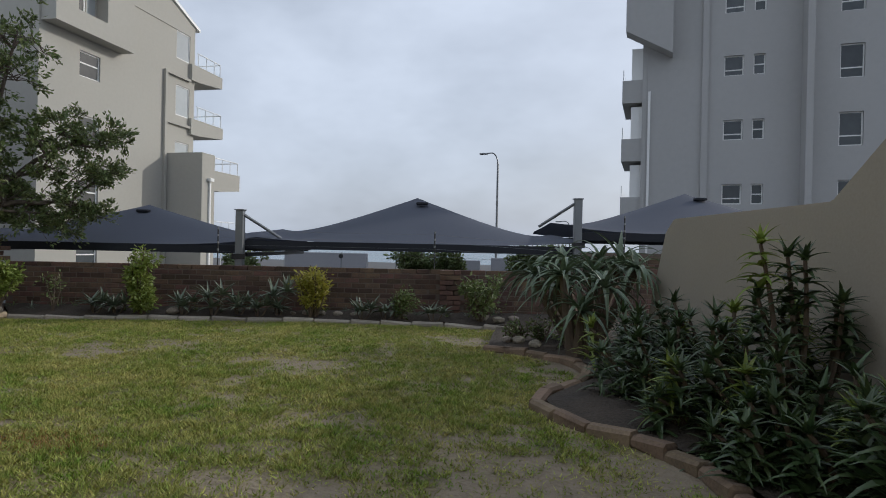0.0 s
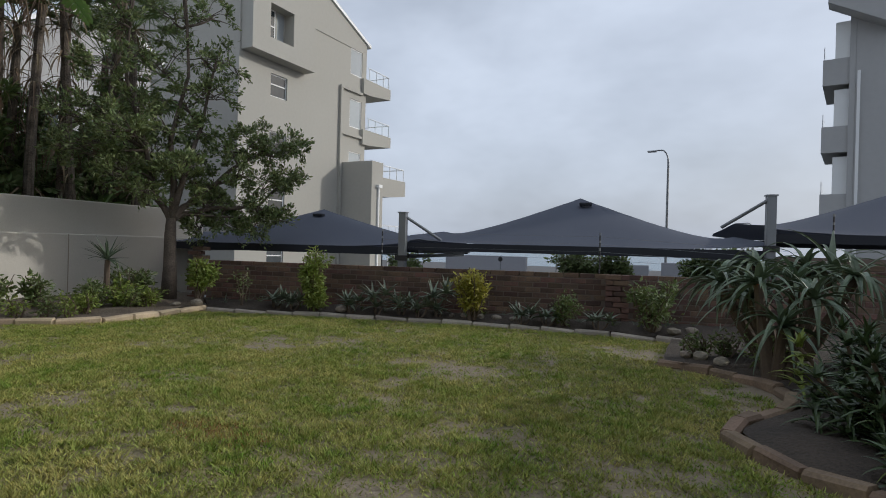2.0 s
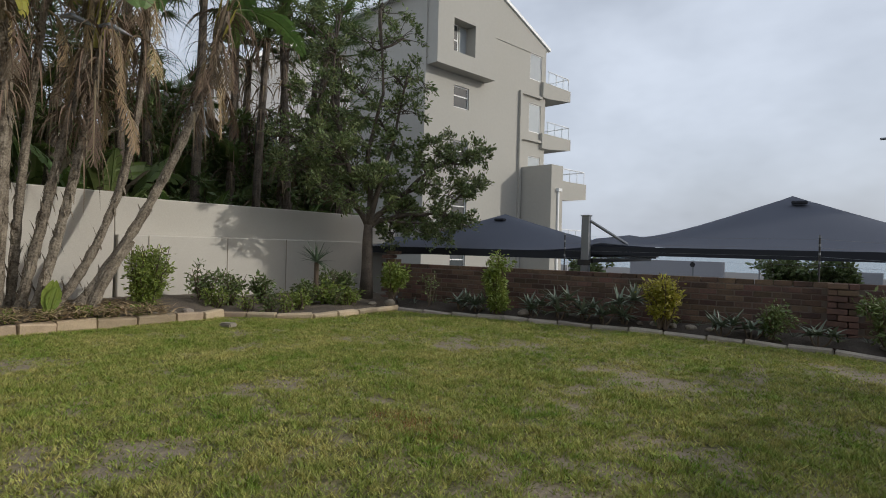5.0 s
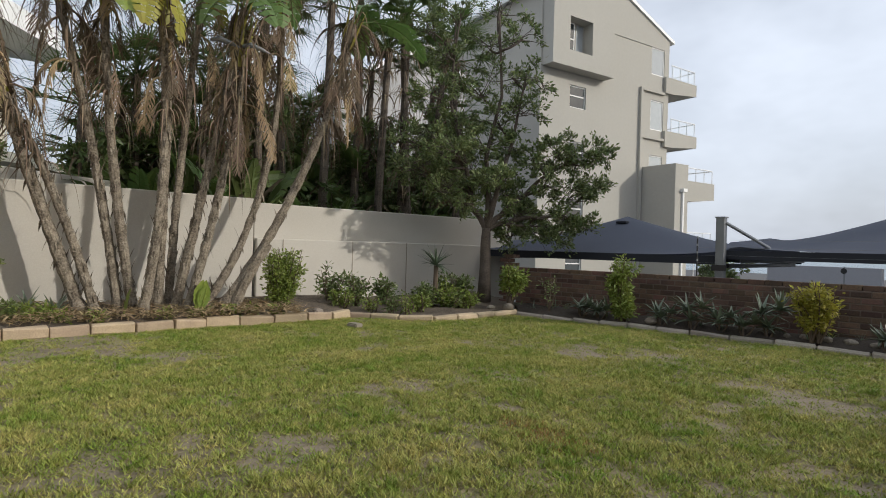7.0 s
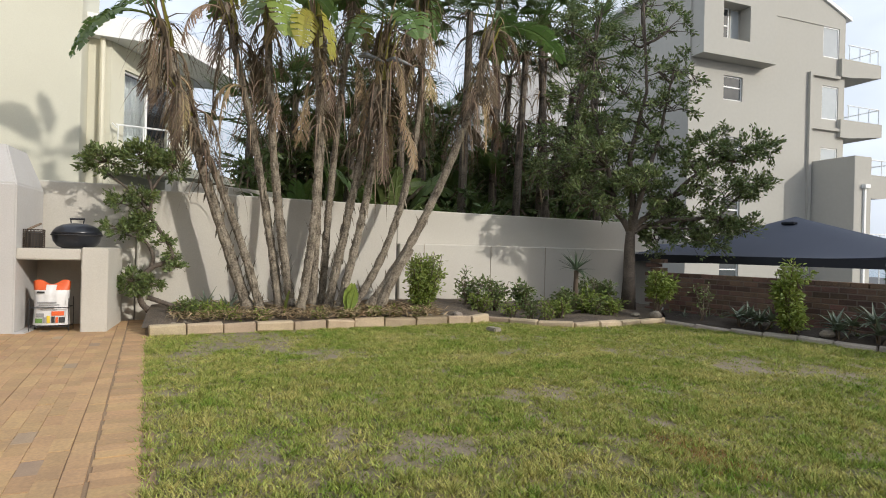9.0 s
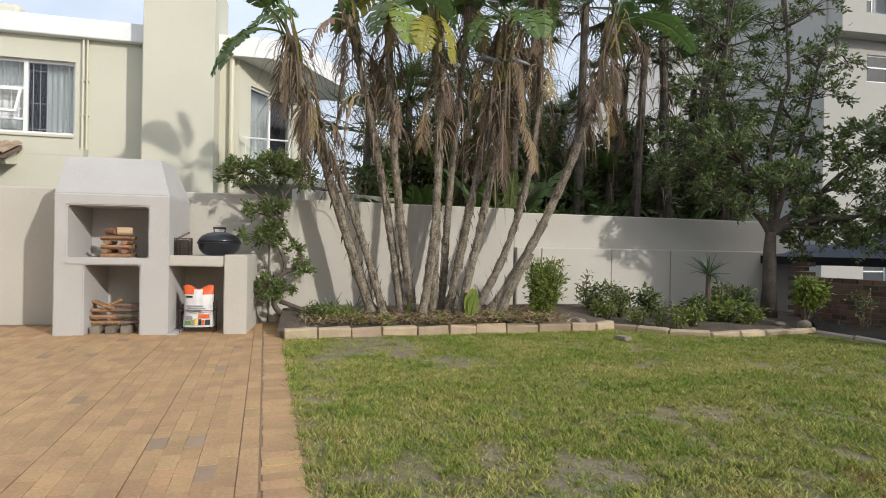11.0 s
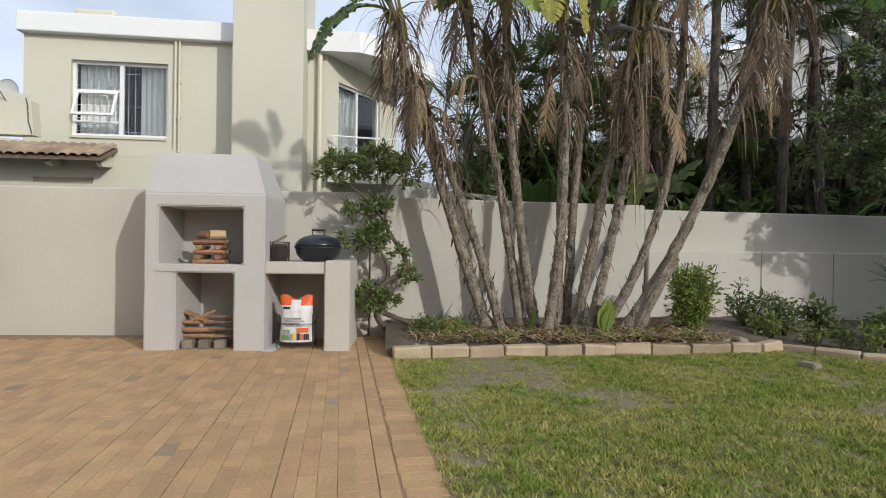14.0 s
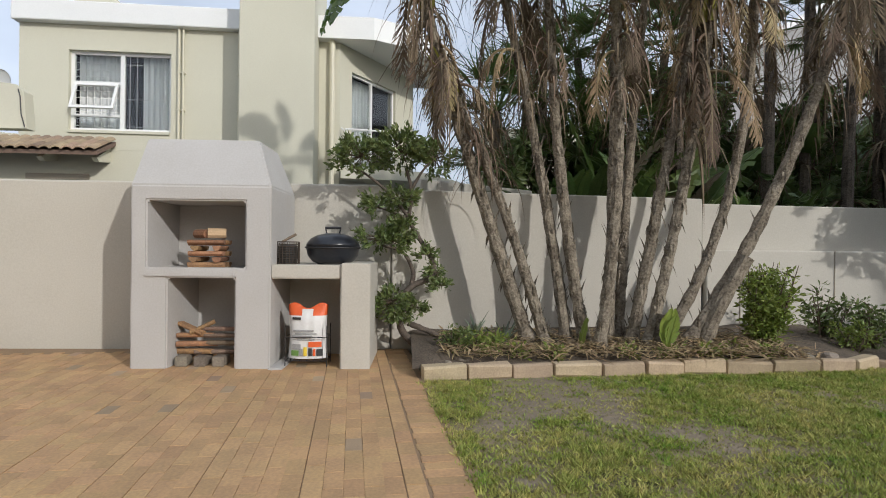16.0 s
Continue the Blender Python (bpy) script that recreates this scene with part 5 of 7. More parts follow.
def palm(root, mid, top, radius, seed, label, greens=3, yellows=1, deads=7, skirt=1.0, extra=()):
    """One bird-of-paradise stem: ringed ragged trunk, sheath of old leaf bases, green fans and hanging dead leaves."""
    r = random.Random(seed)
    pl = thing("strelitzia_palm", root, label, "palm", "bird-of-paradise clump")
    root, mid, top = Vector(root), Vector(mid), Vector(top)
    line = []
    for i in range(34):
        t = i / 33
        ctl = mid * 2 - (root + top) * 0.5
        line.append(root * (1 - t) ** 2 + ctl * (2 * t * (1 - t)) + top * t * t - root)
    radii = [radius * 0.61 * (1.2 - 0.35 * i / 33) * (1 + (0.09 if i % 2 else -0.05)) * (1.25 if i < 2 else 1) for i in range(34)]
    part_py("trunk", tube(line, radii, 10, 0.22, seed), bark_palm, pl)
    scales = []
    for i in range(2, 33):
        for _ in range(3):
            a = r.random() * 6.283
            c = line[i] + Vector((math.cos(a), math.sin(a), 0)) * radii[i] * 0.9
            scales.append(blade(c, (math.cos(a) * 0.3, math.sin(a) * 0.3, r.choice((1, 1, -0.7))), r.uniform(0.06, 0.22), r.uniform(0.03, 0.07), 0.5, 3))
    part_py("bark_scale", join(*scales), bark_palm, pl, kind="stuff")
    way = (line[-1] - line[-4]).normalized()
    for i in range(8):
        a = i / 8 * 6.283 + r.random()
        part_py("leaf_sheath", blade(line[-4] + Vector((math.cos(a), math.sin(a), 0)) * radius * 0.6, way + Vector((math.cos(a), math.sin(a), 0)) * 0.12, r.uniform(0.6, 1.1), 0.13, 0.1, 5, 0.4), leaf_dead if i % 3 else leaf_yellow, pl)
    for kind, num, mat in (("green_leaf", greens, leaf_palm), ("yellowing_leaf", yellows, leaf_yellow)):
        for i in range(num):
            a = r.random() * 6.283
            e = r.uniform(0.35, 1.25)
            v, f, rib = paddle(line[-1] + way * 0.15, (math.cos(a) * math.cos(e), math.sin(a) * math.cos(e), math.sin(e)), r.uniform(1.4, 2.0), r.uniform(0.2, 0.3), r.uniform(0.9, 2.2), r, 0.55, 20)
            lf = part_py(kind, (v, f), mat, pl)
            part_py("midrib", rib, mat, lf)
    for a, e, l, w, c, mat in extra:
        v, f, rib = paddle(line[-1], (math.cos(a) * math.cos(e), math.sin(a) * math.cos(e), math.sin(e)), l, w, c, r, 0.6, 22)
        lf = part_py("broad_leaf", (v, f), mat, pl)
        part_py("midrib", rib, mat, lf)
    for i in range(int(deads * 1.2)):
        a = r.random() * 6.283
        e = r.uniform(-0.5, 0.6)
        v, f, rib = paddle(line[-1 - r.randrange(9)], (math.cos(a) * math.cos(e), math.sin(a) * math.cos(e), math.sin(e)), r.uniform(0.5, 1.0) * skirt, r.uniform(0.08, 0.15), r.uniform(3.0, 6.5), r, 1.0, 40, hang=2.6)
        part_py("dead_leaf", join((v, f), rib), leaf_straw if i % 3 == 1 else leaf_dead, pl, "brown shredded hanging dead leaf")
    strips = []
    for i in range(130):
        a = r.random() * 6.283
        p = line[-1 - int(r.random() ** 1.6 * 13)]
        strips.append(blade(p + Vector((math.cos(a), math.sin(a), 0)) * radius * 0.8, (math.cos(a) * 0.7, math.sin(a) * 0.7, r.uniform(-0.9, 0.5)), r.uniform(0.3, 0.95) * skirt, r.uniform(0.012, 0.04), r.uniform(2, 5), 5))
    part_py("dead_skirt", join(*strips), leaf_dead, pl, kind="stuff")
    return pl


STEM = "leaning bird-of-paradise stem with ragged bark and dead leaves"
TALL = "tall upright bird-of-paradise stem with a green crown"


def stem(x, foot, mid, top, radius, seed, label, greens, yellows, deads, skirt=1.0, broad=()):
    """A stem of the clump by its foot, its middle and its top, each as (along the bed, height)."""
    palm((x, foot, 0.1), (x - 0.1, *mid), (x - 0.15, *top), radius, seed, label, greens, yellows, deads, skirt, broad)


# Broad leaves that stand out of a crown: bearing, rise, length, width, bend, colour.
stem(-9.35, 0.86, (0.17, 2.2), (-0.46, 4.3), 0.11, 100, STEM, 2, 0, 11, 1.15, [(-1.7, 0.5, 1.45, 0.27, 2.4, leaf_palm), (-1.35, 0.45, 1.3, 0.24, 2.5, leaf_palm), (-2.5, 1.0, 1.5, 0.26, 2.0, leaf_palm)])
stem(-9.25, 1.02, (0.52, 1.7), (-0.16, 3.2), 0.085, 101, STEM, 0, 0, 3)
stem(-9.40, 1.28, (0.95, 2.25), (0.40, 4.7), 0.088, 102, STEM, 2, 0, 9, 1.2)
stem(-9.30, 1.47, (1.16, 2.3), (1.01, 4.75), 0.092, 103, STEM, 1, 1, 6, 1.0, [(0.3, 0.3, 1.2, 0.27, 2.6, leaf_bright), (-0.3, 0.4, 1.2, 0.24, 2.6, leaf_palm), (1.0, 0.6, 1.3, 0.25, 2.0, leaf_palm)])
stem(-9.05, 1.52, (1.76, 2.2), (1.67, 4.55), 0.088, 104, STEM, 1, 1, 7, 0.9, [(0.3, 0.2, 1.1, 0.2, 3.2, leaf_yellow), (-0.4, 0.3, 1.0, 0.2, 3.0, leaf_yellow)])
stem(-9.50, 1.77, (1.86, 3.2), (1.86, 6.7), 0.085, 105, TALL, 9, 0, 5)
stem(-9.30, 1.96, (2.40, 2.25), (2.88, 4.7), 0.09, 106, STEM, 2, 0, 9, 1.1, [(0.2, 0.5, 1.3, 0.28, 2.2, leaf_palm), (-0.9, 0.4, 1.2, 0.25, 2.2, leaf_palm)])
stem(-9.55, 1.92, (2.10, 2.8), (2.42, 5.7), 0.08, 107, TALL, 6, 1, 5)
stem(-9.20, 2.10, (2.55, 1.95), (2.93, 4.25), 0.088, 108, STEM, 1, 0, 9, 1.35)
stem(-9.40, 2.32, (3.27, 2.3), (3.46, 5.3), 0.085, 109, TALL, 4, 0, 8, 1.1)
stem(-9.30, 2.56, (3.86, 2.35), (4.70, 4.9), 0.102, 110, STEM, 3, 0, 12, 1.2, [(1.4, 0.5, 1.5, 0.26, 1.8, leaf_palm)])
for a, m_, b in (((-9.25, 2.72, 0.1), (0, 0.2, 0.45), (0.0, 0.53, 1.05)), ((-9.1, 2.3, 0.1), (0, -0.03, 0.2), (0.0, -0.02, 0.42))):
    stub = thing("palm_stump", a, "short cut bird-of-paradise stem", "palm stump")
    part_py("trunk", tube(curve_points((0, 0, -0.05), b, (0, -0.04, 0), 9), [0.09, 0.08, 0.085, 0.076, 0.084, 0.078, 0.085, 0.08, 0.086], 10, 0.25, 5), bark_palm, stub)
for i, (y, z) in enumerate(((1.6, 4.2), (2.35, 4.1), (2.8, 4.1))):
    fb = thing("strelitzia_flower", (-9.3, y, z), "grey-blue beaked bird-of-paradise flower", "flower", "bird-of-paradise flowers")
    part_py("beak", tube([(0, 0, 0), (0.05, 0.12, 0.03), (0.08, 0.3, -0.02), (0.1, 0.42, -0.06)], [0.02, 0.045, 0.03, 0.003], 8), steel_grey, fb)
for i, (y, z, l) in enumerate(((2.25, 0.25, 0.12), (1.3, 0.3, 0.1), (2.2, 0.2, 0.2))):
    sk = thing("palm_sucker", (-9.0, y, 0.1), "young bright green bird-of-paradise shoot", "palm shoot")
    v, f, rib = paddle((0, 0, 0), (0.1, 0.15, 1), 0.3 + l, 0.1, 0.4, random.Random(i), 0.0, 12)
    lf = part_py("leaf", (v, f), leaf_bright, sk)
    part_py("midrib", rib, leaf_bright, lf)


# Twisted shrub trained against the wall beside the barbecue.
ivy = thing("twisted_shrub", (-9.55, -0.42, 0.05), "twisted old shrub with bare stems and leafy clumps", "shrub")
r_ = random.Random(77)
def winding(*steps):
    """A smooth line through points (along the wall, height), swaying slightly off the wall."""
    line = smooth_line(steps, 0.03)
    return [Vector((0.05 * math.sin(p.y * 4.0), p.x, p.y)) for p in line]


for line, thick, thin in ((winding((0.06, 0.0), (-0.175, 0.25), (-0.175, 0.56), (-0.05, 0.74), (0.16, 0.84), (0.17, 1.04), (-0.02, 1.34), (-0.1, 1.52), (-0.07, 1.78), (-0.14, 2.1)), 0.045, 0.018),
                          (winding((-0.07, 0.72), (-0.05, 0.9), (-0.17, 1.12), (-0.41, 1.2)), 0.03, 0.012), (winding((0.32, 0.12), (0.2, 0.2), (-0.1, 0.32)), 0.03, 0.035),
                          (winding((-0.1, 1.52), (-0.34, 1.8), (-0.62, 2.02), (-0.85, 2.15)), 0.022, 0.008), (winding((-0.07, 1.85), (0.05, 2.05), (0.18, 2.2)), 0.02, 0.008), (winding((-0.1, 1.5), (-0.3, 1.58), (-0.46, 1.64)), 0.016, 0.008)):
    part_py("stem", tube(line, [thick + (thin - thick) * k / len(line) for k in range(len(line))], 8, 0.18, 4), bark_grey, ivy, smooth=True)
spots, tw = [], []
for cy, cz, ry, rz, num in ((-0.65, 2.2, 0.3, 0.2, 46), (-0.19, 2.26, 0.3, 0.19, 46), (0.17, 2.2, 0.22, 0.15, 26), (-0.21, 1.73, 0.18, 0.15, 20), (-0.46, 1.63, 0.16, 0.13, 12), (-0.38, 1.27, 0.27, 0.13, 34), (-0.14, 1.4, 0.12, 0.09, 12), (-0.28, 0.56, 0.17, 0.15, 26),
                            (-0.04, 0.49, 0.14, 0.14, 20), (0.2, 0.9, 0.08, 0.09, 8), (0.1, 1.1, 0.08, 0.06, 7), (0.27, 0.74, 0.09, 0.06, 8)):
    cen = Vector((0.0, cy, cz))
    for _ in range(num):
        a = Vector((r_.gauss(0, 1), r_.gauss(0, 1), r_.gauss(0.2, 0.9))).normalized()
        q = cen + Vector((0.08 + a.x * 0.3, a.y * ry, a.z * rz)) * r_.uniform(0.6, 1.15)
        tw.append(tube(curve_points(cen, q, (r_.gauss(0, 0.02), r_.gauss(0, 0.03), 0), 4), [0.006, 0.005, 0.004, 0.002], 4))
        for _ in range(30):
            spots.append((q + Vector((r_.gauss(0, 0.03), r_.gauss(0, 0.03), r_.gauss(0, 0.03))), (a.x, a.y, a.z + 0.3)))
part_py("twigwork", join(*tw), twig, ivy, kind="stuff")
part_py("foliage", leaves(spots, 0.062, r_, 0.42), leaf_mid, ivy, kind="stuff")

# Low plants at the foot of the clump.
shrub("ground_plant", (-9.0, 0.3, 0.08), 0.25, 0.22, leaf_bright, "low spreading green ground plant", 71, leaf=0.06, count=700, category="ground plant")
aloe("agave", (-9.3, 0.55, 0.1), 0.0, [(0, 0, 0.05)], 16, 0.38, 0.08, leaf_blue, "grey-green agave rosette in the dry soil", 72, "agave", curl=(0.1, 0.5), rise=(0.3, 1.2))
shrub("ground_plant", (-9.05, 0.0, 0.1), 0.22, 0.26, leaf_mid, "low leafy green plant at the end of the bed", 70, leaf=0.055, count=700, category="ground plant")
aloe("agave", (-9.5, 0.25, 0.18), 0.0, [(0, 0, 0.05)], 14, 0.34, 0.07, leaf_blue, "grey-green agave rosette in the dry soil", 73, "agave", curl=(0.1, 0.6), rise=(0.3, 1.2))
for i, (x, y) in enumerate(((-8.85, 1.8), (-8.8, 2.6), (-8.75, 1.0), (-8.9, 2.95), (-8.8, 0.6), (-8.85, 2.2), (-8.8, 3.3))):
    shrub("weed", (x, y, 0.08), 0.1, 0.16, leaf_bright, "small bright green weed in the bed", 75 + i, leaf=0.05, count=130, stems=5, category="weed")
litter = []
r_ = random.Random(5)
for _ in range(2600):
    x, y = r_.uniform(-9.75, -8.6), r_.uniform(-0.15, 3.7)
    a = r_.random() * 6.283
    litter.append(blade((x, y, 0.13 + r_.random() * 0.1 + max(0.0, -8.9 - x) * 0.08), (math.cos(a), math.sin(a), r_.uniform(0.0, 0.4)), r_.uniform(0.08, 0.3), r_.uniform(0.01, 0.04), r_.uniform(0.3, 1.0), 3))
lit = pydata_object("leaf_litter", *join(*litter), leaf_straw)
tagged(lit, "brown dry leaf litter at the foot of the palms", "leaf litter", kind="stuff")

# Thicket of palms behind the west wall.
def fan_palm(place, height, seed, mat, label, radius=0.09, count=16, length=1.1):
    r = random.Random(seed)
    fp = thing("garden_palm", place, label, "palm", "palms behind the wall")
    line = curve_points((0, 0, -1.0), (r.uniform(-0.4, 0.4), r.uniform(-0.5, 0.5), height), (r.uniform(-0.1, 0.1), r.uniform(-0.2, 0.2), 0), 14)
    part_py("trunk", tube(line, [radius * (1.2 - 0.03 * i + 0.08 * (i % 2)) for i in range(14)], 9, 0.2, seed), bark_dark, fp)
    v = []
    for i in range(count):
        a, e = i * 2.4, r.uniform(-0.3, 1.2)
        d = Vector((math.cos(a) * math.cos(e), math.sin(a) * math.cos(e), math.sin(e)))
        p = line[-1] + d * length * 0.5
        for k in range(13):
            t = (k - 6) / 6
            s = d.cross(Vector((0, 0, 1)))
            w = d * math.cos(t * 1.35) + (s.normalized() if s.length > 0 else Vector((1, 0, 0))) * math.sin(t * 1.35)
            v.append(blade(p, w, length * 0.6 * r.uniform(0.8, 1.1), 0.05, r.uniform(0.3, 0.9), 4))
        v.append(tube([line[-1], p], [0.015, 0.01], 4))
    part_py("crown", join(*v), mat, fp)
    dead = []
    for i in range(70):
        a = r.random() * 6.283
        p = line[-1 - int(r.random() ** 1.5 * 8)]
        dead.append(blade(p, (math.cos(a), math.sin(a), r.uniform(-0.4, 0.5)), r.uniform(0.5, 1.2), r.uniform(0.02, 0.07), r.uniform(2, 5), 6))
    part_py("dead_skirt", join(*dead), leaf_dead, fp)
    return fp


SPOTS = [(-12.4, 1.2, 3.6), (-12.9, 2.0, 4.4), (-12.5, 2.9, 4.7), (-13.3, 3.9, 5.0), (-12.8, 5.0, 5.3), (-13.8, 1.4, 4.2), (-14.2, 3.0, 5.2), (-12.2, 6.75, 4.2), (-12.2, 7.2, 5.3), (-12.3, 7.8, 5.0), (-12.2, 5.35, 5.0), (-12.6, 6.1, 5.6), (-12.9, 8.6, 5.2), (-12.1, 9.2, 4.4), (-13.6, 2.4, 3.0), (-14.0, 5.4, 4.4), (-13.8, 7.0, 5.6), (-14.4, 9.6, 5.6), (-13.2, 10.2, 4.8), (-15.0, 1.5, 3.0), (-14.6, 3.9, 4.2), (-12.9, 3.4, 3.4), (-12.7, 4.4, 4.4)]
for i, (x, y, h) in enumerate(SPOTS):
    fan_palm((x - 0.2, y, 0), h + (1.5 if y > 4.2 and x > -13.0 else 0.0), 200 + i, leaf_dark if i % 3 else leaf_palm, "tall garden palm behind the boundary wall", count=20 if h > 3.5 else 28, length=1.35 if h > 3.5 else 1.6)


def frond_clump(place, height, seed, mat, label, num=26):
    """A clump of tall torn paddle leaves rising from the ground."""
    r = random.Random(seed)
    fc = thing("frond_clump", place, label, "palm", "palms behind the wall")
    for i in range(num):
        a, e = r.random() * 6.283, r.uniform(0.5, 1.45)
        near = math.cos(a) > 0.0
        e = max(e, 1.15) if near else e
        v, f, rib = paddle((r.gauss(0, 0.15), r.gauss(0, 0.2), r.uniform(0, height * 0.55)), (math.cos(a) * math.cos(e), math.sin(a) * math.cos(e), math.sin(e)), r.uniform(0.7, 1.1) * height * (0.5 if near else 0.75), r.uniform(0.16, 0.3), r.uniform(0.6, 2.2), r, 0.5, 14)
        part_py("frond", join((v, f), rib), mat if r.random() < 0.8 else leaf_dead, fc)
    return fc


for i, (x, y, h, m_) in enumerate(((-11.5, 1.9, 3.0, leaf_palm), (-11.9, 2.9, 3.8, leaf_palm), (-12.2, 1.0, 2.6, leaf_palm), (-11.6, 3.6, 3.4, leaf_dark), (-12.6, 2.2, 3.6, leaf_dark), (-13.4, 2.9, 4.2, leaf_palm), (-13.3, 4.9, 4.0, leaf_palm), (-13.5, 6.6, 4.6, leaf_palm))):
    frond_clump((x - 0.4, y, -0.4), h, 430 + i, m_, "sunlit green clump of palm fronds", 26)
for i, (x, y, h) in enumerate(((-11.9, 3.9, 3.2), (-11.9, 5.0, 3.0), (-12.0, 6.0, 3.2), (-11.9, 7.4, 3.0), (-12.0, 8.4, 3.4), (-12.7, 3.0, 3.0), (-12.8, 5.2, 4.2), (-12.9, 6.6, 4.2), (-12.9, 7.8, 4.4), (-12.9, 9.2, 4.4), (-13.6, 4.2, 4.0), (-14.0, 6.2, 4.8), (-14.2, 8.2, 5.0), (-13.2, 2.2, 2.9))):
    frond_clump((x - 0.75 - 0.1 * max(0, y - 4), y, -0.4), h, 400 + i, leaf_dark, "dark green clump of torn palm fronds", 24)
for i, (x, y, rr, h) in enumerate(((-12.0, 4.2, 0.7, 2.6), (-12.3, 5.8, 0.8, 2.8), (-12.2, 7.4, 0.8, 2.7), (-12.6, 9.0, 0.9, 3.0), (-13.4, 3.2, 0.8, 2.8), (-13.6, 6.4, 0.9, 3.6), (-12.4, 2.6, 0.5, 2.3), (-13.2, 8.3, 0.9, 3.8), (-14.5, 7.5, 1.0, 4.4), (-14.8, 5.0, 1.0, 3.8))):
    shrub("thicket_shrub", (x - 0.5, y, -0.5), rr, h + 0.5, leaf_dark, "dense dark green shrub behind the boundary wall", 230 + i, leaf=0.2, count=2600, stems=16, bare=0.25, wide=0.35)
for i, (x, y, rr, h) in enumerate(((-13.6, 9.0, 0.9, 6.4), (-14.2, 7.2, 1.0, 6.2), (-14.6, 5.6, 0.9, 5.6), (-13.2, 6.2, 0.7, 5.0), (-15.2, 3.6, 0.9, 4.6), (-15.0, 9.8, 1.0, 6.2), (-14.8, 6.5, 0.9, 5.2), (-14.6, 3.1, 0.8, 4.3), (-15.2, 4.7, 0.9, 5.0), (-14.6, 1.9, 0.9, 4.6), (-13.9, 2.6, 0.8, 5.0), (-13.6, 4.4, 0.9, 5.6), (-13.2, 1.2, 0.7, 3.9))):
    shrub("thicket_tree", (x, y, -0.9), rr, h + 0.9, leaf_dark, "tall dark leafy tree behind the boundary wall", 280 + i, leaf=0.17, count=3600, stems=14, bare=0.35, wide=0.4, category="tree")
for i, (x, y, h) in enumerate(((-11.75, 5.6, 2.0), (-11.95, 7.9, 2.0), (-11.65, 4.6, 2.0))):
    aloe("thicket_agave", (x, y, 1.5), 0.0, [(0, 0, h - 1.8)], 10, 0.6, 0.26, leaf_palm, "broad-leaved green plant above the wall", 260 + i, "agave", curl=(0.6, 1.4), rise=(0.2, 1.2))

# East bed: tree aloes and leafy succulents in shade.
r_ = random.Random(9)
aloe("tree_aloe", (0.2, 7.65, 0.08), 0.06, [(-0.6, -0.1, 0.78), (-0.3, -0.3, 0.65), (0.2, 0.1, 0.96), (-0.25, 0.25, 0.98), (0.6, -0.15, 0.9), (0.1, -0.2, 0.8), (-0.5, 0.35, 0.88), (0.45, 0.35, 0.98)], 26, 0.66, 0.085, leaf_aloe,
     "large many-headed tree aloe with arching grey-green leaves", 90, curl=(1.2, 3.0), rise=(-0.2, 1.2))
aloe("tree_aloe", (0.1, 6.75, 0.08), 0.05, [(-0.15, 0.0, 0.82), (0.3, 0.1, 0.7), (0.05, -0.1, 0.45)], 24, 0.62, 0.08, leaf_aloe, "tree aloe with arching leaves in the bed", 91, curl=(1.2, 2.8), rise=(-0.2, 1.2))


def leafy_succulent(place, heads, seed, label):
    """Branching stems that end in rosettes of short fleshy leaves."""
    r = random.Random(seed)
    ls = thing("leafy_succulent", place, label, "succulent", "succulents in the east bed")
    for h in heads:
        part_py("stem", tube(curve_points((h[0] * 0.3, h[1] * 0.3, -0.03), h, (0.05, 0, 0), 6), [0.022, 0.02, 0.018, 0.016, 0.014, 0.012], 6, 0.1, seed), twig, ls)
        low = [rosette(Vector(h) - Vector((0, 0, 0.07 * k)), 7, 0.14 + 0.025 * k, 0.06, r, (-0.1, 0.7), (0.5, 1.8), 4) for k in range(1, 5)]
        part_py("leaf_head", join(rosette(h, 12, 0.16, 0.055, r, (0.3, 1.3), (0.2, 1.2), 4), *low), leaf_bright if r.random() < 0.12 else leaf_deep, ls)
    return ls


for i, (x, y, n, rr, h) in enumerate(((0.55, 5.7, 14, 0.35, 0.62), (0.65, 5.0, 16, 0.4, 0.6), (1.0, 4.5, 16, 0.38, 0.7), (1.15, 3.95, 16, 0.35, 0.6), (1.3, 3.45, 14, 0.33, 0.55), (1.1, 5.4, 14, 0.4, 0.8), (1.5, 3.0, 14, 0.35, 0.55), (0.85, 6.1, 12, 0.35, 0.7), (1.42, 4.4, 12, 0.3, 0.85), (1.6, 2.6, 12, 0.3, 0.5), (0.75, 4.35, 12, 0.28, 0.4), (1.0, 3.6, 12, 0.25, 0.35))):
    heads = []
    for _ in range(n):
        a, q = r_.random() * 6.283, r_.random() ** 0.5 * rr
        heads.append((math.cos(a) * q, math.sin(a) * q, h * r_.uniform(0.2, 1.0)))
    leafy_succulent((x, y, 0.08), heads, 300 + i, "branching leafy succulent with pointed rosettes")
leafy_succulent((1.3, 4.25, 0.08), [(0.02, 0.0, 1.1), (-0.12, 0.05, 1.18), (0.1, -0.05, 1.08)], 320, "tall leafy succulent with bright green tips")
fl = thing("aloe_flower", (-0.05, 6.75, 0.9), "small orange-red aloe flower bud", "flower")
part_py("bud", tube([(0, 0, -0.02), (0, 0, 0.0), (0, 0, 0.05), (0, 0, 0.09)], [0.008, 0.012, 0.022, 0.004], 8), flower_mat, fl)
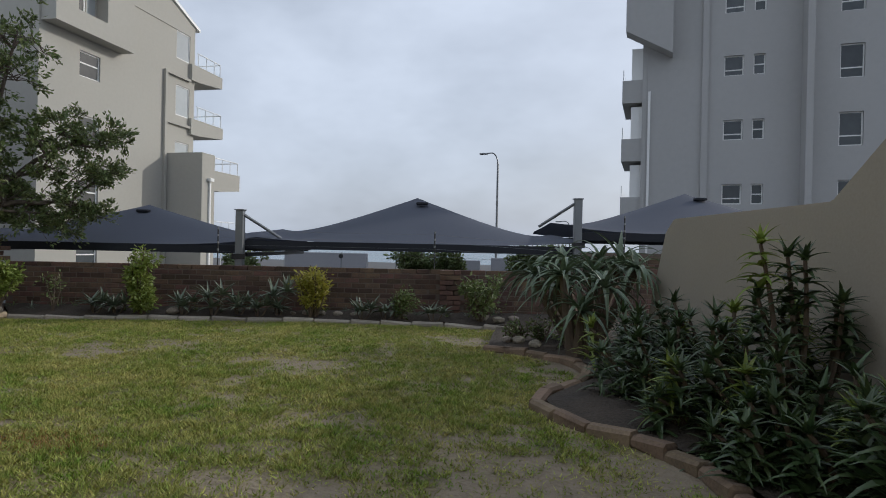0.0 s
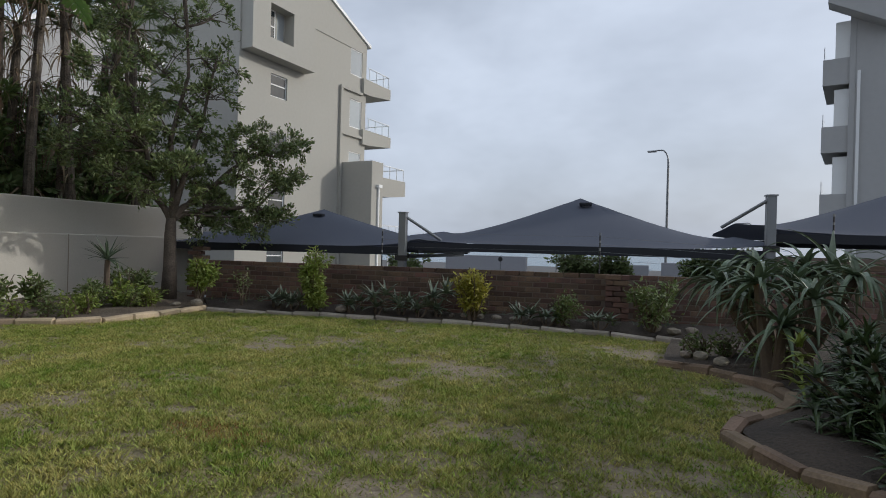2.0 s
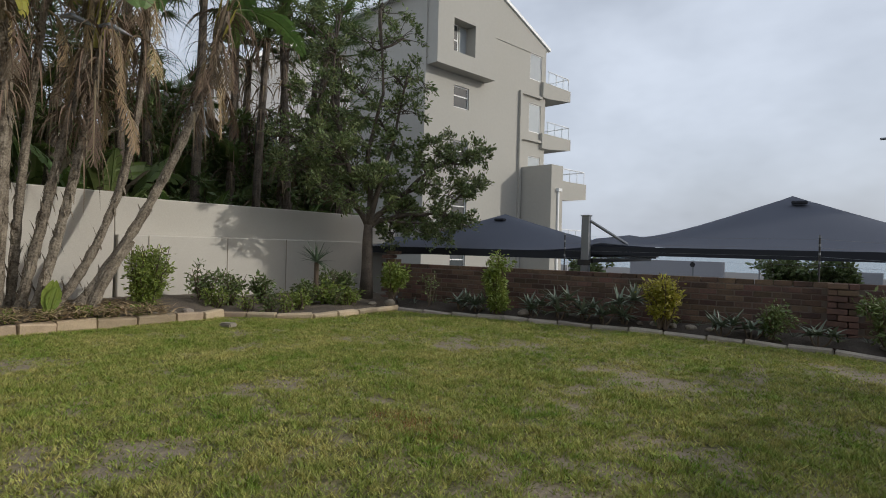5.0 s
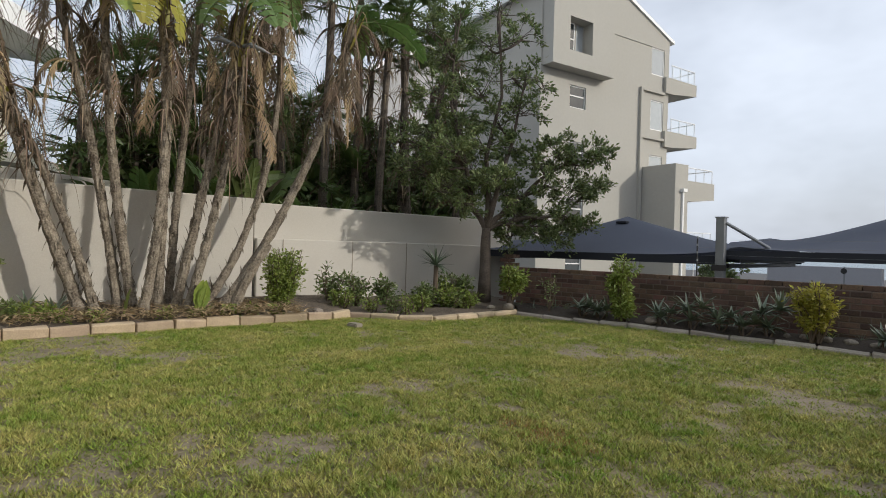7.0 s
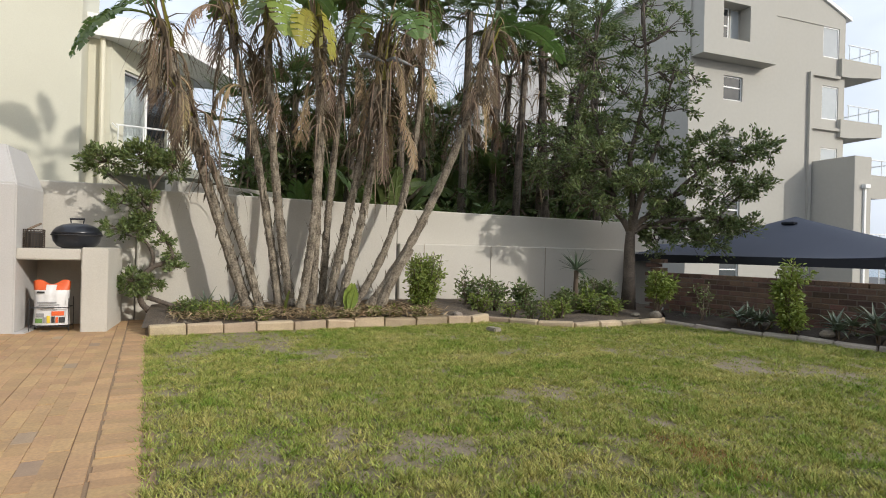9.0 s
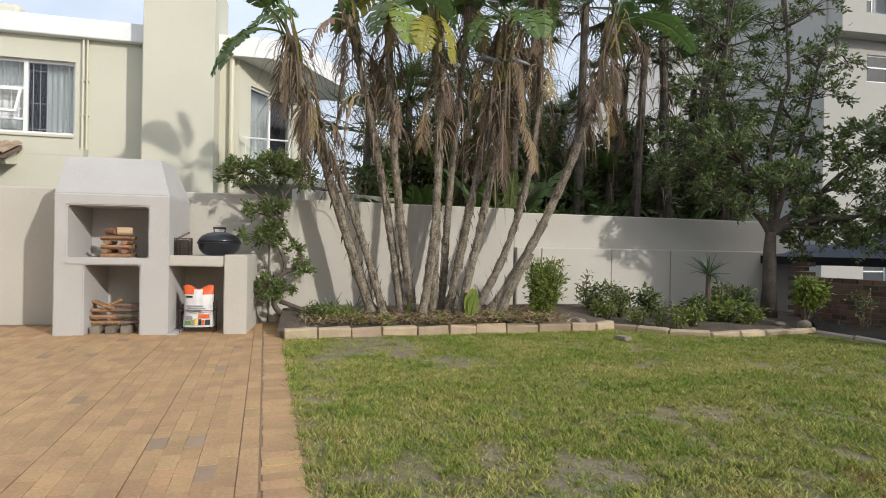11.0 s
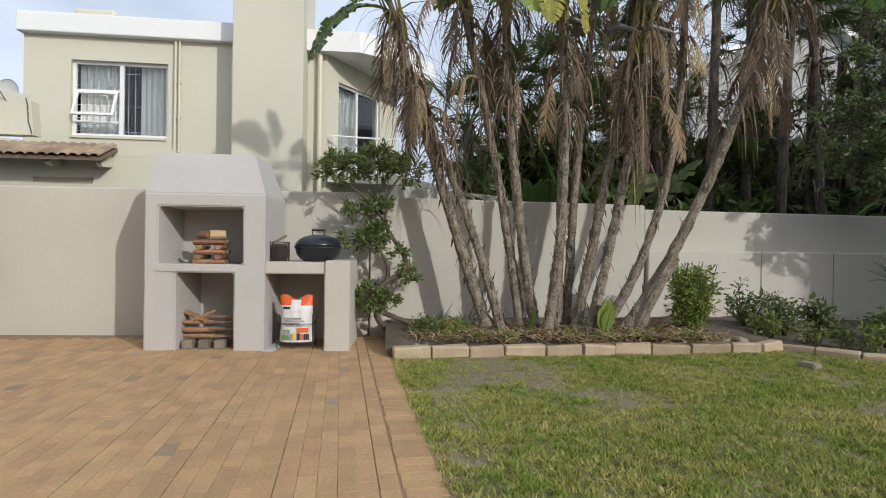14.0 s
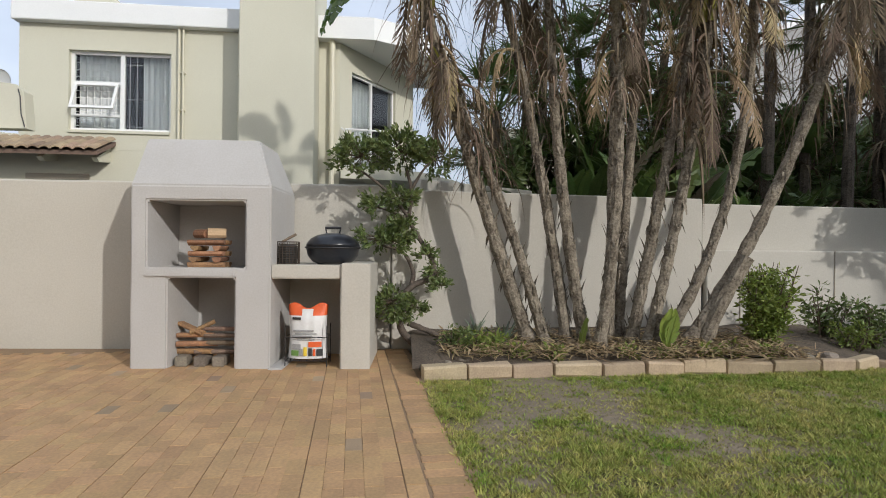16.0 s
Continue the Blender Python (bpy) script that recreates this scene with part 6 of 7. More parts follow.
for i, (x, y) in enumerate(((-0.3, 7.5), (-0.6, 7.4), (0.0, 7.0), (0.15, 6.9))):
    shrub("ground_plant", (x, y, 0.06), 0.18, 0.28, leaf_mid, "low dark green plant in the shaded bed", 330 + i, leaf=0.05, count=260, category="ground plant")

# Far bushes seen under the canopies.
for i, (x, y, rr, h) in enumerate(((-4.3, 17.0, 0.75, 2.5), (-3.4, 17.2, 0.7, 2.6), (-1.2, 17.4, 0.6, 2.6), (-10.1, 17.0, 0.75, 2.2), (-0.3, 17.8, 0.6, 2.5))):
    shrub("bush", (x, y, -1.0), rr, h, leaf_tree, "rounded dark seaside bush beyond the wall", 350 + i, leaf=0.13, count=5200, stems=22, bare=0.45, category="bush")
shrub("shrub", (-9.4, -5.75, 0.0), 0.3, 1.5, leaf_bright, "bright green leafy shrub against the boundary wall", 360, leaf=0.08, count=900, stems=7, bare=0.68)
# Small growth scattered along the beds.
r_ = random.Random(64)
for i in range(26):
    t = i / 25
    u = 0.4 + 8.4 * t + r_.uniform(-0.12, 0.12)
    q = SITE @ Vector((u, r_.uniform(-0.5, -0.15), 0))
    aloe("tuft", (q.x, q.y, 0.07), 0.0, [(0, 0, 0.02)], 9, r_.uniform(0.12, 0.24), 0.018, (leaf_mid, leaf_blue, leaf_aloe)[i % 3], "small tuft of narrow leaves in the bed", 500 + i, "tuft", curl=(0.3, 1.4), rise=(0.4, 1.3))
for i in range(10):
    x, y = r_.uniform(-9.4, -8.5), 4.9 + 0.22 * i
    shrub("weed", (x, y, 0.08), 0.12, r_.uniform(0.15, 0.3), (leaf_bright, leaf_mid)[i % 2], "small bright green weed in the bed", 540 + i, leaf=0.05, count=200, stems=5, category="weed")

# ---- built-in barbecue ----
def rounded(bm, bevel=0.012):
    bmesh.ops.bevel(bm, geom=bm.edges[:], offset=bevel, segments=2, affect="EDGES")
    return bm


# Local x towards the lawn (front at 0), y along the wall, z up.
br = thing("barbecue_fireplace", (-8.75, -3.25, 0.0), "built-in grey plastered barbecue with hood and firewood shelves", "barbecue")
BK = -1.06
body = wall_with_holes(0.0, 1.375, -0.02, 1.82, [(0.16, 1.0, 1.12, 1.67), (0.36, -0.02, 1.02, 0.9)], BK, 0.0, "x")
lid_of = [f for f in body.faces if all(abs(v.co.z - 1.82) < 1e-5 for v in f.verts)]
rim_v = {v for f in lid_of for v in f.verts}
ext = bmesh.ops.extrude_face_region(body, geom=lid_of)
bmesh.ops.delete(body, geom=lid_of, context="FACES_ONLY")
for v in [g for g in ext["geom"] if isinstance(g, bmesh.types.BMVert)]:
    front, t = v.co.x > -0.5, v.co.y / 1.375
    v.co = Vector((-0.3 if front else BK, 0.02 + 1.15 * t, 2.33))
bmesh.ops.recalc_face_normals(body, faces=body.faces[:])
sharp = [e for e in body.edges if len(e.link_faces) == 2 and e.calc_face_angle(0) > 0.35]
bmesh.ops.bevel(body, geom=sharp, offset=0.016, segments=2, affect="EDGES")
for v in body.verts:
    v.co += Vector((noise.noise(v.co * 2.3), noise.noise(v.co * 2.1 + Vector((5, 0, 0))), 0)) * 0.006
part("body", body, plaster_braai, br, "grey plastered hood, piers and fire opening")
part("fire_back", boxes(((BK + 0.003, 0.163, 1.003), (BK + 0.3, 1.117, 1.667))), plaster_braai, br)
slab = boxes(((-0.3, 0.13, 0.905), (0.016, 1.03, 1.004)))
rounded(slab, 0.014)
for v in slab.verts:
    v.co.z += 0.012 * noise.noise(Vector((v.co.x * 4, v.co.y * 5, 1)))
part("shelf_slab", slab, plaster_braai, br, "rough-edged grey shelf slab")
part("lower_back", boxes(((BK + 0.003, 0.363, -0.02), (BK + 0.25, 1.017, 0.897))), plaster_braai, br)
ct = thing("barbecue_counter", (-8.75, -1.885, 0.0), "plastered side counter beside the barbecue", "counter")
part("top", rounded(boxes(((BK + 0.05, 0.003, 0.9), (-0.02, 0.7, 1.04)))), plaster_wall, ct)
part("leg", rounded(boxes(((BK + 0.05, 0.703, -0.02), (0.0, 1.0, 1.06)))), plaster_wall, ct)
part("back", boxes(((BK + 0.06, 0.003, -0.02), (BK + 0.2, 0.7, 0.897))), plaster_wall, ct)
part("pad", rounded(boxes(((BK + 0.1, 0.003, -0.02), (0.06, 0.14, 0.02)))), plaster_braai, ct)


def log(r, length, radius, split=False):
    bm = bmesh.new()
    n = 9
    rings = []
    off = r.random() * 30
    for i in range(6):
        x = -length / 2 + length * i / 5
        ring = []
        for k in range(n):
            a = 2 * math.pi * k / n
            q = radius * (1 + 0.25 * noise.noise(Vector((math.cos(a) + off, math.sin(a), x * 2))))
            y, z = math.cos(a) * q, math.sin(a) * q
            if split and z > radius * 0.25:
                z = radius * 0.25
            ring.append(bm.verts.new((x, y, z + radius)))
        rings.append(ring)
    for a, b in zip(rings, rings[1:]):
        for k in range(n):
            bm.faces.new((a[k], b[k], b[(k + 1) % n], a[(k + 1) % n]))
    bm.faces.new(rings[0])
    bm.faces.new(rings[-1][::-1])
    bmesh.ops.recalc_face_normals(bm, faces=bm.faces[:])
    return bm


r_ = random.Random(21)
def put_log(name, x, y, z, rz, length, radius, mat, label, tilt=0, split=True):
    ob = mesh_object(name, log(r_, length, radius, split), mat)
    ob.matrix_basis = pose(x, y, z, 0, tilt, rz)
    tagged(ob, label, "firewood", "stacked firewood")


for k in range(3):   # crossed stack on the grill shelf
    for s in (-1, 1):
        put_log("firewood_log", -9.05 + s * 0.1, -2.58, 0.999 + k * 0.115, 90 + r_.uniform(-5, 5), 0.36, 0.042, wood_mat, "split firewood log stacked crosswise on the shelf")
    if k < 2:
        for s in (-1, 1):
            put_log("firewood_log", -9.05, -2.58 + s * 0.11, 1.052 + k * 0.115, r_.uniform(-6, 6), 0.32, 0.043, wood_mat, "split firewood log stacked crosswise on the shelf")
put_log("firewood_log", -9.02, -2.66, 1.30, 60, 0.16, 0.045, wood_mat, "short firewood log on top of the stack", split=False)
put_log("firewood_log", -9.02, -2.5, 1.30, 110, 0.18, 0.05, wood_end, "pale bark-covered log on top of the stack", split=False)
for i, (y, z, rz, L, q, m, t) in enumerate(((-2.72, 0.1, 80, 0.4, 0.045, wood_mat, 0), (-2.5, 0.1, 95, 0.4, 0.04, wood_old, 0), (-2.68, 0.18, 100, 0.4, 0.045, wood_mat, 0), (-2.42, 0.19, 85, 0.42, 0.04, wood_old, 0),
                                            (-2.7, 0.27, 95, 0.36, 0.04, wood_mat, 0), (-2.4, 0.27, 90, 0.42, 0.035, wood_old, 0), (-2.75, 0.34, 70, 0.3, 0.04, wood_mat, 18), (-2.4, 0.34, 88, 0.42, 0.035, wood_old, 0), (-2.62, 0.36, 110, 0.26, 0.035, wood_mat, -25))):
    put_log("firewood_log", -9.0, y, z, rz, L, q, m, "weathered split log stored below the barbecue", t)
for y in (-2.8, -2.6, -2.42):
    ob = mesh_object("loose_brick", rounded(boxes(((-0.11, -0.06, 0), (0.11, 0.06, 0.1))), 0.008), rock_mat)
    ob.matrix_basis = pose(-8.95, y, 0.0, 0, 0, r_.uniform(-8, 8))
    tagged(ob, "old brick carrying the stored firewood", "brick", "bricks under the firewood")

# Kettle barbecue bowl on the counter.
kt = thing("kettle_barbecue", (-9.15, -1.32, 1.042), "round black enamelled kettle barbecue with lid", "kettle barbecue")
def turned(profile, n=36):
    bm = bmesh.new()
    rings = [[bm.verts.new((math.cos(2 * math.pi * k / n) * q, math.sin(2 * math.pi * k / n) * q, z)) for k in range(n)] for q, z in profile]
    for a, b in zip(rings, rings[1:]):
        for k in range(n):
            bm.faces.new((a[k], a[(k + 1) % n], b[(k + 1) % n], b[k]))
    bm.faces.new(rings[0][::-1])
    bm.faces.new(rings[-1])
    return bm
part("bowl", turned([(0.16, 0.0), (0.22, 0.03), (0.265, 0.09), (0.28, 0.16), (0.285, 0.165)]), enamel, kt, smooth=True)
part("rim", turned([(0.286, 0.163), (0.295, 0.168), (0.295, 0.178), (0.286, 0.183)]), steel_dark, kt, smooth=True)
part("lid", turned([(0.287, 0.182), (0.275, 0.22), (0.235, 0.27), (0.17, 0.305), (0.09, 0.325), (0.03, 0.33)]), enamel, kt, smooth=True)
part_py("handle", join(bar((0, -0.065, 0.31), (0, -0.08, 0.385), 0.008, 8), bar((0, 0.065, 0.31), (0, 0.08, 0.385), 0.008, 8), bar((0, -0.085, 0.385), (0, 0.085, 0.385), 0.014, 8)), steel_dark, kt)

# Wire charcoal basket with tongs.
wb = thing("wire_basket", (-9.05, -1.77, 1.042), "rusty round wire charcoal basket", "basket")
cage = []
for k in range(20):
    a = 2 * math.pi * k / 20
    cage.append(bar((math.cos(a) * 0.115, math.sin(a) * 0.115, 0), (math.cos(a) * 0.115, math.sin(a) * 0.115, 0.23), 0.004, 4))
for z in [0.005 + 0.025 * i for i in range(10)]:
    cage.append(tube([(math.cos(2 * math.pi * k / 20) * 0.115, math.sin(2 * math.pi * k / 20) * 0.115, z) for k in range(21)], [0.004] * 21, 4))
part_py("cage", join(*cage), wire_mat, wb)
part_py("handle", bar((0.06, -0.05, 0.23), (-0.03, 0.07, 0.31), 0.014, 8), wood_old, wb)
part("charcoal", turned([(0.09, 0.005), (0.1, 0.1), (0.09, 0.19), (0.02, 0.21)], 14), print_black, wb)

# Charcoal bag in a wire rack below the counter.
bagt = thing("charcoal_bag", (-8.98, -1.54, 0.075), "orange and white paper charcoal bag", "charcoal bag")
bg = bmesh.new()
W, D, HH = 0.205, 0.085, 0.54
n, m = 14, 16
front = []
for sgn in (1, -1):
    g = []
    for j in range(m + 1):
        t = j / m
        row = []
        for i in range(n + 1):
            s = i / n * 2 - 1
            pinch = 1 if t < 0.75 else 1 - (t - 0.75) / 0.25 * 0.9
            d = D * pinch * (1 - s * s) ** 0.5 + 0.022 * (1 - abs(s)) * noise.noise(Vector((s * 4, t * 7, sgn)))
            row.append(bg.verts.new((sgn * d, s * W * (1 - 0.08 * math.sin(math.pi * t)), t * HH + (0.03 * math.cos(s * 4.5) * -1 if j == m else 0))))
        g.append(row)
    for j in range(m):
        for i in range(n):
            q = (g[j][i], g[j][i + 1], g[j + 1][i + 1], g[j + 1][i])
            bg.faces.new(q if sgn > 0 else q[::-1])
bmesh.ops.remove_doubles(bg, verts=bg.verts[:], dist=0.0005)
bag = part("sack", bg, bag_white, bagt, smooth=True)
bag.data.materials.append(bag_orange)
for p in bag.data.polygons:
    c = p.center
    if c.z > 0.43 and (abs(c.y) > 0.05 or c.z > 0.5):
        p.material_index = 1
def sticker(name, y0, z0, y1, z1, mat):
    """Printed shape that follows the bulge of the sack's front."""
    bm = bmesh.new()
    k = 6
    rows = []
    for i in range(k + 1):
        y = y0 + (y1 - y0) * i / k
        x = D * (1 - (y / W) ** 2) ** 0.5 + 0.012
        rows.append((bm.verts.new((x, y, z0)), bm.verts.new((x, y, z1)), bm.verts.new((x - 0.003, y, z1)), bm.verts.new((x - 0.003, y, z0))))
    for a, b in zip(rows, rows[1:]):
        for q in range(4):
            bm.faces.new((a[q], b[q], b[(q + 1) % 4], a[(q + 1) % 4]))
    bmesh.ops.recalc_face_normals(bm, faces=bm.faces[:])
    return part(name, bm, mat, bagt)
print_grey = material("grey_print", (0.30, 0.30, 0.30), (0.5, 0.5, 0.5), 0.6, bump=0)
for y0_, z0_, y1_, z1_, mat in ((-0.14, 0.275, 0.07, 0.295, print_grey), (-0.12, 0.25, 0.1, 0.262, print_grey), (-0.15, 0.215, 0.05, 0.238, print_grey), (-0.1, 0.19, 0.08, 0.2, print_grey), (-0.15, 0.4, -0.06, 0.425, print_black)):
    sticker("printed_bar", y0_, z0_, y1_, z1_, mat)
for y0_, z0_, y1_, z1_, mat in ((-0.16, 0.03, -0.08, 0.085, print_green), (-0.075, 0.03, -0.04, 0.1, print_grey), (-0.03, 0.03, 0.005, 0.12, print_yellow), (0.02, 0.12, 0.15, 0.175, bag_orange), (0.02, 0.03, 0.055, 0.11, print_black), (0.065, 0.03, 0.09, 0.1, bag_orange), (0.1, 0.03, 0.16, 0.1, print_black), (-0.15, 0.1, -0.06, 0.15, print_grey)):
    sticker("printed_scene", y0_, z0_, y1_, z1_, mat)
rk = thing("wire_rack", (-8.98, -1.54, 0.0), "thin dark wire rack holding the charcoal bag", "rack")
x0, y0 = 0.12, 0.21
part_py("frame", join(*[bar((sx * x0, sy * y0, 0), (sx * x0, sy * y0, 0.42), 0.005, 5) for sx in (-1, 1) for sy in (-1, 1)],
                      *[bar((sx * x0, -y0, z), (sx * x0, y0, z), 0.005, 5) for sx in (-1, 1) for z in (0.06, 0.3)], *[bar((-x0, sy * y0, z), (x0, sy * y0, z), 0.005, 5) for sy in (-1, 1) for z in (0.06, 0.3)],
                      *[bar((-x0, y, 0.06), (x0, y, 0.06), 0.004, 4) for y in (-0.14, -0.07, 0, 0.07, 0.14)]), steel_dark, rk)

# ---- edging stones ----
def kerb_run(name, line, length, wide, high, mat, label, seed, gap=0.012):
    r = random.Random(seed)
    run = tagged(new(name), label, "garden edging", kind="structure")
    data = [block_mesh("edging_stone", 1.0, wide, high, mat, 0.022, r, 0.014) for _ in range(5)]
    pts = smooth_line(line, 0.02)
    i = 0
    while i < len(pts) - 1:
        L = length * r.uniform(0.8, 1.15)
        j = i
        while j < len(pts) - 1 and (pts[j] - pts[i]).length < L:
            j += 1
        a, b = pts[i], pts[j]
        d = b - a
        if d.length < length * 0.4:
            break
        c = (a + b) / 2
        m = pose(c.x, c.y, -0.03 + r.uniform(-0.008, 0.008), r.uniform(-3, 3), r.uniform(-1.5, 1.5), math.degrees(math.atan2(d.y, d.x))) @ Matrix.Diagonal((d.length - gap, 1, 1, 1))
        piece("edging_stone", data[r.randrange(5)], m, run)
        i = j
    return run


kerb_run("kerb_west", [(x - 0.08, y) for x, y in KERB_WEST + [(-8.92, 4.5)]], 0.46, 0.17, 0.145, edge_stone_mat, "row of sandy stone edging blocks along the bed", 1)
kerb_run("kerb_corner", [(x - 0.05, y) for x, y in KERB_CORNER + [(-8.28, 7.5)]], 0.5, 0.13, 0.10, edge_stone_mat, "row of low pale edging stones round the corner bed", 2)
kerb_run("kerb_north", KERB_NORTH, 0.52, 0.09, 0.085, edge_grey_mat, "row of thin grey edging stones below the brick wall", 3)
kerb_run("kerb_east", KERB_EAST, 0.28, 0.11, 0.095, edge_brown_mat, "winding row of brown edging blocks", 4)

# Loose stones.
r_ = random.Random(31)
for i, (x, y, s) in enumerate(((-8.35, 7.35, 0.17), (-8.6, 7.15, 0.1), (-6.0, 8.25, 0.15), (-4.05, 8.85, 0.11), (-3.8, 8.92, 0.1), (-3.55, 8.95, 0.11), (-4.25, 8.8, 0.09), (-3.3, 9.0, 0.1), (-1.3, 9.2, 0.15), (-1.0, 9.05, 0.13), (-0.8, 9.3, 0.12),
                                 (-9.0, 3.2, 0.12), (-8.95, 3.5, 0.1), (-8.9, 3.95, 0.14), (-8.95, 3.75, 0.1), (-0.55, 7.2, 0.13), (-0.35, 7.05, 0.11), (-0.7, 7.3, 0.1), (-8.6, -0.1, 0.07), (-8.72, 0.05, 0.09))):
    tagged(new("stone", (lambda me, bm: (bm.to_mesh(me), bm.free(), me.materials.append(rock_mat), me)[3])(bpy.data.meshes.new("stone"), stone(r_, s * 0.72))), "weathered rounded garden stone in the bed", "stone", "loose garden stones").matrix_basis = pose(x, y, 0.07, 0, 0, r_.uniform(0, 360))
lampy = tagged(mesh_object("drain_cover", rounded(boxes(((-0.1, -0.07, 0), (0.1, 0.07, 0.06))), 0.015), rock_mat), "small grey concrete box in the lawn", "drain")
lampy.matrix_basis = pose(-7.85, 4.1, 0.0, 0, 0, 20)


# ---- grass ----
LAWN = [(-8.2, -0.36), (-3.3, 0.21), (0.2, 0.64), (1.0, 2.6), (0.75, 3.4), (0.35, 4.0), (-0.1, 4.35), (-0.28, 4.8), (-0.1, 5.3), (0.1, 5.9), (-0.2, 6.6), (-1.0, 7.0), (-0.9, 8.7), (-2.2, 8.75), (-3.9, 8.55), (-6.2, 7.95), (-8.2, 7.3), (-7.95, 6.0), (-8.05, 5.4), (-8.9, 4.5), (-8.6, 3.4), (-8.45, 1.4)]
grass_v, grass_f = [], []
gr = random.Random(99)
def tuft(x, y, b, num, tall):
    """A small tuft of blades that lean outward from its middle."""
    for _ in range(num):
        px, py = x + gr.gauss(0, 0.022), y + gr.gauss(0, 0.022)
        a, h = gr.random() * 6.283, gr.uniform(0.008, 0.026) * tall * (1.2 - 0.8 * b)
        w = gr.uniform(0.0028, 0.0062)
        o = len(grass_v)
        lx, ly = (px - x) * 0.5 + gr.gauss(0, 0.75) * h, (py - y) * 0.5 + gr.gauss(0, 0.75) * h
        ca, sa = math.cos(a) * w, math.sin(a) * w
        grass_v.extend(((px - ca, py - sa, -0.006), (px + ca, py + sa, -0.006), (px + lx, py + ly, h)))
        grass_f.append((o, o + 1, o + 2))


for _ in range(128000):
    x, y = gr.uniform(-9, 1), gr.uniform(-0.5, 8.9)
    if y > 5.2 and gr.random() < 0.4:
        continue
    if not in_poly(x, y, LAWN):
        continue
    b = bareness(x, y)
    if b > 0.1 + gr.random() * 1.05:
        continue
    clump = noise.noise(Vector((x * 6.5, y * 6.5, 7)))
    tuft(x, y, b, 7 if clump > -0.1 else 4, 1.0 + 0.75 * clump + 0.35 * noise.noise(Vector((x * 1.7, y * 1.7, 9))))
tagged(pydata_object("grass", grass_v, grass_f, grass_mat), "short patchy green grass blades on the lawn", "grass", kind="stuff")

rusty = []
for _ in range(900):
    a, q = gr.random() * 6.283, gr.random() ** 0.6
    p = (-3.0 + math.cos(a) * q * 0.42, 3.15 + math.sin(a) * q * 0.2, 0.0)
    rusty.append(blade(p, (gr.gauss(0, 0.6), gr.gauss(0, 0.6), 0.7), gr.uniform(0.015, 0.035), gr.uniform(0.004, 0.008), 0.8, 2))
tagged(pydata_object("dry_weed", *join(*rusty), material("rusty_dry_weed", (0.34, 0.15, 0.05), (0.22, 0.13, 0.05), 0.9, bump=0, vary=0.3)), "rust-coloured patch of withered weed in the lawn", "dry weed", kind="stuff")

# ---- brick wall ----
bw = tagged(new("wall_north_brick"), "brown face-brick garden wall with a pillar", "brick wall", kind="structure")
bw.matrix_basis = SITE.copy()
BL, BH, BT, JT = 0.222, 0.071, 0.106, 0.012
core = part("mortar", boxes(((0.06, 0.005, -1.0), (11.5, 0.2, 0.745)), ((9.62, 0.005, 0.745), (11.5, 0.2, 1.16))), mortar, bw)
rb = random.Random(4)
stretch = [block_mesh("brick", BL, BT, BH, brick_mat, 0.005, rb, 0.003) for _ in range(6)]
header = [block_mesh("brick", BT, BL, BH, brick_mat, 0.005, rb, 0.003) for _ in range(4)]
spare_v, spare_f, made = [], [], 0


def lay(me, m, near):
    global made
    if near and made < 300:
        piece("brick", me, m, bw)
        made += 1
        return
    o = len(spare_v)
    spare_v.extend(m @ v.co for v in me.vertices)
    spare_f.extend(tuple(i + o for i in p.vertices) for p in me.polygons)


COURSES = 10
for c in range(14):
    z = -0.085 + c * (BH + JT)
    if z > 1.1:
        break
    for i in range(50):
        u = 0.06 + i * (BL + JT) + (BL + JT) / 2 * (c % 2) + BL / 2
        if u > 11.4 or (c > COURSES - 1 and u < 9.7) or 7.2 < u < 7.64:
            continue
        lay(rb.choice(stretch), pose(u, BT / 2 + rb.uniform(-0.003, 0.003), z, 0, rb.uniform(-0.4, 0.4), rb.uniform(-0.6, 0.6)), 0.5 < u < 8.0)
# A flat top course, the pillar and the taller corner post.
for i in range(41):
    u = 0.12 + i * 0.234
    lay(rb.choice(stretch), pose(u + 0.06, 0.1, 0.747, 0, 0, rb.uniform(-0.6, 0.6)), True) if u < 9.6 else None
for c in range(11):
    z = -0.085 + c * (BH + JT)
    odd = c % 2
    lay(rb.choice(stretch), pose(7.25 + 0.11 + odd * 0.117, -0.06, z, 0, 0, 0), True)
    lay(rb.choice(header), pose(7.25 + (0.29 if not odd else 0.055), -0.0, z, 0, 0, 0), True)
for c in range(14):
    z = -0.085 + c * (BH + JT)
    for k in range(2):
        lay(rb.choice(stretch), pose(-0.2 + 0.115 * (c % 2) + k * 0.0, -0.02 + 0.11 * k, z, 0, 0, 0), True)
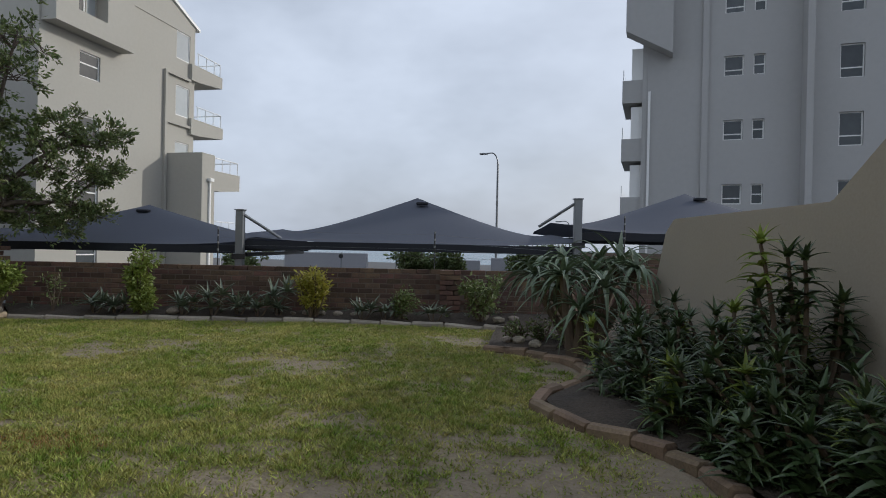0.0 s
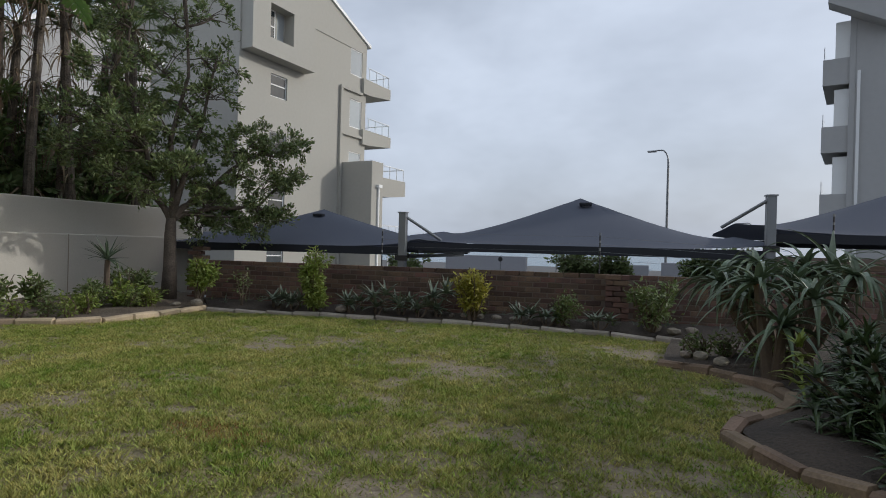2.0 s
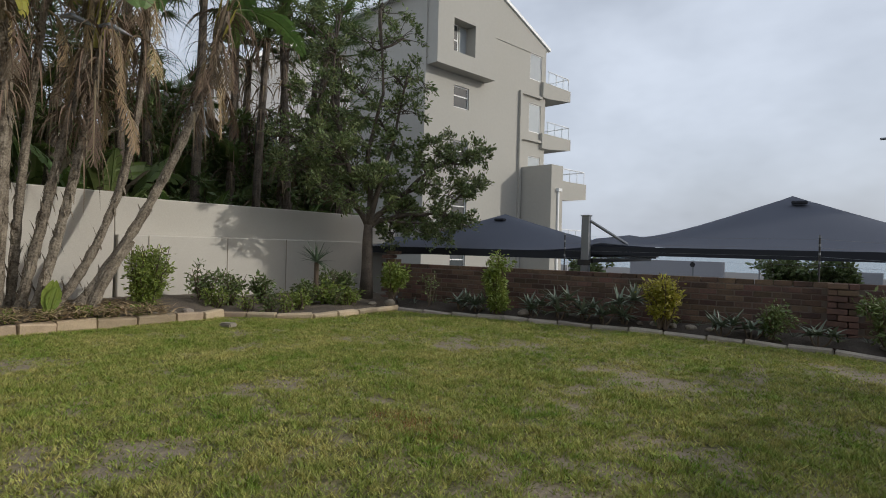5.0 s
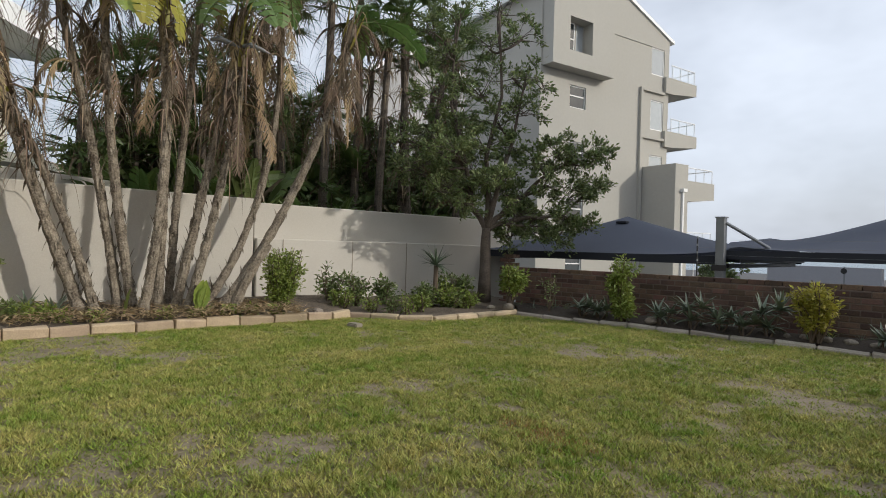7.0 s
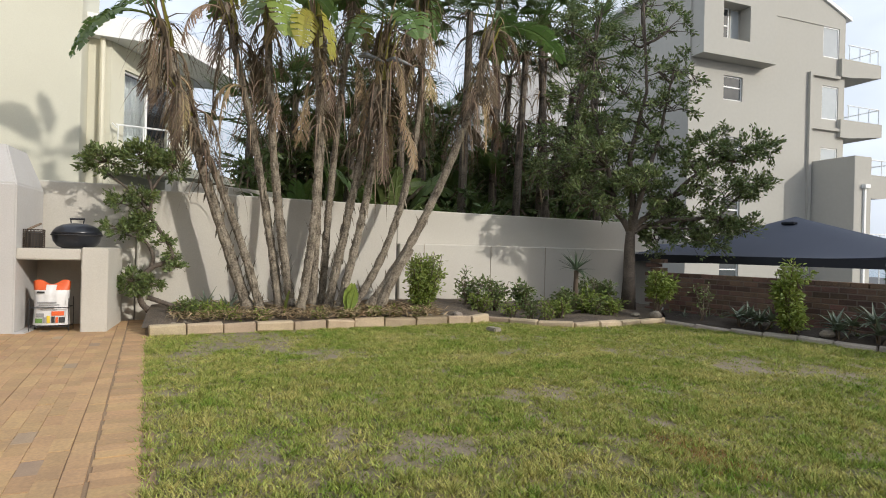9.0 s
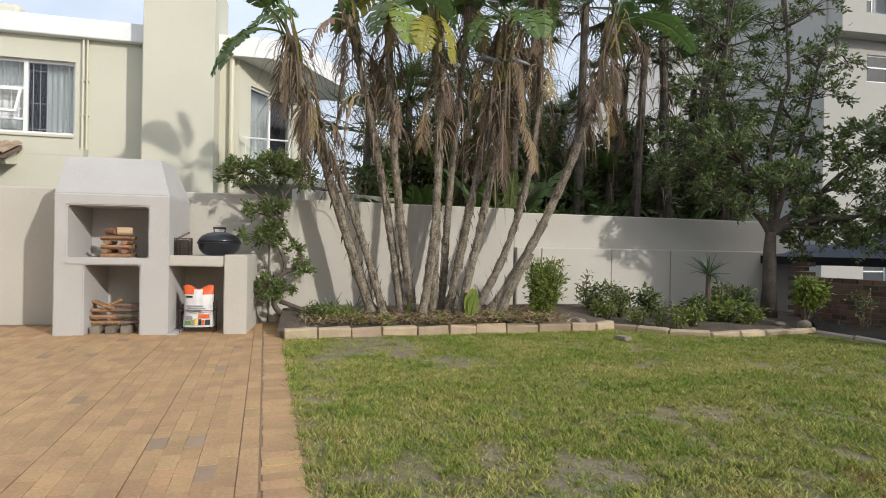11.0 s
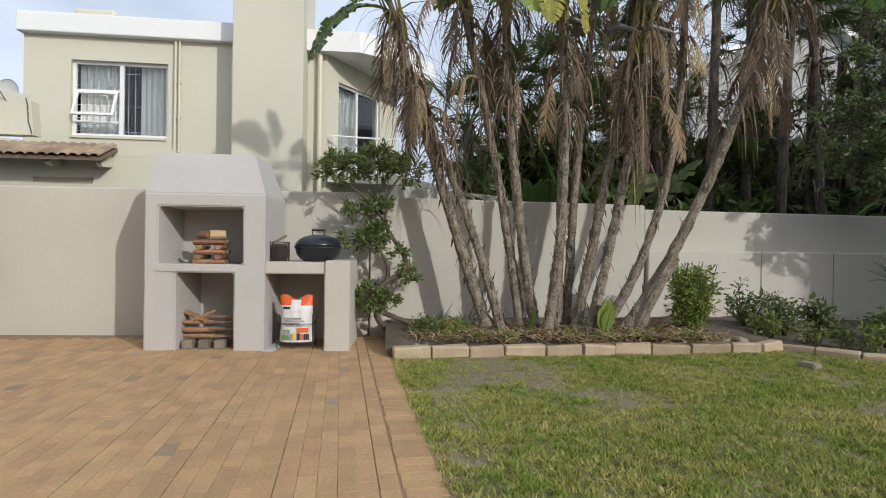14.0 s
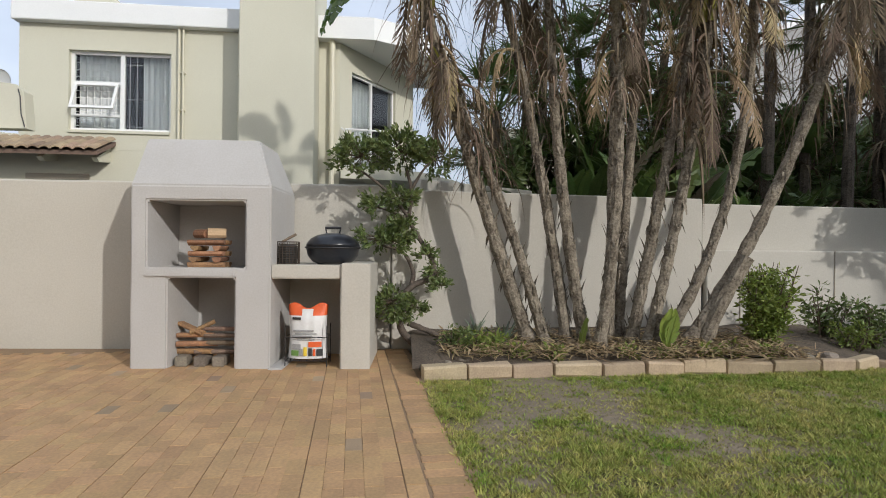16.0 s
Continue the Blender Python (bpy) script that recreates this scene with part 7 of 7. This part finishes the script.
if spare_v:
    part_py("bricks", (spare_v, spare_f), brick_mat, bw, kind="stuff")

# ---- paving ----
pv = tagged(new("floor_paving"), "tan clay paver terrace laid in straight rows", "paving", kind="structure")
pv.matrix_basis = pose(-8.36, -0.485, 0, 0, 0, 6.8)
PL, PW, PH = 0.216, 0.104, 0.05
rp = random.Random(8)
kinds = [block_mesh("paver", PL, PW, PH, paver_mat, 0.0016, rp, 0.0012) for _ in range(6)] + [block_mesh("paver", PL, PW, PH, paver_grey, 0.0016, rp, 0.0012)]
rest = {0: ([], []), 1: ([], [])}
count = 0
for row in range(60):
    y = -0.195 - row * (PW + 0.0014) - (0.005 if row % 5 == 1 else 0)
    for i in range(60):
        x = -1.6 + i * (PL + 0.0025) + (PL / 2 if row % 2 else 0)
        w = pv.matrix_basis @ Vector((x, y, 0))
        if w.x < -9.8 or w.x > 3.2 or w.y < -8.0:
            continue
        grey = rp.random() < 0.03
        me = kinds[6] if grey else kinds[rp.randrange(6)]
        m = pose(x, y, -PH + rp.uniform(-0.0015, 0.0015), rp.uniform(-0.25, 0.25), rp.uniform(-0.2, 0.2), rp.uniform(-0.35, 0.35))
        if count < 300 and -6.6 < w.x < -3.4 and w.y > -2.6:
            piece("paver", me, m, pv)
            count += 1
        else:
            v, f = rest[1 if grey else 0]
            o = len(v)
            v.extend(m @ q.co for q in me.vertices)
            f.extend(tuple(k + o for k in p.vertices) for p in me.polygons)
for i in range(112):   # soldier course along the lawn, parted from the rows by an open joint
    x = -1.55 + i * (PW + 0.003)
    m = pose(x, -0.018 + rp.uniform(-0.006, 0.006), -PH + rp.uniform(-0.003, 0.001), rp.uniform(-0.6, 0.6), rp.uniform(-0.4, 0.4), 90 + rp.uniform(-0.8, 0.8))
    v, f = rest[0]
    me = kinds[rp.randrange(6)]
    o = len(v)
    v.extend(m @ q.co for q in me.vertices)
    f.extend(tuple(k + o for k in p.vertices) for p in me.polygons)
for g, mat in ((0, paver_mat), (1, paver_grey)):
    part_py("pavers", rest[g], mat, pv, kind="stuff")
